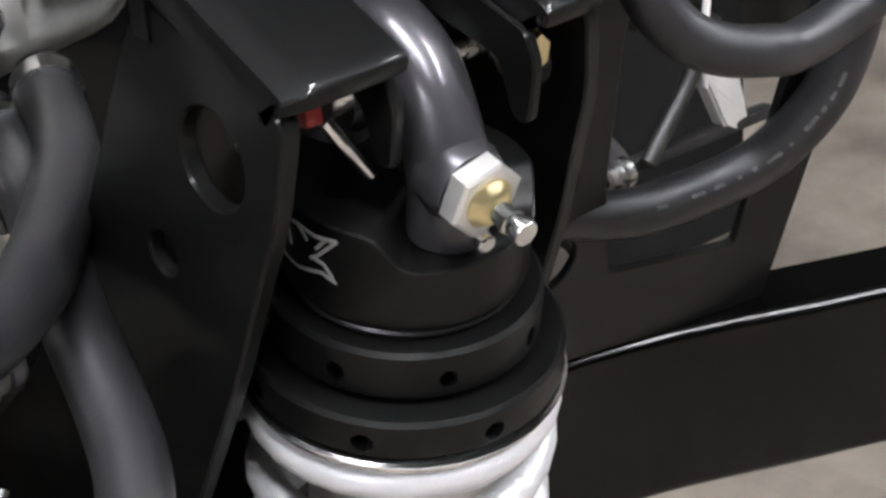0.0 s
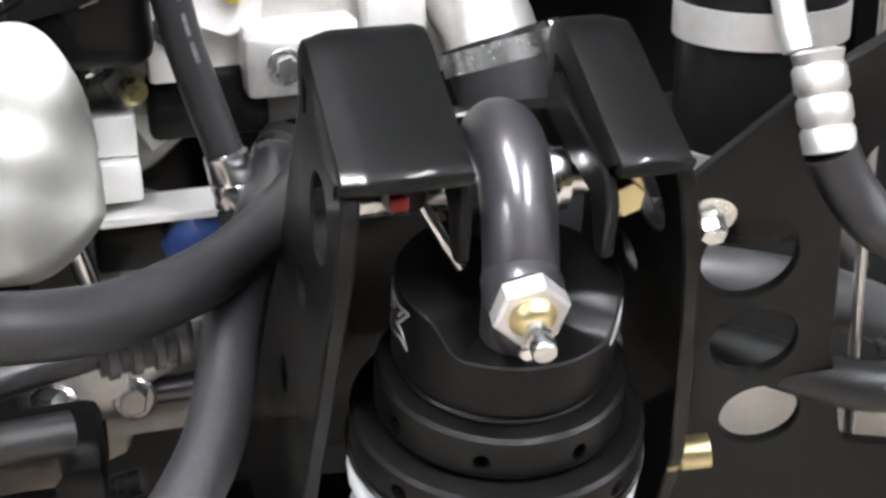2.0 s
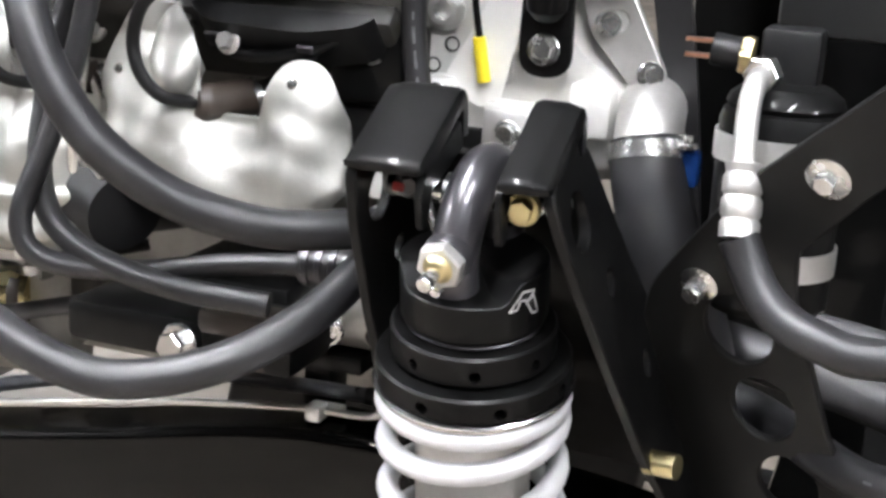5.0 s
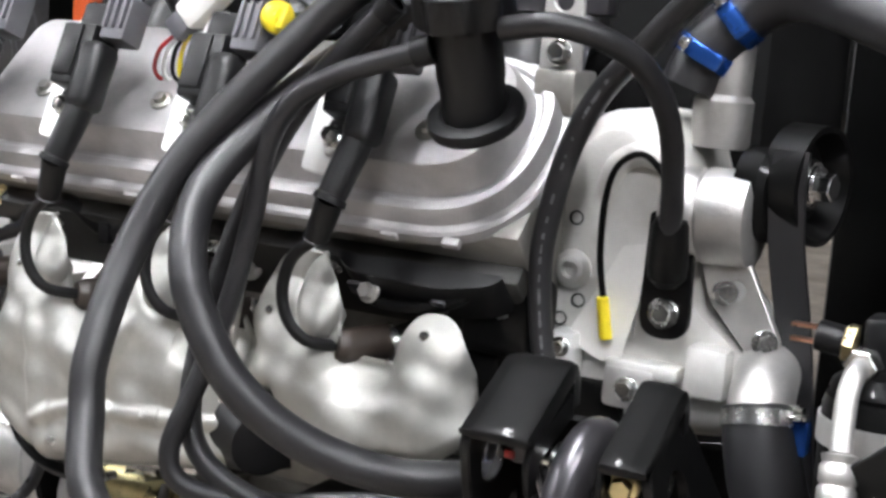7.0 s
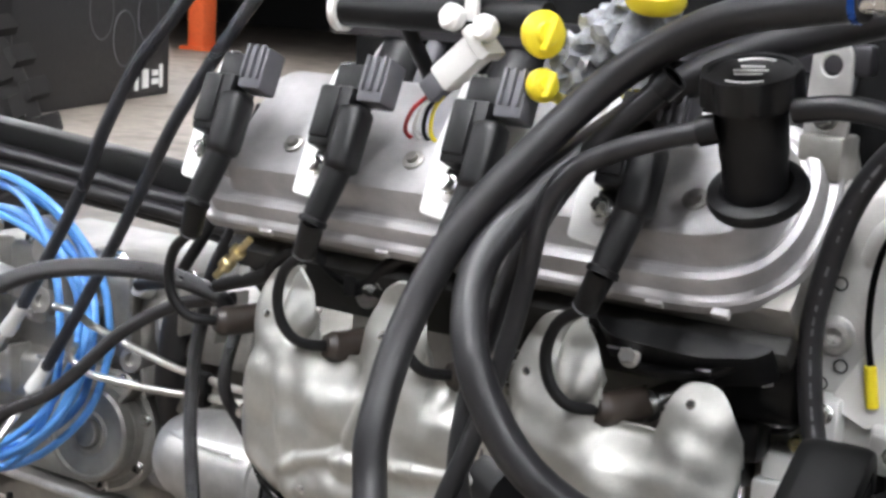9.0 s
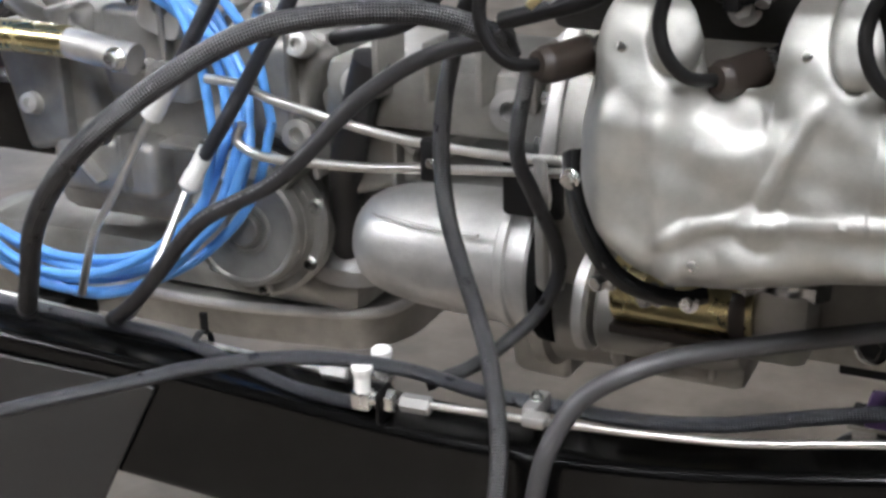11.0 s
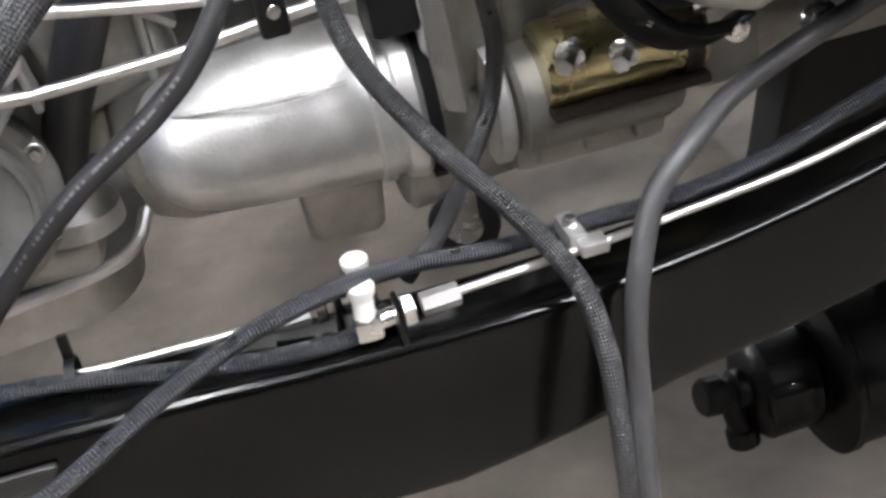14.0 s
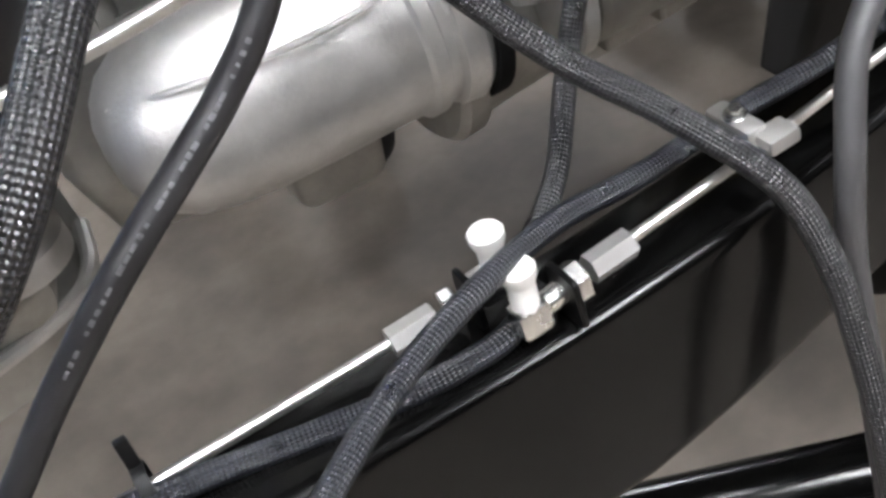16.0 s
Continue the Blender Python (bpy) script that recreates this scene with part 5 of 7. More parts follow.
part("hose_body", tube([(-0.135, 0.085, 1.235), (-0.165, 0.082, 1.226), (-0.195, 0.080, 1.215), (-0.222, 0.078, 1.198), (-0.238, 0.076, 1.168), (-0.246, 0.076, 1.124), (-0.256, 0.070, 1.07), (-0.266, 0.055, 1.02), (-0.275, 0.04, 0.975), (-0.262, 0.045, 0.952), (-0.22, 0.075, 0.944), (-0.17, 0.095, 0.950), (-0.12, 0.108, 0.954)], 0.0068, 16), RUBBER, h3)
h4 = thing("vent_hose", "thin black hose hanging inside the looped hoses", "hose", (-0.26, 0.1, 1.1))
part("hose_body", tube([(-0.17, 0.10, 1.26), (-0.215, 0.10, 1.215), (-0.250, 0.100, 1.165), (-0.272, 0.095, 1.11), (-0.282, 0.08, 1.05), (-0.275, 0.06, 0.99), (-0.25, 0.06, 0.958), (-0.20, 0.075, 0.938), (-0.14, 0.09, 0.931)], 0.0075, 16), RUBBER, h4)
for hs, p, d, r in ((h3, (-0.137, 0.085, 1.2345), (-0.03, -0.003, -0.009), 0.0068), (h4, (-0.172, 0.10, 1.258), (-0.045, 0, -0.045), 0.0075)):
    part("end_collar", lathe([(r - 0.0005, -0.006), (r + 0.0022, -0.006), (r + 0.0022, 0.006), (r - 0.0005, 0.006)], frame_of(p, d), 22), PLASTIC, hs)
pipe = whole("dipstick_tube", tube([(-0.278, 0.122, 1.125), (-0.286, 0.124, 1.09), (-0.295, 0.128, 1.05), (-0.302, 0.132, 1.01), (-0.31, 0.14, 0.95)], 0.0055, 14), BRIGHT, "bright steel dipstick tube between the hoses", "dipstick tube")
clampx = thing("pipe_coupling", "ribbed black hose coupling behind the bracket", "coupling", (-0.11, 0.11, 0.95))
CPM = frame_of((-0.128, 0.108, 0.9535), (1, 0.12, 0.02))
part("sleeve", lathe([(0.007, 0), (0.0112, 0), (0.0112, 0.034), (0.007, 0.034)], CPM, 20), RUBBER, clampx)
for k in range(4):
    part("crimp_ring", lathe([(0.0110, 0), (0.0128, 0.0008), (0.0128, 0.0042), (0.0110, 0.005)], CPM @ Matrix.Translation((0, 0, 0.002 + 0.0085 * k)), 20), STEELG, clampx)
low = thing("engine_mount", "dark engine mount with a large pale bolt", "engine mount", (-0.19, 0.12, 0.88))
part("arm", box((-0.21, 0.13, 0.895), (0.16, 0.06, 0.028), 0.006), GLOSS, low)
part("inner_arm", box((-0.21, 0.245, 0.895), (0.10, 0.18, 0.05), 0.008), GLOSS, low)
part("bolt", bolt_mesh((-0.205, 0.098, 0.893), (-0.1, -1, 0.1), 0.0095, flange=1.45), BRIGHT, low, "large pale flange bolt")
part("bracket", box((-0.17, 0.115, 0.90), (0.05, 0.03, 0.035), 0.004), BROWNP, low, "dark brown bracket")

# ---- accessory bracket behind the shock ----
acc = thing("accessory_bracket", "bright machined accessory bracket with large bolts on the engine front", "bracket", (-0.1, 0.24, 1.0))
part("plate", plate(rounded([(-0.165, 0.985), (-0.160, 1.075), (-0.055, 1.075), (-0.060, 1.010), (-0.10, 0.975)], 0.012, 4), [], 0.02, Matrix(((1, 0, 0, 0), (0, 0, 1, 0.232), (0, 1, 0, 0), (0, 0, 0, 1)))), CASTD, acc)
part("block", box((-0.115, 0.214, 0.984), (0.026, 0.028, 0.018), 0.002), PLATEA, acc, "bright machined block")
part("block", box((-0.113, 0.218, 1.003), (0.022, 0.026, 0.018), 0.002), PLATEA, acc, "bright machined block")
part("tall_block", box((-0.0855, 0.216, 1.0405), (0.019, 0.026, 0.033), 0.0025), PLATEA, acc, "bright machined upright block")
part("upper_casting", box((-0.0375, 0.216, 1.027), (0.035, 0.024, 0.028), 0.004), CAST, acc)
# Solid black box in place of the shaded gap between the blocks.
part("recess", box((-0.070, 0.222, 1.010), (0.052, 0.012, 0.030), 0.004), GLOSS, acc, "black plate standing for a dark recess")
part("shelf", box((-0.0965, 0.208, 0.969), (0.051, 0.03, 0.004), 0.001), PLATEA, acc, "bright thin strip")
part("under_plate", box((-0.095, 0.220, 0.952), (0.060, 0.014, 0.028), 0.003), GLOSS, acc, "black plate under the strip")
part("boss", lathe([(0, 0), (0.020, 0), (0.019, 0.009), (0.015, 0.011), (0, 0.011)], frame_of((-0.122, 0.226, 1.040), (-0.1, -1, 0.15)), 28), GLOSS, acc, "dark bolt boss")
part("bolt", bolt_mesh((-0.122, 0.214, 1.042), (-0.1, -1, 0.15), 0.0100, flange=1.5), BRIGHT, acc, "large bright bolt")
part("small_bolt", bolt_mesh((-0.0375, 0.204, 1.027), (0, -1, 0.1), 0.0055), ZINC, acc, "zinc bolt")
part("small_bolt", bolt_mesh((-0.0855, 0.203, 1.047), (0, -1, 0.1), 0.0045), ZINC, acc, "zinc bolt")
part("plug", lathe([(0, 0), (0.006, 0), (0.006, 0.006), (0.004, 0.008), (0, 0.008)], frame_of((-0.102, 0.212, 1.021), (0.1, -1, 0.1)), 18), GOLDZ, acc, "pale yellow plug")
part("tube", tube([(-0.138, 0.205, 0.985), (-0.135, 0.2, 0.97), (-0.130, 0.199, 0.945), (-0.125, 0.2, 0.92), (-0.122, 0.21, 0.905)], 0.0048, 14), BRIGHT, acc, "bright bent tube")
part("rib", box((-0.045, 0.224, 1.085), (0.006, 0.012, 0.06), 0.002), CAST, acc)
part("rib", box((-0.140, 0.226, 1.005), (0.006, 0.014, 0.05), 0.002), CAST, acc)
part("crimp", lathe([(0.005, 0), (0.0092, 0.001), (0.0092, 0.008), (0.0082, 0.010), (0.0092, 0.012), (0.0092, 0.022), (0.007, 0.024)], frame_of((-0.0665, 0.165, 0.982), (-0.15, 0.05, 1)), 18), BRIGHT, pw, "silver crimp")
part("end_nut", hexagon(0.010, 0.012, frame_of((-0.064, 0.165, 0.970), (-0.15, 0.05, 1))), ZINC, pw)
part("end_pipe", tube([(-0.064, 0.165, 0.972), (-0.062, 0.168, 0.955), (-0.066, 0.19, 0.94), (-0.07, 0.23, 0.94)], 0.006, 12), LINE, pw)
whole("dust_cap", lathe([(0, 0), (0.011, 0.001), (0.0125, 0.006), (0.0115, 0.017), (0.008, 0.022), (0, 0.023)], frame_of((-0.088, 0.205, 0.947), (0.4, -0.3, 0.6)), 24), NAVY, "dark blue dust cap on a pipe end", "cap")
lowc = thing("oil_filter_housing", "grey cylindrical casting with pale bolts low behind the shock", "housing", (-0.14, 0.21, 0.88))
part("barrel", lathe([(0, 0), (0.026, 0), (0.030, 0.004), (0.030, 0.05), (0.027, 0.056), (0, 0.056)], frame_of((-0.165, 0.24, 0.888), (0.9, -0.25, 0.1)), 32), CASTD, lowc)
part("neck", tube([(-0.12, 0.215, 0.89), (-0.10, 0.205, 0.905), (-0.09, 0.2, 0.925)], 0.011, 16), CAST, lowc)
part("bolt", bolt_mesh((-0.150, 0.196, 0.884), (-0.3, -1, 0.2), 0.0085, flange=1.5), BRIGHT, lowc, "pale flange bolt")
part("pipe_end", rod((-0.126, 0.208, 0.881), (-0.086, 0.208, 0.881), 0.0062, 18), STEELG, lowc, "grey pipe end")
part("bolt", bolt_mesh((-0.116, 0.200, 0.883), (-0.1, -1, 0.2), 0.0065, flange=1.5), BRIGHT, lowc, "pale flange bolt")
part("bracket", box((-0.165, 0.225, 0.855), (0.07, 0.04, 0.012), 0.002), GLOSS, lowc)
part("stay", box((-0.165, 0.225, 0.835), (0.02, 0.03, 0.05), 0.002), GLOSS, lowc)

# ---- starter and bellhousing ----
bell = thing("bellhousing", "dull cast aluminium bellhousing between engine and gearbox", "bellhousing", (-0.6, 0.4, 0.85))
part("casting", loft([([(p[0], p[1]) for p in circle(0.13, 40)], 0.0), (circle(0.135, 40), 0.03), (circle(0.135, 40), 0.05), (circle(0.12, 40), 0.055), (circle(0.10, 40), 0.08), (circle(0.08, 40), 0.10)], frame_of((-0.555, 0.42, 0.90), (-1, 0, 0))), CASTD, bell)
st = thing("starter_motor", "starter motor with yellow zinc case and cast nose", "starter motor", (-0.5, 0.26, 0.83))
part("case", lathe([(0, 0), (0.026, 0), (0.028, 0.004), (0.028, 0.100), (0.026, 0.104), (0, 0.104)], frame_of((-0.543, 0.278, 0.841), (1, 0, 0.0)), 40), GOLDZ, st, "yellow zinc starter case")
part("dark_band", lathe([(0.0281, 0.088), (0.0288, 0.089), (0.0288, 0.099), (0.0281, 0.100)], frame_of((-0.543, 0.278, 0.8395), (1, 0, 0.0)), 40), BROWNP, st, "dark brown band")
part("motor", lathe([(0, 0), (0.032, 0), (0.036, 0.004), (0.036, 0.10), (0.032, 0.11), (0, 0.11)], frame_of((-0.560, 0.30, 0.812), (1, 0, 0.0)), 36), CASTD, st)
# Added strip that puts the shade under the case into brown colour.
part("shade_strip", box((-0.491, 0.262, 0.8145), (0.104, 0.020, 0.007), 0.002), BROWNP, st, "dark brown strip standing for the shade under the case")
part("nose", box((-0.425, 0.29, 0.838), (0.05, 0.06, 0.075), 0.01), CASTD, st)
part("end_flange", lathe([(0, 0), (0.040, 0), (0.040, 0.008), (0.036, 0.011), (0, 0.011)], frame_of((-0.575, 0.30, 0.815), (1, 0, 0)), 36), CAST, st)
for p in ((-0.528, 0.242, 0.866), (-0.494, 0.244, 0.858)):
    part("bolt_shank", rod(p, Vector(p) + Vector((-0.008, -0.013, -0.002)), 0.004, 12), ZINC, st, "zinc bolt shank")
    part("bolt", bolt_mesh(Vector(p) + Vector((-0.008, -0.013, -0.002)), (-0.5, -0.8, -0.1), 0.0062, h=0.012), ZINC, st, "zinc starter bolt")
foil = bmesh.new()
fr = random.Random(5)
fv = [[foil.verts.new((-0.462 + 0.009 * i, 0.215 + fr.uniform(-0.006, 0.006), 0.872 + 0.006 * j + 0.0006 * i + fr.uniform(-0.002, 0.002))) for i in range(10)] for j in range(4)]
for j in range(3):
    for i in range(9):
        foil.faces.new((fv[j][i], fv[j][i + 1], fv[j + 1][i + 1], fv[j + 1][i]))
bmesh.ops.solidify(foil, geom=foil.faces[:], thickness=0.0012)
fo = thing("foil_sleeve", "crinkled bright foil sleeve under the manifold", "heat sleeve", (-0.42, 0.215, 0.87))
part("foil", foil, BRIGHT, fo, sharp=10)
part("wire", tube([(-0.50, 0.235, 0.885), (-0.46, 0.222, 0.882), (-0.42, 0.222, 0.884), (-0.37, 0.23, 0.893), (-0.33, 0.26, 0.90)], 0.0045, 10), PLASTIC, fo)
br = thing("manifold_brace", "black curved brace under the manifold", "brace", (-0.52, 0.16, 0.91))
part("strap", sweep(smooth_line([(-0.546, 0.175, 0.972), (-0.538, 0.165, 0.942), (-0.520, 0.158, 0.910), (-0.498, 0.160, 0.891), (-0.470, 0.168, 0.883), (-0.452, 0.175, 0.886)], 6), rounded([(-0.004, -0.012), (0.004, -0.012), (0.004, 0.012), (-0.004, 0.012)], 0.002, 2)), GLOSS, br)
for p in ((-0.541, 0.160, 0.958), (-0.461, 0.163, 0.884)):
    part("end_bolt", bolt_mesh(p, (-0.2, -1, 0.1), 0.0048), ZINC, br, "zinc end bolt")
bolt((-0.512, 0.152, 0.908), (-0.2, -1, 0.3), 0.003, "small pale rivet on the black brace", ZINC)
bolt((-0.556, 0.262, 0.910), (-0.5, -0.8, 0.2), 0.0065, "zinc bolt on the bellhousing flange", ZINC, h=0.012)
bolt((-0.358, 0.268, 0.826), (-0.1, -1, 0.3), 0.0085, "large pale flange bolt on the engine mount", BRIGHT)

# ---- gearbox ----
gb = thing("gearbox", "dull silver cast gearbox with bright tail casting", "gearbox", (-0.75, 0.4, 0.8))
part("tail_casting", lathe([(0, 0), (0.016, 0.0015), (0.027, 0.006), (0.0365, 0.014), (0.0435, 0.026), (0.048, 0.042), (0.0515, 0.066), (0.0535, 0.100), (0.0545, 0.138), (0.0555, 0.147), (0.0585, 0.149), (0.0585, 0.156), (0.0555, 0.158), (0.0555, 0.163), (0.060, 0.165), (0.0615, 0.176), (0.059, 0.180), (0.0, 0.180)], frame_of((-0.794, 0.340, 0.824), (1, -0.025, 0.012)), 56), CAST, gb)
part("nose_seam", tube([(-0.785, 0.327, 0.852), (-0.750, 0.299, 0.859), (-0.705, 0.287, 0.859), (-0.660, 0.283, 0.860)], 0.0018, 8), CAST, gb)
part("rear_casting", box((-0.795, 0.465, 0.84), (0.09, 0.10, 0.10), 0.02), CASTD, gb)
part("lug", loft([(rounded([(-0.690, 0.445), (-0.640, 0.440), (-0.638, 0.500), (-0.688, 0.505)], 0.008, 3), 0.668), (rounded([(-0.694, 0.440), (-0.636, 0.434), (-0.634, 0.504), (-0.692, 0.508)], 0.008, 3), 0.675), (rounded([(-0.702, 0.425), (-0.628, 0.420), (-0.626, 0.506), (-0.700, 0.510)], 0.008, 3), 0.770)], Matrix.Identity(4)), CASTD, gb)
part("gasket_ring", lathe([(0.040, 0.180), (0.0635, 0.180), (0.0640, 0.182), (0.0640, 0.188), (0.040, 0.188)], frame_of((-0.794, 0.340, 0.824), (1, -0.025, 0.012)), 48), MATTSHADE, gb, "black gasket ring")
part("under_body", loft([(rounded([(-0.785, 0.385), (-0.60, 0.358), (-0.60, 0.50), (-0.785, 0.50)], 0.015, 3), 0.748), (rounded([(-0.800, 0.380), (-0.60, 0.352), (-0.60, 0.51), (-0.800, 0.51)], 0.015, 3), 0.758), (rounded([(-0.812, 0.376), (-0.60, 0.350), (-0.60, 0.51), (-0.812, 0.51)], 0.015, 3), 0.800), (rounded([(-0.808, 0.380), (-0.60, 0.350), (-0.60, 0.51), (-0.808, 0.51)], 0.015, 3), 0.870)], Matrix.Identity(4)), CASTD, gb)
part("upper_casting", box((-0.72, 0.42, 0.945), (0.22, 0.15, 0.06), 0.015), CASTD, gb)
part("web_plate", plate(rounded([(0.0, 0.0), (0.016, 0.0), (0.010, 0.10), (-0.008, 0.10)], 0.003, 2), [], 0.005, Matrix.Translation((-0.606, 0.268, 0.832)) @ Matrix(((0.7, 0, 0.7, 0), (-0.7, 0, 0.7, 0), (0, 1, 0, 0), (0, 0, 0, 1)))), CASTD, gb)
for a in range(10):
    th = math.radians(100 + 16 * a)
    part("flange_bolt", bolt_mesh((-0.612, 0.42 + 0.124 * math.cos(th), 0.90 + 0.124 * math.sin(th)), (-1, 0, 0), 0.006), ZINC, bell, "zinc flange bolt")
part("flange_ring", lathe([(0.10, 0), (0.140, 0), (0.142, 0.004), (0.142, 0.010), (0.138, 0.013), (0.10, 0.013)], frame_of((-0.598, 0.42, 0.90), (-1, 0, 0)), 48), CAST, bell)
part("lower_body", lathe([(0, 0), (0.062, 0), (0.066, 0.004), (0.066, 0.016), (0.060, 0.020), (0.058, 0.080), (0.054, 0.084), (0, 0.084)], frame_of((-0.630, 0.365, 0.794), (1, 0, 0)), 44), CASTD, bell)
part("foot_web", box((-0.505, 0.335, 0.788), (0.11, 0.06, 0.072), 0.010), CASTD, bell)
for k in range(3):
    part("web_rib", box((-0.545 + 0.035 * k, 0.302, 0.790), (0.005, 0.012, 0.055), 0.002), CASTD, bell)
for k in range(4):
    part("rib", box((-0.765 + 0.045 * k, 0.345, 0.975), (0.007, 0.05, 0.05), 0.003), CASTD, gb)
part("side_boss", lathe([(0, 0), (0.017, 0), (0.017, 0.012), (0.008, 0.013), (0.008, 0.006), (0, 0.006)], frame_of((-0.655, 0.345, 0.945), (0.1, -1, 0.2)), 22), CAST, gb)
part("side_boss", lathe([(0, 0), (0.015, 0), (0.015, 0.012), (0.007, 0.013), (0.007, 0.006), (0, 0.006)], frame_of((-0.79, 0.345, 0.955), (0.1, -1, 0.2)), 22), CAST, gb)
part("vent_block", box((-0.615, 0.30, 0.905), (0.05, 0.04, 0.05), 0.006), PLASTIC, gb, "black plastic shift block")
tc = thing("transfer_case", "grey cast transfer case with a round hub cover and pan", "transfer case", (-0.95, 0.4, 0.8))
part("casting", box((-1.02, 0.50, 0.88), (0.34, 0.20, 0.22), 0.03), CASTD, tc)
for k, (wx, wz, ww, wh) in enumerate(((-1.15, 0.92, 0.10, 0.13), (-1.03, 0.955, 0.10, 0.09), (-0.90, 0.935, 0.09, 0.09), (-0.80, 0.90, 0.08, 0.10), (-1.09, 0.84, 0.12, 0.06))):
    part("pad", box((wx, 0.395, wz), (ww, 0.05, wh), 0.012, Matrix.Translation((wx, 0, wz)) @ Matrix.Rotation(0.25 * (k % 3 - 1), 4, "Y") @ Matrix.Translation((-wx, 0, -wz)), 3), CASTD, tc)
    part("web", box((wx + 0.03, 0.372, wz + 0.01), (0.007, 0.03, wh * 0.95), 0.003), CASTD, tc)
part("ear", plate(rounded([(-1.03, 0.985), (-0.985, 0.97), (-0.97, 1.015), (-1.01, 1.04)], 0.012, 4), [ring_at(-1.0, 1.003, 0.009)], 0.012, Matrix(((1, 0, 0, 0), (0, 0, 1, 0.36), (0, 1, 0, 0), (0, 0, 0, 1)))), CAST, tc)
HUBM = frame_of((-0.919, 0.385, 0.806), (0.1, -1, 0.1))
part("hub_flange", lathe([(0, 0), (0.070, 0), (0.070, 0.016), (0.066, 0.020), (0.058, 0.020), (0.055, 0.030), (0.0, 0.030)], HUBM, 52), CASTD, tc)
part("hub_cover", lathe([(0, 0.030), (0.0535, 0.030), (0.0535, 0.044), (0.051, 0.0475), (0.048, 0.0475), (0.046, 0.0445), (0.0245, 0.0415), (0.0225, 0.0445), (0.0190, 0.0445), (0.0165, 0.041), (0, 0.041)], HUBM, 52), CASTD, tc, "dark machined hub cover")
part("hub_cap", lathe([(0, 0.041), (0.0150, 0.041), (0.0150, 0.047), (0.0135, 0.049), (0, 0.0495)], HUBM, 36), CASTD, tc, "dull hub cap")
for k in range(7):
    a = 0.35 + 2 * math.pi * k / 7
    part("hub_bolt", bolt_mesh(HUBM @ Vector((0.0622 * math.cos(a), 0.0622 * math.sin(a), 0.020)), (0.1, -1, 0.1), 0.0048), ZINC, tc, "zinc hub bolt")
rc = random.Random(21)
for k in range(26):
    bx, bz = rc.uniform(-1.18, -0.76), rc.uniform(0.835, 1.02)
    rr = rc.uniform(0.006, 0.014)
    if k % 3 == 0:
        part("boss", lathe([(0, 0), (rr * 1.2, 0), (rr, 0.016), (rr * 0.5, 0.017), (rr * 0.5, 0.009), (0, 0.009)], frame_of((bx, 0.375, bz), (0.1, -1, 0.25)), 18), CAST, tc)
    elif k % 3 == 1:
        part("rib", box((0, 0, 0), (rc.uniform(0.03, 0.07), 0.03, 0.006), 0.002, Matrix.Translation((bx, 0.368, bz)) @ Matrix.Rotation(rc.uniform(-1.4, 1.4), 4, "Y")), CASTD, tc)
    else:
        part("bolt", bolt_mesh((bx, 0.366, bz), (0.1, -1, 0.2), rr * 0.55), ZINC, tc, "zinc bolt")
part("pan_rim", tube([(-1.42, 0.402, 0.703), (-1.2, 0.400, 0.703), (-1.0, 0.398, 0.703), (-0.90, 0.415, 0.703), (-0.845, 0.432, 0.703), (-0.822, 0.455, 0.704), (-0.812, 0.50, 0.706)], 0.0055, 10), CAST, tc, "bright pan rim")
part("floor_flange", box((-1.07, 0.51, 0.728), (0.46, 0.19, 0.05), 0.02), CASTD, tc)
part("pan", loft([(rounded([(-1.42, 0.43), (-1.0, 0.425), (-0.855, 0.445), (-0.825, 0.49), (-0.825, 0.62), (-1.42, 0.62)], 0.03, 5), 0.655), (rounded([(-1.42, 0.425), (-1.0, 0.42), (-0.85, 0.44), (-0.82, 0.49), (-0.82, 0.62), (-1.42, 0.62)], 0.03, 5), 0.690), (rounded([(-1.42, 0.405), (-1.0, 0.40), (-0.845, 0.43), (-0.81, 0.49), (-0.81, 0.62), (-1.42, 0.62)], 0.03, 5), 0.694), (rounded([(-1.42, 0.405), (-1.0, 0.40), (-0.845, 0.43), (-0.81, 0.49), (-0.81, 0.62), (-1.42, 0.62)], 0.03, 5), 0.702)], Matrix.Identity(4)), CASTD, tc)
part("mount_boot", lathe([(0, 0), (0.036, 0), (0.034, 0.012), (0.028, 0.018), (0.024, 0.04), (0, 0.04)], frame_of((-0.864, 0.445, 0.742), (0.12, 0.0, 1)) @ Matrix.Diagonal((1.2, 1.2, 1.2, 1)), 32), CAST, tc, "cast mounting boss")
part("shift_post", tube([(-0.866, 0.445, 0.750), (-0.853, 0.42, 0.782), (-0.838, 0.395, 0.830), (-0.818, 0.365, 0.880), (-0.795, 0.345, 0.930), (-0.775, 0.335, 0.980)], 0.0160, 18), RUBBER, tc, "black rubber sleeve")
for bx, bz, by in ((-1.00, 0.94, 0.34), (-0.93, 0.91, 0.34), (-1.08, 0.88, 0.34), (-0.86, 0.90, 0.34)):
    part("boss", lathe([(0, 0), (0.014, 0), (0.014, 0.012), (0.007, 0.013), (0.007, 0.006), (0, 0.006)], frame_of((bx, by + 0.02, bz), (0.1, -1, 0.2)), 20), CASTD, tc)
tb = thing("tie_tube", "gold zinc tube with a pale end on the transfer case", "tube", (-1.1, 0.37, 0.95))
part("tube", rod((-1.284, 0.335, 0.973), (-1.083, 0.335, 0.970), 0.0148, 24), GOLDZ, tb)
part("end", rod((-1.088, 0.335, 0.970), (-1.012, 0.335, 0.9596), 0.0143, 24), CAST, tb)
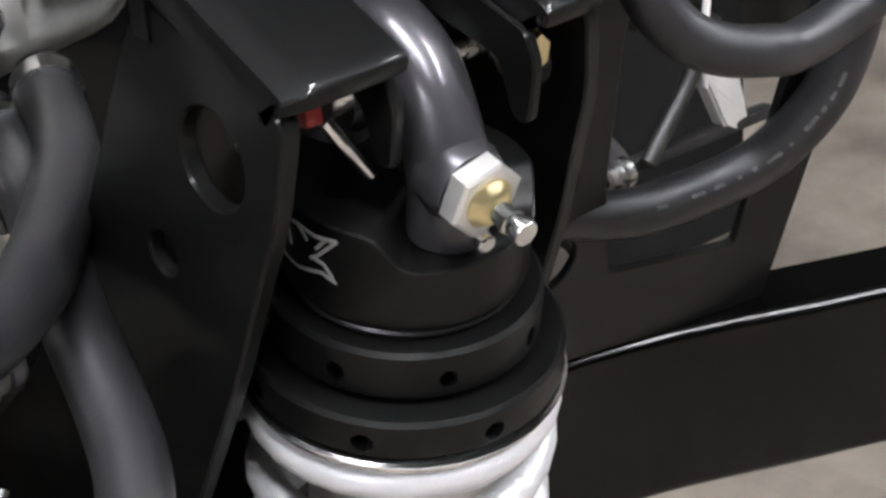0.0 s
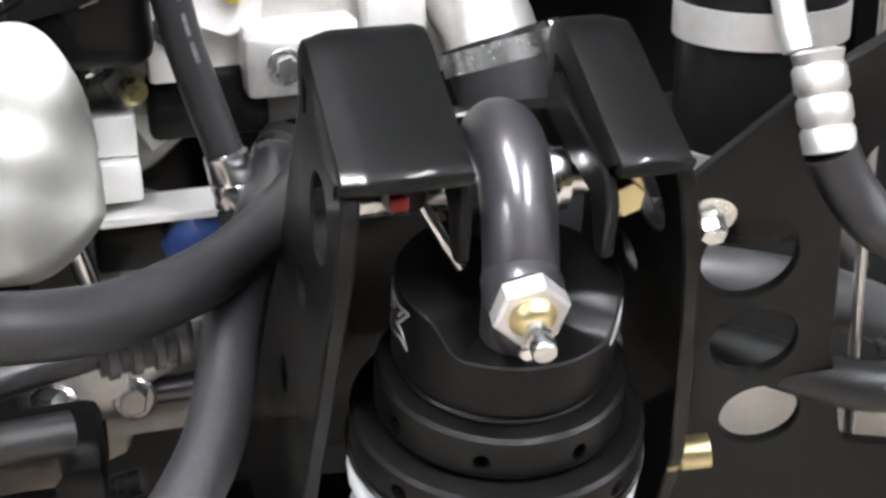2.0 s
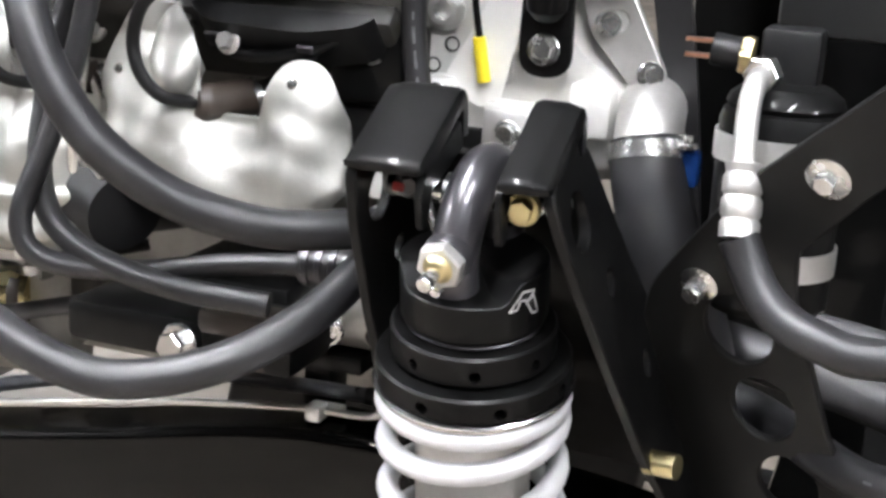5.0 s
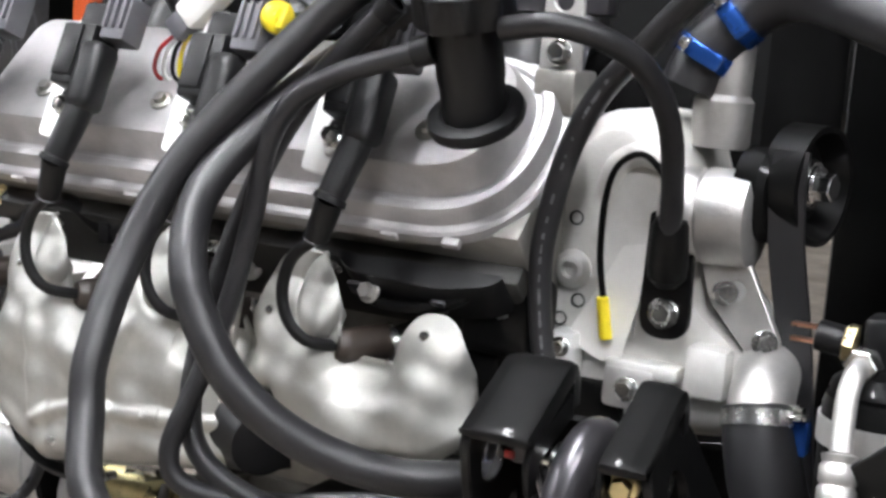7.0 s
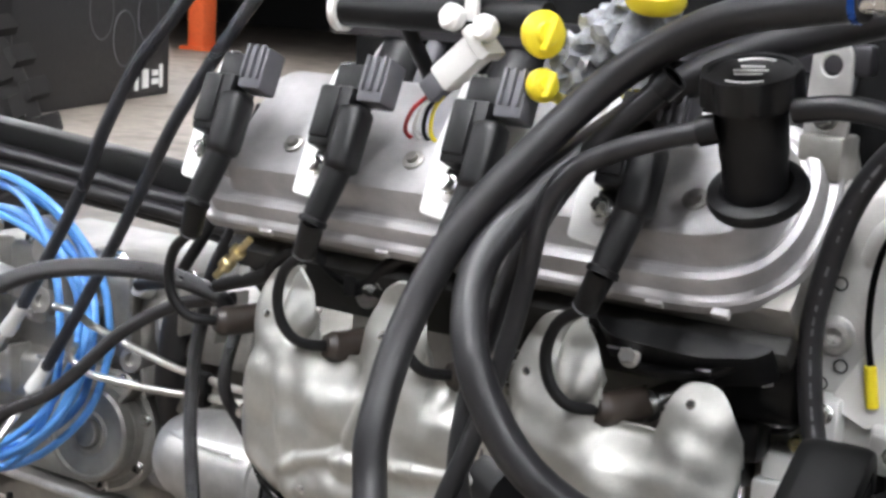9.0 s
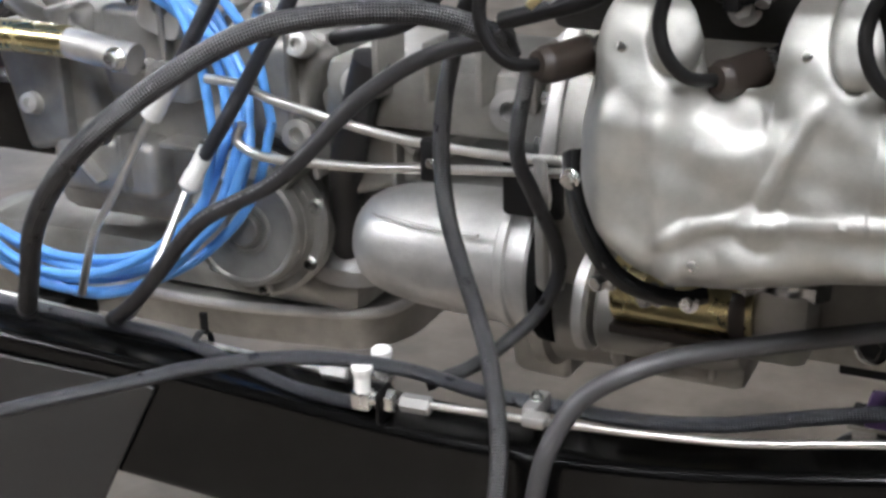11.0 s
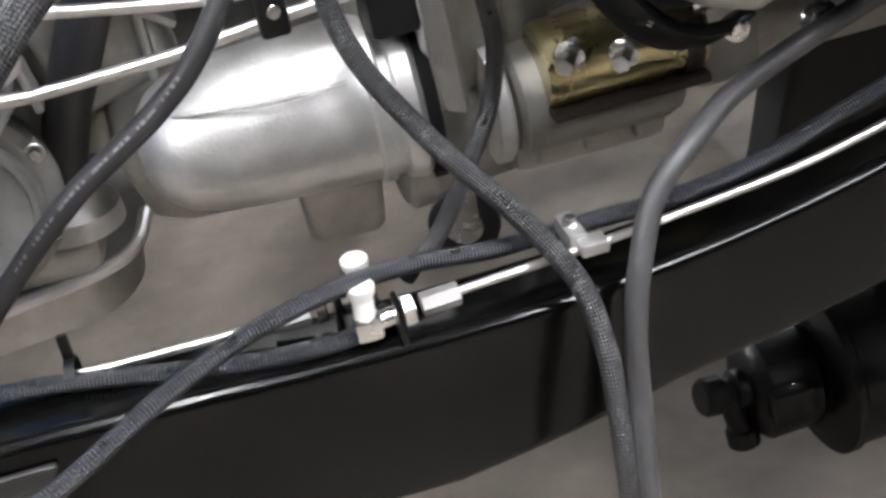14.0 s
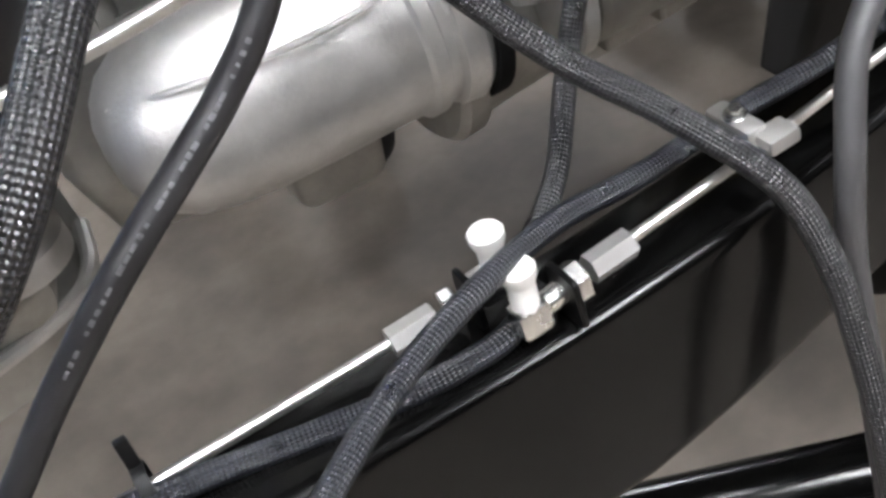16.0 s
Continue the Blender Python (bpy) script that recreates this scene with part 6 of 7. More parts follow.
part("end_bolt", bolt_mesh((-1.022, 0.320, 0.962), (0, -1, 0.1), 0.0075), ZINC, tb)
whole("brass_sensor", lathe([(0, 0), (0.003, 0), (0.003, 0.012), (0.006, 0.013), (0.006, 0.022), (0.0045, 0.023), (0.0045, 0.030), (0.0065, 0.031), (0.0065, 0.036), (0.003, 0.037), (0.003, 0.052), (0, 0.052)], frame_of((-0.564, 0.146, 1.070), (0.021, -0.002, 0.020)), 18), BRASS, "brass sensor fitting at the rear of the head", "sensor")

lettering([(-0.028, 0.155, 1.246), (-0.058, 0.17, 1.218), (-0.076, 0.17, 1.182), (-0.087, 0.168, 1.130), (-0.0885, 0.168, 1.098), (-0.084, 0.168, 1.060), (-0.077, 0.167, 1.030)], 0.0078, 0.12, 0.95, (0.3, -0.9, 0.2), pw, 26)

# ---- hard lines ----
ln = thing("cooler_lines", "pair of bright steel lines held by a black clamp", "pipes", (-0.7, 0.28, 0.9))
part("upper_line", tube([(-0.90, 0.28, 0.965), (-0.868, 0.28, 0.963), (-0.843, 0.28, 0.954), (-0.79, 0.28, 0.943), (-0.737, 0.28, 0.934), (-0.69, 0.28, 0.930), (-0.641, 0.28, 0.928), (-0.56, 0.28, 0.930)], 0.0040, 12), LINE, ln)
part("lower_line", tube([(-0.868, 0.28, 0.930), (-0.874, 0.28, 0.915), (-0.860, 0.28, 0.906), (-0.839, 0.28, 0.903), (-0.79, 0.28, 0.904), (-0.748, 0.28, 0.906), (-0.70, 0.28, 0.911), (-0.64, 0.28, 0.916), (-0.56, 0.28, 0.923)], 0.0040, 12), LINE, ln)
part("clamp", box((-0.694, 0.277, 0.920), (0.018, 0.014, 0.034), 0.003), PLASTIC, ln)
part("clamp_screw", bolt_mesh((-0.693, 0.270, 0.919), (0, -1, 0.1), 0.0028), ZINC, ln)

bl = thing("brake_line", "bright steel brake line with bulkhead fitting on the rail", "brake line", (-0.64, 0.15, 0.78), "brake lines")
part("line", tube([(-0.650, 0.149, 0.781), (-0.568, 0.153, 0.783), (-0.50, 0.160, 0.784), (-0.42, 0.165, 0.79), (-0.34, 0.172, 0.803), (-0.25, 0.178, 0.818), (-0.16, 0.185, 0.828), (-0.118, 0.186, 0.830), (-0.10, 0.19, 0.836), (-0.08, 0.20, 0.85)], 0.0027, 12), LINE, bl)
part("tube_nut", hexagon(0.0068, 0.022, frame_of((-0.661, 0.1485, 0.780), (1, 0.03, 0.02))), CAST, bl)
part("lock_nut", hexagon(0.0092, 0.007, frame_of((-0.672, 0.1478, 0.7795), (1, 0.03, 0.02), 0.5)), ZINC, bl)
part("tee_body", box((-0.692, 0.147, 0.777), (0.016, 0.013, 0.015), 0.003), ZINC, bl)
part("tee_side", rod((-0.690, 0.147, 0.778), (-0.674, 0.1475, 0.7792), 0.0055, 16), ZINC, bl)
part("port", rod((-0.6925, 0.147, 0.782), (-0.692, 0.147, 0.797), 0.0060, 18), WHITE, bl, "white plastic plug")
part("port_cap", lathe([(0, 0), (0.0060, 0.0), (0.0078, 0.004), (0.0080, 0.0075), (0.0070, 0.009), (0, 0.0092)], frame_of((-0.692, 0.147, 0.7955), (0.03, 0, 1)), 24), WHITE, bl, "white plastic plug head")
part("tab_plate", plate(rounded([(-0.012, 0.0), (0.010, 0.0), (0.010, 0.026), (-0.012, 0.026)], 0.004, 3), [], 0.003, Matrix.Translation((-0.676, 0.147, 0.764)) @ YZ), GLOSS, bl)

bl2 = thing("brake_line", "bright steel brake line along the inner edge of the rail", "brake line", (-0.8, 0.18, 0.78), "brake lines")
part("line", tube([(-1.30, 0.20, 0.787), (-1.05, 0.188, 0.784), (-0.90, 0.182, 0.779), (-0.81, 0.181, 0.776), (-0.745, 0.179, 0.776), (-0.725, 0.178, 0.777)], 0.0027, 12), LINE, bl2)
part("tube_nut", hexagon(0.0066, 0.022, frame_of((-0.742, 0.1785, 0.7765), (1, -0.05, 0.04))), CAST, bl2)
part("lock_nut", hexagon(0.0088, 0.006, frame_of((-0.716, 0.177, 0.778), (1, -0.05, 0.04), 0.4)), ZINC, bl2)
part("tee_body", box((-0.692, 0.174, 0.780), (0.022, 0.013, 0.015), 0.003), ZINC, bl2)
part("port", rod((-0.690, 0.173, 0.784), (-0.6895, 0.173, 0.799), 0.0060, 18), WHITE, bl2, "white plastic plug")
part("port_cap", lathe([(0, 0), (0.0060, 0.0), (0.0078, 0.004), (0.0080, 0.0075), (0.0070, 0.009), (0, 0.0092)], frame_of((-0.6895, 0.173, 0.7975), (0.0, 0, 1)), 24), WHITE, bl2, "white plastic plug head")
part("tab_plate", plate(rounded([(-0.010, 0.0), (0.010, 0.0), (0.006, 0.028), (-0.010, 0.026)], 0.004, 3), [], 0.003, Matrix.Translation((-0.706, 0.176, 0.764)) @ YZ), GLOSS, bl2)
clipt = thing("line_clip", "bright aluminium double line clip on the rail", "clip", (-0.565, 0.17, 0.775))
part("band", box((-0.566, 0.168, 0.786), (0.012, 0.030, 0.013), 0.003), CAST, clipt)
part("foot", box((-0.560, 0.150, 0.786), (0.017, 0.014, 0.008), 0.002), CAST, clipt)
part("screw", bolt_mesh((-0.566, 0.168, 0.793), (0, -0.2, 1), 0.0035), ZINC, clipt)
clip2 = thing("line_clip", "bright aluminium line clip near the shock bracket", "clip", (-0.15, 0.183, 0.82))
part("band", box((-0.152, 0.184, 0.828), (0.012, 0.016, 0.012), 0.003), PLATEA, clip2)
part("screw", box((-0.146, 0.197, 0.826), (0.015, 0.013, 0.005), 0.001), PLATEA, clip2)
zt = thing("cable_tie", "black cable tie round the loom on the rail", "cable tie", (-0.855, 0.178, 0.775))
part("loop", lathe([(0.0098, -0.003), (0.0110, -0.003), (0.0110, 0.003), (0.0098, 0.003)], frame_of((-0.853, 0.180, 0.778), (1, -0.1, 0)), 20), PLASTIC, zt)
part("tail", box((-0.853, 0.184, 0.794), (0.006, 0.004, 0.018), 0.001), PLASTIC, zt)

# ---- braided hoses and cables over the rail ----
def cable(name, label, pts, r, material, category="hose", group=""):
    t = thing(name, label, category, pts[len(pts) // 2], group)
    part("sleeve", tube(pts, r, 16), material, t)
    a, b = Vector(pts[-2]), Vector(pts[-1])
    part("end_collar", lathe([(0, 0), (r * 1.12, 0), (r * 1.12, r), (0, r)], frame_of(b - (b - a).normalized() * r * 0.6, b - a), 16), PLASTIC, t)
    return t


cable("braided_hose", "black braided hose draped from the engine over the rail", [(-0.575, 0.215, 1.15), (-0.61, 0.225, 1.10), (-0.645, 0.235, 1.05), (-0.662, 0.240, 1.0), (-0.667, 0.237, 0.964), (-0.666, 0.233, 0.928), (-0.657, 0.223, 0.895), (-0.640, 0.208, 0.865), (-0.621, 0.191, 0.838), (-0.600, 0.165, 0.815), (-0.578, 0.128, 0.783), (-0.572, 0.110, 0.748), (-0.573, 0.097, 0.712), (-0.577, 0.082, 0.66), (-0.582, 0.07, 0.58), (-0.585, 0.065, 0.48)], 0.0064, BRAID, group="draped hoses")
cable("rubber_hose", "grey rubber hose draped over the rail", [(-0.27, 0.20, 0.885), (-0.33, 0.20, 0.872), (-0.386, 0.195, 0.858), (-0.43, 0.185, 0.848), (-0.465, 0.170, 0.842), (-0.497, 0.150, 0.832), (-0.525, 0.138, 0.812), (-0.542, 0.126, 0.778), (-0.550, 0.122, 0.737), (-0.553, 0.118, 0.695), (-0.557, 0.11, 0.65), (-0.562, 0.1, 0.57), (-0.565, 0.09, 0.48)], 0.0068, RUBBERG, group="draped hoses")
past = cable("printed_hose", "black rubber hose with white lettering running past the gearbox", [(-0.60, 0.21, 1.035), (-0.654, 0.200, 1.022), (-0.700, 0.180, 0.993), (-0.740, 0.160, 0.949), (-0.765, 0.155, 0.928), (-0.790, 0.149, 0.914), (-0.815, 0.145, 0.900), (-0.840, 0.150, 0.878), (-0.865, 0.158, 0.852), (-0.90, 0.165, 0.815), (-0.93, 0.17, 0.79)], 0.0062, RUBBER, group="draped hoses")
lettering([(-0.724, 0.170, 0.968), (-0.740, 0.160, 0.949), (-0.765, 0.155, 0.928), (-0.790, 0.149, 0.914), (-0.815, 0.145, 0.900), (-0.840, 0.150, 0.878), (-0.865, 0.158, 0.852)], 0.0062, 0.25, 0.95, (-0.1, -0.85, 0.5), past, 30)
cable("braided_hose", "thin black braided hose hanging behind the rail", [(-0.585, 0.20, 1.02), (-0.590, 0.19, 0.965), (-0.585, 0.21, 0.925), (-0.578, 0.230, 0.888), (-0.578, 0.242, 0.862), (-0.584, 0.244, 0.840), (-0.597, 0.240, 0.818), (-0.615, 0.226, 0.800), (-0.635, 0.208, 0.785), (-0.66, 0.19, 0.776)], 0.0055, BRAID, group="draped hoses")
cable("braided_loom", "braided wiring loom lying on the rail", [(-1.5, 0.185, 0.79), (-1.2, 0.18, 0.788), (-1.0, 0.176, 0.783), (-0.89, 0.176, 0.781), (-0.845, 0.172, 0.777), (-0.80, 0.165, 0.772), (-0.755, 0.156, 0.769), (-0.725, 0.150, 0.771), (-0.702, 0.152, 0.770), (-0.68, 0.165, 0.77)], 0.0056, BRAIDB, "wiring loom", "looms")
cable("braided_loom", "blue-black braided loom crossing over the rail fittings", [(-1.15, -0.02, 0.70), (-1.02, 0.0, 0.745), (-0.92, 0.04, 0.775), (-0.85, 0.07, 0.793), (-0.803, 0.098, 0.803), (-0.759, 0.123, 0.807), (-0.712, 0.143, 0.807), (-0.662, 0.165, 0.797), (-0.61, 0.177, 0.784), (-0.556, 0.184, 0.780), (-0.50, 0.178, 0.784), (-0.44, 0.178, 0.793), (-0.36, 0.187, 0.812), (-0.25, 0.198, 0.833), (-0.12, 0.203, 0.838)], 0.0054, BRAIDB, "wiring loom", "looms")

# ---- blue cable coil and loose black cables at the rear ----
blue = thing("cable_coil", "loose coil of bright blue cable hung at the rear", "cable coil", (-0.98, 0.25, 0.93))
for k in range(7):
    rr = random.Random(k + 3)
    c0 = Vector((-1.07 + rr.uniform(-0.015, 0.012), 0.318 + rr.uniform(-0.012, 0.012), 0.908 + rr.uniform(-0.012, 0.012)))
    ra, rb = 0.182 + rr.uniform(-0.018, 0.012), 0.158 + rr.uniform(-0.028, 0.018)
    pts = [c0 + Vector((ra * math.cos(a), 0.015 * math.sin(a * 2 + k) + 0.03 * math.sin(a), rb * math.sin(a))) for a in [2 * math.pi * i / 14 for i in range(15)]]
    part("strand", tube(pts, 0.0044, 10, per=5), BLUEH, blue)
part("tie", lathe([(0.014, -0.004), (0.016, -0.004), (0.016, 0.004), (0.014, 0.004)], frame_of((-1.14, 0.24, 0.95), (0, 0.1, 1)), 20), PLASTIC, blue, "black tie round the strands")


def sleeved_line(label, black, bare, r):
    """A black-sleeved lead that ends in a crimp and goes on as a bare metal line."""
    t = thing("sleeved_line", label, "line", bare[-1], "loose cables")
    part("sleeve", tube(black, r, 14), BRAIDB, t)
    part("line", tube(bare, 0.0036, 12), LINE, t, "bare metal line")
    d = Vector(bare[1]) - Vector(bare[0])
    part("crimp", lathe([(0.004, -0.012), (0.0075, -0.011), (0.0078, 0.010), (0.0088, 0.014), (0.0088, 0.026), (0.0045, 0.030)], frame_of(bare[0], d), 18), PLATEA, t, "silver crimp")


sleeved_line("black-sleeved line with a bare metal end by the blue coil", [(-0.60, 0.27, 1.43), (-0.65, 0.25, 1.34), (-0.70, 0.24, 1.275), (-0.745, 0.235, 1.222), (-0.790, 0.24, 1.160), (-0.828, 0.25, 1.101), (-0.879, 0.25, 1.019), (-0.919, 0.25, 0.959)], [(-0.919, 0.25, 0.959), (-0.945, 0.245, 0.92), (-0.972, 0.238, 0.870), (-0.990, 0.23, 0.838), (-1.003, 0.23, 0.805), (-1.013, 0.23, 0.775)], 0.0065)
sleeved_line("black-sleeved line bending along the rail", [(-0.50, 0.28, 1.43), (-0.56, 0.26, 1.36), (-0.62, 0.25, 1.29), (-0.70, 0.25, 1.19), (-0.760, 0.26, 1.106), (-0.829, 0.27, 1.007), (-0.880, 0.27, 0.930), (-0.905, 0.272, 0.897)], [(-0.905, 0.272, 0.897), (-0.918, 0.262, 0.868), (-0.919, 0.225, 0.830), (-0.920, 0.192, 0.798), (-0.938, 0.183, 0.781), (-0.98, 0.185, 0.772), (-1.093, 0.19, 0.772), (-1.3, 0.2, 0.777)], 0.0062)
cable("braided_hose", "black braided hose arching from the engine past the transfer case", [(-0.600, 0.205, 1.022), (-0.6099, 0.1971, 1.0390), (-0.6575, 0.1642, 1.0568), (-0.7373, 0.1241, 1.0499), (-0.7969, 0.0886, 1.0173), (-0.8503, 0.0581, 0.9710), (-0.9127, 0.0784, 0.9070), (-0.9663, 0.1207, 0.8391), (-1.010, 0.160, 0.790)], 0.0080, BRAID, group="draped hoses")
cable("black_cable", "black lead beside the head rear", [(-0.60, 0.24, 1.20), (-0.63, 0.23, 1.12), (-0.66, 0.22, 1.06), (-0.70, 0.24, 1.03), (-0.77, 0.27, 1.01)], 0.0055, PLASTIC, "cable", "loose cables")
fb2 = thing("frame_bar", "black steel frame bar with looms behind the transfer case", "frame bar", (-1.3, 0.8, 0.9))
part("bar", box((0, 0, 0), (0.95, 0.05, 0.05), 0.006, Matrix.Translation((-1.45, 0.80, 1.03)) @ Matrix.Rotation(radians(4), 4, "Y")), SATIN, fb2)
for k, (dy, dz) in enumerate(((-0.05, 0.0), (-0.06, -0.022), (-0.045, -0.04))):
    part("loom", tube([(-1.9, 0.80 + dy, 1.04 + dz), (-1.5, 0.80 + dy, 1.02 + dz), (-1.2, 0.80 + dy, 0.995 + dz + 0.006 * k), (-1.0, 0.78 + dy, 1.0 + dz), (-0.8, 0.74, 1.03)], 0.012, 14), RUBBER, fb2, "black wiring loom")
for px in (-1.8, -1.1):
    part("post", box((px, 0.81, 0.89), (0.05, 0.04, 0.25), 0.004), RAILP, fb2)

# ---- harness and intake above the valve cover ----
mid = thing("intake_runner", "black plastic tube with pale end ring above the coils", "intake", (-0.40, 0.17, 1.28))
part("tube", rod((-0.465, 0.167, 1.287), (-0.29, 0.165, 1.289), 0.0128, 24), PLASTIC, mid)
part("end_ring", lathe([(0.011, 0), (0.0165, 0), (0.0165, 0.006), (0.011, 0.006)], frame_of((-0.468, 0.167, 1.287), (1, 0, 0)), 28), WHITE, mid, "pale end ring")
part("stay", rod((-0.41, 0.17, 1.28), (-0.40, 0.22, 1.21), 0.006, 12), PLASTIC, mid)
wc = thing("harness_connector", "white plastic harness connector with a hanging strap", "connector", (-0.35, 0.155, 1.25))
wd = Vector((0.046, 0, 0.042)).normalized()
wm = frame_of((-0.368, 0.155, 1.240), wd)
part("body", box((0, 0, 0.026), (0.020, 0.022, 0.046), 0.004, wm), WHITE, wc)
part("collar", box((0, 0, 0.046), (0.027, 0.027, 0.010), 0.003, wm), WHITE, wc)
for k in range(3):
    part("key", box((0.011, 0, 0.014 + 0.008 * k), (0.003, 0.010, 0.003), 0.001, wm), WHITE, wc)
part("seal", box((0, 0, -0.004), (0.016, 0.018, 0.016), 0.003, wm), GREYPL, wc, "grey wire seal")
part("strap", box((-0.342, 0.150, 1.320), (0.011, 0.004, 0.07), 0.001), WHITE, wc, "white strap")
for p in ((-0.352, 0.148, 1.286), (-0.325, 0.148, 1.280)):
    part("knob", lathe([(0, 0), (0.008, 0), (0.0095, 0.003), (0.0095, 0.009), (0.007, 0.012), (0, 0.012)], frame_of(p, (-0.2, -1, 0.2)), 20), WHITE, wc)
for k, (mt, dx) in enumerate(((RED, -0.004), (WHITE, 0.0), (PLASTIC, 0.004), (YELLOW, 0.007))):
    part("wire", tube([(-0.372 + dx, 0.156, 1.232), (-0.385 + dx, 0.152 + 0.004 * k, 1.218), (-0.392 + dx * 2, 0.165, 1.20), (-0.38 + dx, 0.185, 1.19)], 0.0016, 8), mt, wc, "thin coloured wire")
for k, (c, rad2, lbl) in enumerate((((-0.277, 0.13, 1.280), 0.0145, "upper"), ((-0.275, 0.13, 1.247), 0.0105, "lower"))):
    t = thing("yellow_plug", "bright yellow plastic protective plug on an injector port", "plug", c, "yellow plugs")
    part("cap", lathe([(0, 0), (rad2, 0), (rad2 * 1.08, 0.003), (rad2 * 1.08, 0.007), (rad2 * 0.9, 0.009), (rad2 * 0.6, 0.0095), (rad2 * 0.5, 0.012), (0, 0.012)], frame_of(c, (0.85, -0.5, 0.1)), 26), YELLOW, t)
    part("wing", box((0, 0, 0.013), (rad2 * 1.7, 0.004, 0.008), 0.0015, frame_of(c, (0.85, -0.5, 0.1), 1.2)), YELLOW, t)
    part("stem", rod(Vector(c) + Vector((-0.002, 0.002, 0)), Vector(c) + Vector((-0.014, 0.06, -0.01)), rad2 * 0.6, 16), YELLOW, t)
y2 = thing("yellow_plug", "bright yellow cap on a white stalk above the valve cover", "plug", (-0.2, 0.13, 1.29), "yellow plugs")
part("cap", lathe([(0, 0), (0.017, 0), (0.019, 0.003), (0.019, 0.011), (0.016, 0.014), (0, 0.014)], frame_of((-0.197, 0.13, 1.302), (0.15, -0.3, 0.9)), 28), YELLOW, y2)
part("stalk", rod((-0.218, 0.135, 1.272), (-0.200, 0.13, 1.304), 0.010, 18), CLEAR, y2, "clear plastic stalk")
part("block", box((-0.172, 0.135, 1.322), (0.020, 0.02, 0.024), 0.003, Matrix.Identity(4)), WHITE, y2, "white plastic block")
film_bag = thing("plastic_bag", "crumpled clear plastic bag between the yellow plugs", "plastic bag", (-0.25, 0.16, 1.25))
fr = random.Random(11)
for k in range(3):
    bm = bmesh.new()
    bmesh.ops.create_icosphere(bm, subdivisions=3, radius=0.021)
    for v in bm.verts:
        v.co *= 1 + fr.uniform(-0.28, 0.25)
    bm.transform(Matrix.Translation((-0.262 + 0.022 * k, 0.162, 1.262 + 0.020 * k)))
    part("fold", bm, CLEAR, film_bag, sharp=8)
backp = thing("intake_plenum", "black plastic intake manifold in the engine valley", "intake", (-0.3, 0.45, 1.1))
# Body coloured darker than the lid, to stand for the dark valley behind.
part("body", box((-0.30, 0.48, 1.24), (0.60, 0.26, 0.20), 0.03), MATTSHADE, backp)
part("lid", box((-0.26, 0.50, 1.355), (0.50, 0.22, 0.04), 0.015), PLASTIC, backp)
for k in range(4):
    part("runner", tube([(-0.49 + 0.112 * k, 0.36, 1.26), (-0.49 + 0.112 * k, 0.31, 1.255), (-0.49 + 0.112 * k, 0.275, 1.225), (-0.49 + 0.112 * k, 0.265, 1.19)], 0.026, 16), PLASTIC, backp)
part("fuel_rail", box((-0.33, 0.285, 1.275), (0.46, 0.022, 0.022), 0.004), STEELG, backp)
for k in range(4):
    part("injector", rod((-0.455 + 0.112 * k, 0.285, 1.265), (-0.455 + 0.112 * k, 0.262, 1.225), 0.008, 14), GREYPL, backp)
part("red_clip", box((-0.385, 0.275, 1.296), (0.02, 0.012, 0.02), 0.002), RED, backp, "red locking clip")
eye = thing("lifting_eye", "pale steel lifting eye on the engine", "lifting eye", (-0.111, 0.22, 1.25))
part("plate", plate(rounded([(-0.126, 1.22), (-0.096, 1.22), (-0.098, 1.288), (-0.124, 1.288)], 0.012, 5), [ring_at(-0.111, 1.272, 0.007)], 0.006, Matrix(((1, 0, 0, 0), (0, 0, 1, 0.222), (0, 1, 0, 0), (0, 0, 0, 1)))), CAST, eye)
part("foot", box((-0.111, 0.235, 1.212), (0.03, 0.04, 0.03), 0.003), CASTD, eye)
part("bolt", bolt_mesh((-0.111, 0.221, 1.238), (0, -1, 0.1), 0.006), ZINC, eye)

# ---- dark backdrop at the engine front and things below the rail ----
# Added black panels that stand for the darkness ahead of the engine.
shr = thing("dark_backdrop", "black panels added for the dark background ahead of the engine", "radiator shroud", (0.55, 0.45, 0.72))
part("panel", box((0.55, 0.50, 1.15), (0.03, 1.0, 0.36), 0.01), PLASTIC, shr)
part("lower_panel", box((0.55, 0.73, 0.84), (0.028, 0.54, 0.27), 0.01), PLASTIC, shr)
part("backdrop_panel", box((0.28, 0.70, 1.08), (0.60, 0.03, 0.86), 0.01), GLOSS, shr)
part("side_panel", box((0.23, 0.52, 1.30), (0.30, 0.02, 0.46), 0.006), GUSSET, shr, "dark grey side panel")
part("top_bar", box((0.56, 0.50, 1.34), (0.06, 1.0, 0.05), 0.01), PLASTIC, shr)
part("foot", box((0.55, 0.68, 0.69), (0.04, 0.40, 0.06), 0.006), PLASTIC, shr)
lower = thing("reservoir", "black cylinder with fittings and hose below the rail", "reservoir", (-0.28, 0.5, 0.36))
part("neck", lathe([(0, 0), (0.030, 0), (0.045, 0.006), (0.052, 0.014), (0.052, 0.060), (0.046, 0.066), (0.046, 0.075), (0, 0.075)], frame_of((-0.330, 0.50, 0.355), (1, 0.02, 0)), 36), GLOSS, lower)
part("barrel", lathe([(0, 0), (0.076, 0), (0.084, 0.005), (0.084, 0.014), (0.080, 0.017), (0.080, 0.24), (0.074, 0.25), (0, 0.25)], frame_of((-0.258, 0.50, 0.352), (1, 0.02, 0)), 44), GLOSS, lower)
part("inlet_block", box((-0.305, 0.447, 0.372), (0.040, 0.02, 0.030), 0.004), GLOSS, lower)
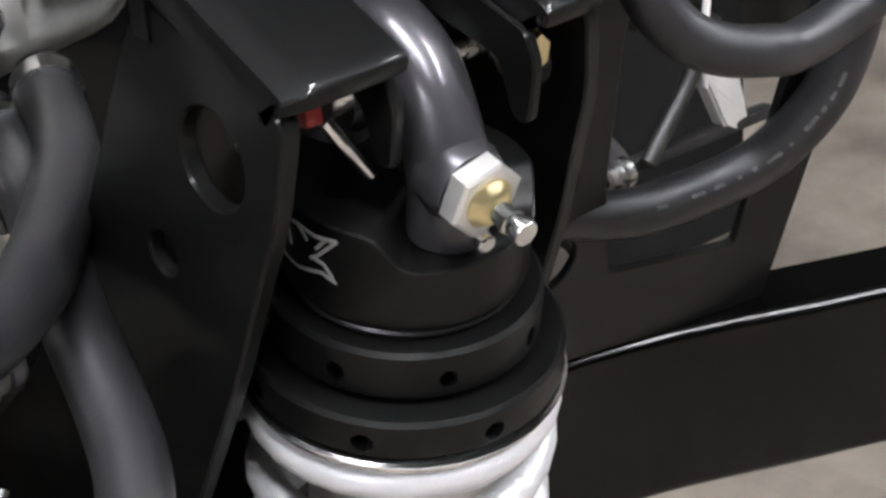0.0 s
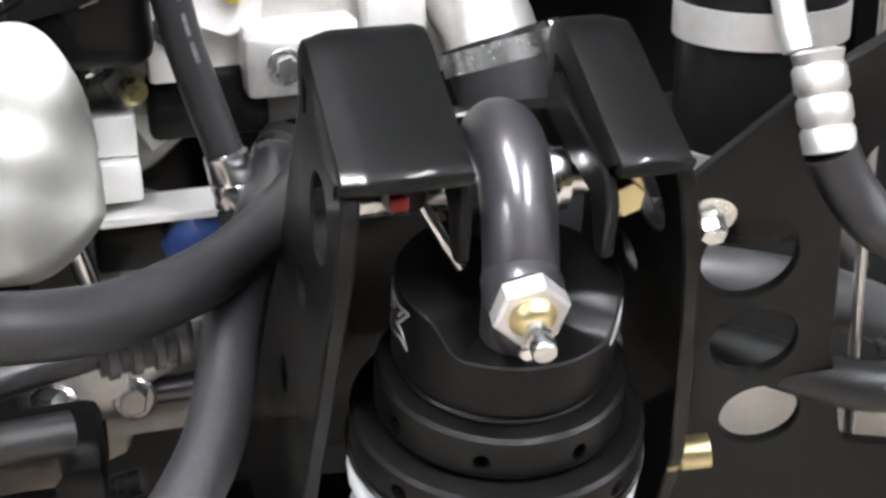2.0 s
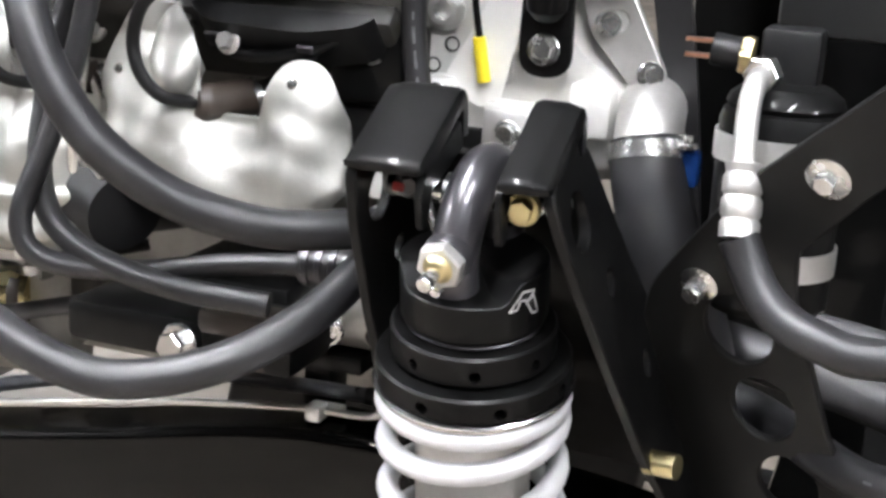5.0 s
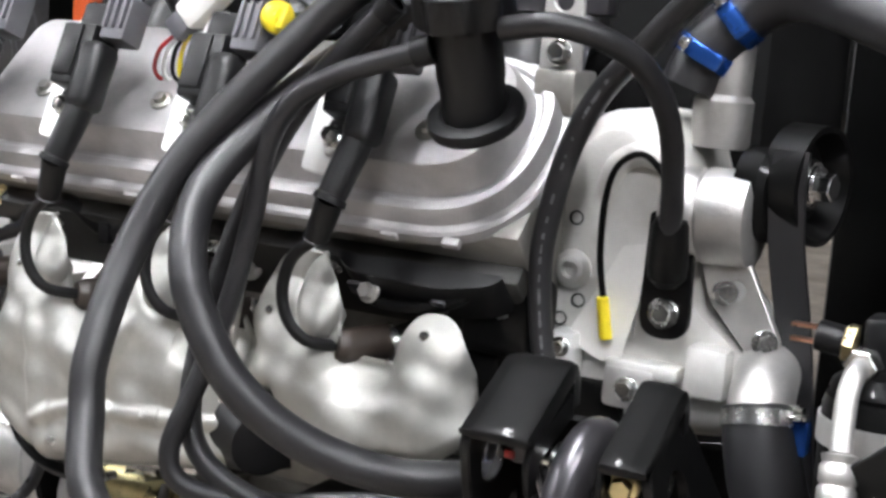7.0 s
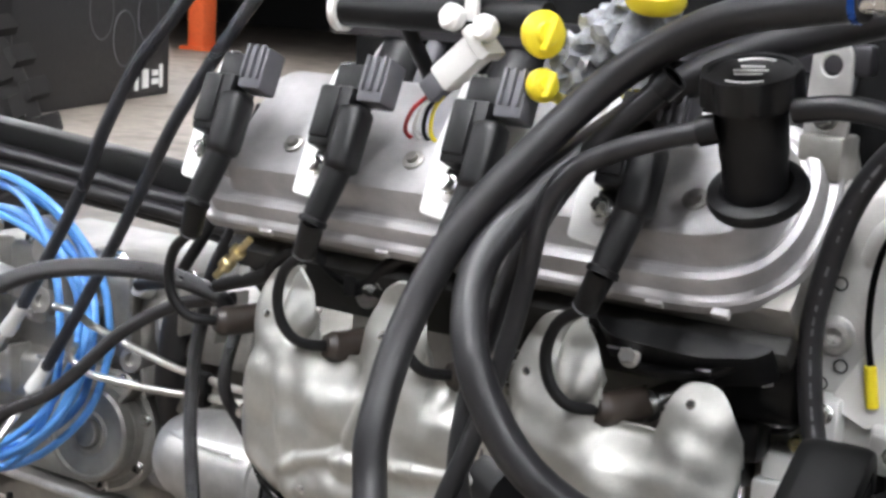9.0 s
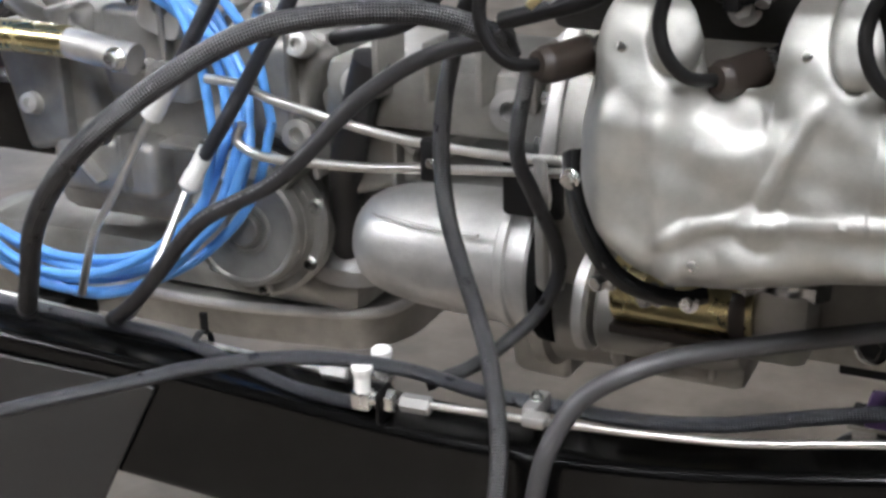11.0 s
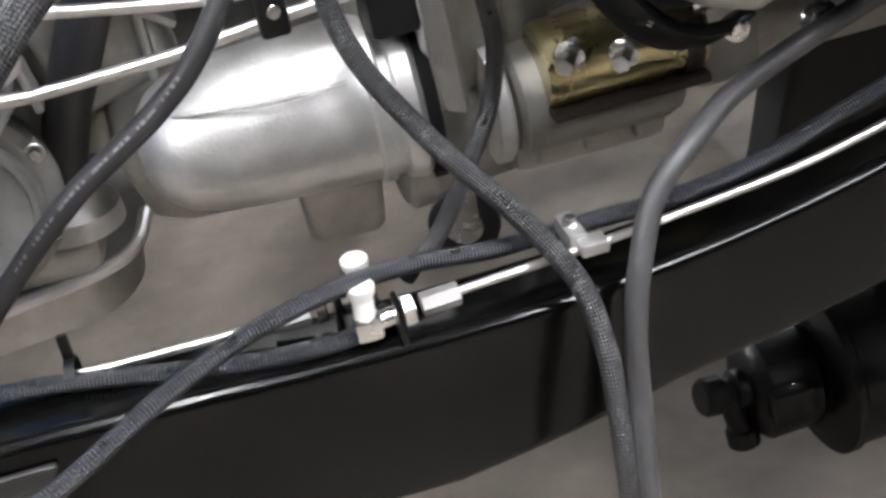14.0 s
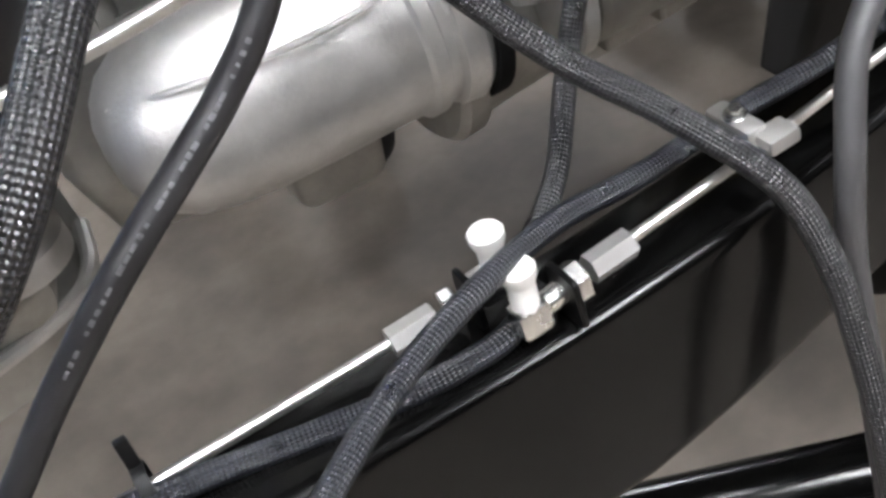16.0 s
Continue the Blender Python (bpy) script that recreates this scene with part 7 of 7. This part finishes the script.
part("fitting", lathe([(0, 0), (0.020, 0), (0.020, 0.015), (0.014, 0.018), (0.014, 0.036), (0, 0.036)], frame_of((-0.327, 0.495, 0.362), (-1, -0.05, 0.1)), 22), GLOSS, lower)
part("knob", lathe([(0, 0), (0.016, 0), (0.019, 0.004), (0.019, 0.020), (0.016, 0.024), (0, 0.024)], frame_of((-0.352, 0.494, 0.364), (-1, -0.1, 0.15)), 20), GLOSS, lower)
part("arm", tube([(-0.345, 0.492, 0.358), (-0.342, 0.490, 0.338), (-0.337, 0.488, 0.318)], 0.012, 14), GLOSS, lower)
part("lower_knob", lathe([(0, 0), (0.014, 0), (0.016, 0.004), (0.016, 0.018), (0, 0.020)], frame_of((-0.338, 0.489, 0.322), (0.1, -0.1, -1)), 20), GLOSS, lower)
part("hanger", box((-0.16, 0.52, 0.61), (0.04, 0.012, 0.40), 0.002), GLOSS, lower)
link = thing("suspension_link", "black tubular suspension link under the chassis rail", "suspension link", (-0.45, 0.27, 0.37))
part("tube", rod((-0.86, 0.475, 0.372), (-0.16, 0.108, 0.372), 0.030, 28), RAILP, link)
for q in ((-0.875, 0.483, 0.372), (-0.145, 0.100, 0.372)):
    part("bushing_eye", lathe([(0.010, -0.028), (0.034, -0.028), (0.036, -0.024), (0.036, 0.024), (0.034, 0.028), (0.010, 0.028)], frame_of(q, (0.46, 0.88, 0)), 28), RAILP, link)
part("hanger", box((-0.145, 0.128, 0.545), (0.05, 0.085, 0.35), 0.006), RAILP, link)
dol = thing("rolling_dolly", "rolling dolly with purple brackets and black castors on the floor", "dolly", (-0.19, 1.2, FZ))
for qx, qy in ((-0.449, 1.135), (0.063, 1.09), (-0.40, 1.72), (0.115, 1.67)):
    w = part("castor_wheel", lathe([(0, -0.016), (0.02, -0.018), (0.042, -0.016), (0.050, -0.010), (0.051, 0), (0.050, 0.010), (0.042, 0.016), (0.02, 0.018), (0, 0.016)], frame_of((qx, qy, FZ + 0.051), (0.35, 0.93, 0)), 32), RUBBER, dol, "black castor wheel")
    part("hub", lathe([(0, -0.0205), (0.006, -0.0205), (0.007, -0.018), (0.027, -0.0185), (0.029, -0.0155), (0.029, 0.0155), (0.027, 0.0185), (0.007, 0.018), (0.006, 0.0205), (0, 0.0205)], frame_of((qx, qy, FZ + 0.051), (0.35, 0.93, 0)), 24), ZINC, w, "pale wheel hub")
    for k in (-0.024, 0.024):
        part("fork", box((0, 0, 0), (0.035, 0.004, 0.075), 0.001, Matrix.Translation((qx + 0.35 * k + 0.008, qy + 0.93 * k, FZ + 0.085)) @ Matrix.Rotation(-0.36, 4, "Z")), ZINC, dol, "pale castor fork")
    part("swivel_plate", box((qx + 0.012, qy, FZ + 0.127), (0.07, 0.07, 0.010), 0.003), ZINC, dol, "pale swivel plate")
    part("purple_bracket", box((qx + 0.03, qy - 0.01, FZ + 0.147), (0.062, 0.066, 0.030), 0.006), PURPLE, dol, "purple anodised bracket")
part("side_bar", box((-0.165, 1.165, FZ + 0.20), (0.66, 0.05, 0.034), 0.004, Matrix.Identity(4)), SATIN, dol)
part("side_bar", box((-0.115, 1.725, FZ + 0.20), (0.66, 0.05, 0.034), 0.004), SATIN, dol)
part("cross_bar", box((-0.42, 1.44, FZ + 0.20), (0.05, 0.56, 0.030), 0.004), SATIN, dol)
part("cross_bar", box((0.10, 1.44, FZ + 0.20), (0.05, 0.56, 0.030), 0.004), SATIN, dol)

# ---- far rear wheel ----
wh = thing("wheel", "large treaded black off-road tyre on the far rear axle", "wheel", (-2.68, 1.28, FZ))
WC, WR = Vector((-2.68, 1.28, FZ + 0.56)), 0.56
wax = frame_of(WC, (0, 1, 0))
part("carcass", lathe([(0.24, -0.13), (0.40, -0.15), (WR - 0.05, -0.145), (WR - 0.022, -0.115), (WR - 0.018, 0), (WR - 0.022, 0.115), (WR - 0.05, 0.145), (0.40, 0.15), (0.24, 0.13)], wax, 72), TYREM, wh)
part("rim", lathe([(0, -0.02), (0.10, -0.03), (0.20, -0.05), (0.245, -0.13), (0.25, -0.13), (0.25, 0.13), (0.245, 0.13), (0, 0.10)], wax, 40), SATIN, wh)
blk = {}
for w, d in ((0.07, 0.062), (0.05, 0.07)):
    bm = loft([(rounded([(-w / 2, -d / 2), (w / 2, -d / 2 + 0.012), (w / 2, d / 2), (-w / 2, d / 2 - 0.012)], 0.005, 2), 0.0), (rounded([(-w / 2 + 0.004, -d / 2 + 0.004), (w / 2 - 0.004, -d / 2 + 0.016), (w / 2 - 0.004, d / 2 - 0.004), (-w / 2 + 0.004, d / 2 - 0.016)], 0.005, 2), 0.020)], Matrix.Identity(4))
    blk[w] = mesh_of("tread_block", bm, TYREM)
for i in range(40):
    a = 2 * math.pi * i / 40
    for row, (yo, w) in enumerate(((-0.118, 0.07), (-0.040, 0.05), (0.040, 0.05), (0.118, 0.07))):
        aa = a + (0.08 if row in (1, 3) else 0.0)
        out = Vector((math.cos(aa), 0, math.sin(aa)))
        tan = Vector((-math.sin(aa), 0, math.cos(aa)))
        m = Matrix((Vector((0, 1, 0)), tan, Vector((0, 1, 0)).cross(tan))).transposed().to_4x4()
        if m.col[2].xyz.dot(out) < 0:
            m = Matrix((Vector((0, -1, 0)), tan, Vector((0, -1, 0)).cross(tan))).transposed().to_4x4()
        m.translation = WC + Vector((0, yo, 0)) + out * (WR - 0.021)
        ob = new("tread_block", blk[w])
        ob.parent = wh
        ob.matrix_parent_inverse = Matrix.Translation(wh.location).inverted()
        ob.matrix_basis = m
axl = thing("rear_axle", "black rear axle tube under the chassis rails", "axle", (-2.68, 0.6, 0.6))
part("tube", rod((-2.68, 0.2, FZ + 0.56), (-2.68, 1.2, FZ + 0.56), 0.045, 24), RAILP, axl)
part("spring_seat", box((-2.68, 0.86, 0.70), (0.10, 0.06, 0.07), 0.006), RAILP, axl)

# ---- far things in the hall ----
ctr = thing("display_counter", "black display counter with a white emblem on the hall floor", "counter", (-8.9, 8.0, FZ))
cdir = Vector((0.83, -1.97, 0)).normalized()
cm2 = Matrix((cdir, Vector((0, 0, 1)), cdir.cross(Vector((0, 0, 1))))).transposed().to_4x4()
cm2.translation = (-9.28, 9.19, FZ)
part("body", box((1.6, 0.9, 0.4), (3.2, 1.8, 0.8), 0.01, cm2), BOXM, ctr)
for bx, bz, bw, bh in ((0.14, 0.20, 0.05, 0.20), (0.24, 0.24, 0.10, 0.05), (0.24, 0.15, 0.12, 0.05), (0.40, 0.19, 0.10, 0.16), (0.54, 0.20, 0.05, 0.20), (0.62, 0.22, 0.05, 0.16)):
    part("emblem_bar", box((bx * 1.5, bz * 0.9, -0.004), (bw * 1.5, bh * 1.1, 0.008), 0, cm2), INKW, ctr, "white emblem shape")
for bx, bz in ((0.55, 0.75), (1.1, 0.55), (1.6, 0.8)):
    part("print_ring", lathe([(0.24, 0), (0.255, 0), (0.255, 0.006), (0.24, 0.006)], cm2 @ Matrix.Translation((bx, bz, -0.007)), 28), GREYPL, ctr, "faint grey printed ring")
for ox, oy in ((-15.0, 15.9), (-16.0, 15.0)):
    leg = thing("orange_post", "orange painted steel post in the hall distance", "post", (ox, oy, FZ), "orange posts")
    part("post", box((ox, oy, FZ + 1.6), (0.32, 0.32, 3.2), 0.02), ORANGE, leg)
    part("base", box((ox, oy, FZ + 0.03), (0.5, 0.5, 0.06), 0.01), ORANGE, leg)

# ---- braces and lines behind the drilled bracket ----
brace = thing("tie_brace", "dull steel tie brace with a pale cast end", "brace", (0.3, 0.18, 0.85))
part("lower_bar", box((0, 0, 0), (0.135, 0.010, 0.007), 0.0015, Matrix.Translation((0.325, 0.186, 0.853)) @ Matrix.Rotation(radians(-8), 4, "Z")), GUSSET, brace)
part("diagonal_bar", tube([(0.287, 0.180, 0.857), (0.322, 0.180, 0.8896), (0.345, 0.180, 0.922)], 0.0048, 12), GUSSET, brace)
part("end_clamp", lathe([(0.004, -0.008), (0.0085, -0.008), (0.0085, -0.003), (0.0072, -0.002), (0.0072, 0.002), (0.0085, 0.003), (0.0085, 0.008), (0.004, 0.008)], frame_of((0.268, 0.186, 0.855), (1, -0.1, 0.05)), 20), ZINC, brace, "bright clamp")
part("cast_end", plate(rounded([(0.331, 0.893), (0.362, 0.890), (0.372, 0.853), (0.362, 0.849), (0.350, 0.856)], 0.003, 3), [], 0.010, Matrix.Translation((0, 0.176, 0)) @ XZ, 0.0015, 2), PLATEA, brace, "pale cast end")
part("rod", tube([(0.3345, 0.178, 0.885), (0.336, 0.178, 0.92), (0.341, 0.178, 0.951), (0.352, 0.178, 1.02)], 0.0022, 10), WHITE, brace, "thin white rod")
part("connector", lathe([(0, 0), (0.010, 0), (0.012, 0.003), (0.012, 0.010), (0.008, 0.014), (0, 0.014)], frame_of((0.300, 0.19, 0.9425), (-0.2, -1, 0.2)), 22), BROWNP, brace, "brown round connector")
part("connector_stay", box((0.318, 0.194, 0.930), (0.045, 0.006, 0.010), 0.001, Matrix.Identity(4)), GUSSET, brace)
hh = thing("coolant_pipe", "grey-black hose pair passing behind the bracket holes", "hose", (0.2, 0.22, 0.89))
part("large_hose", tube([(0.06, 0.25, 0.905), (0.12, 0.232, 0.902), (0.19, 0.218, 0.892), (0.25, 0.216, 0.872), (0.30, 0.225, 0.840), (0.33, 0.25, 0.79)], 0.0155, 20), RUBBERG, hh)
part("small_hose", tube([(0.06, 0.255, 0.935), (0.13, 0.232, 0.931), (0.19, 0.222, 0.926), (0.235, 0.222, 0.915), (0.27, 0.24, 0.88)], 0.0075, 14), RUBBERG, hh)
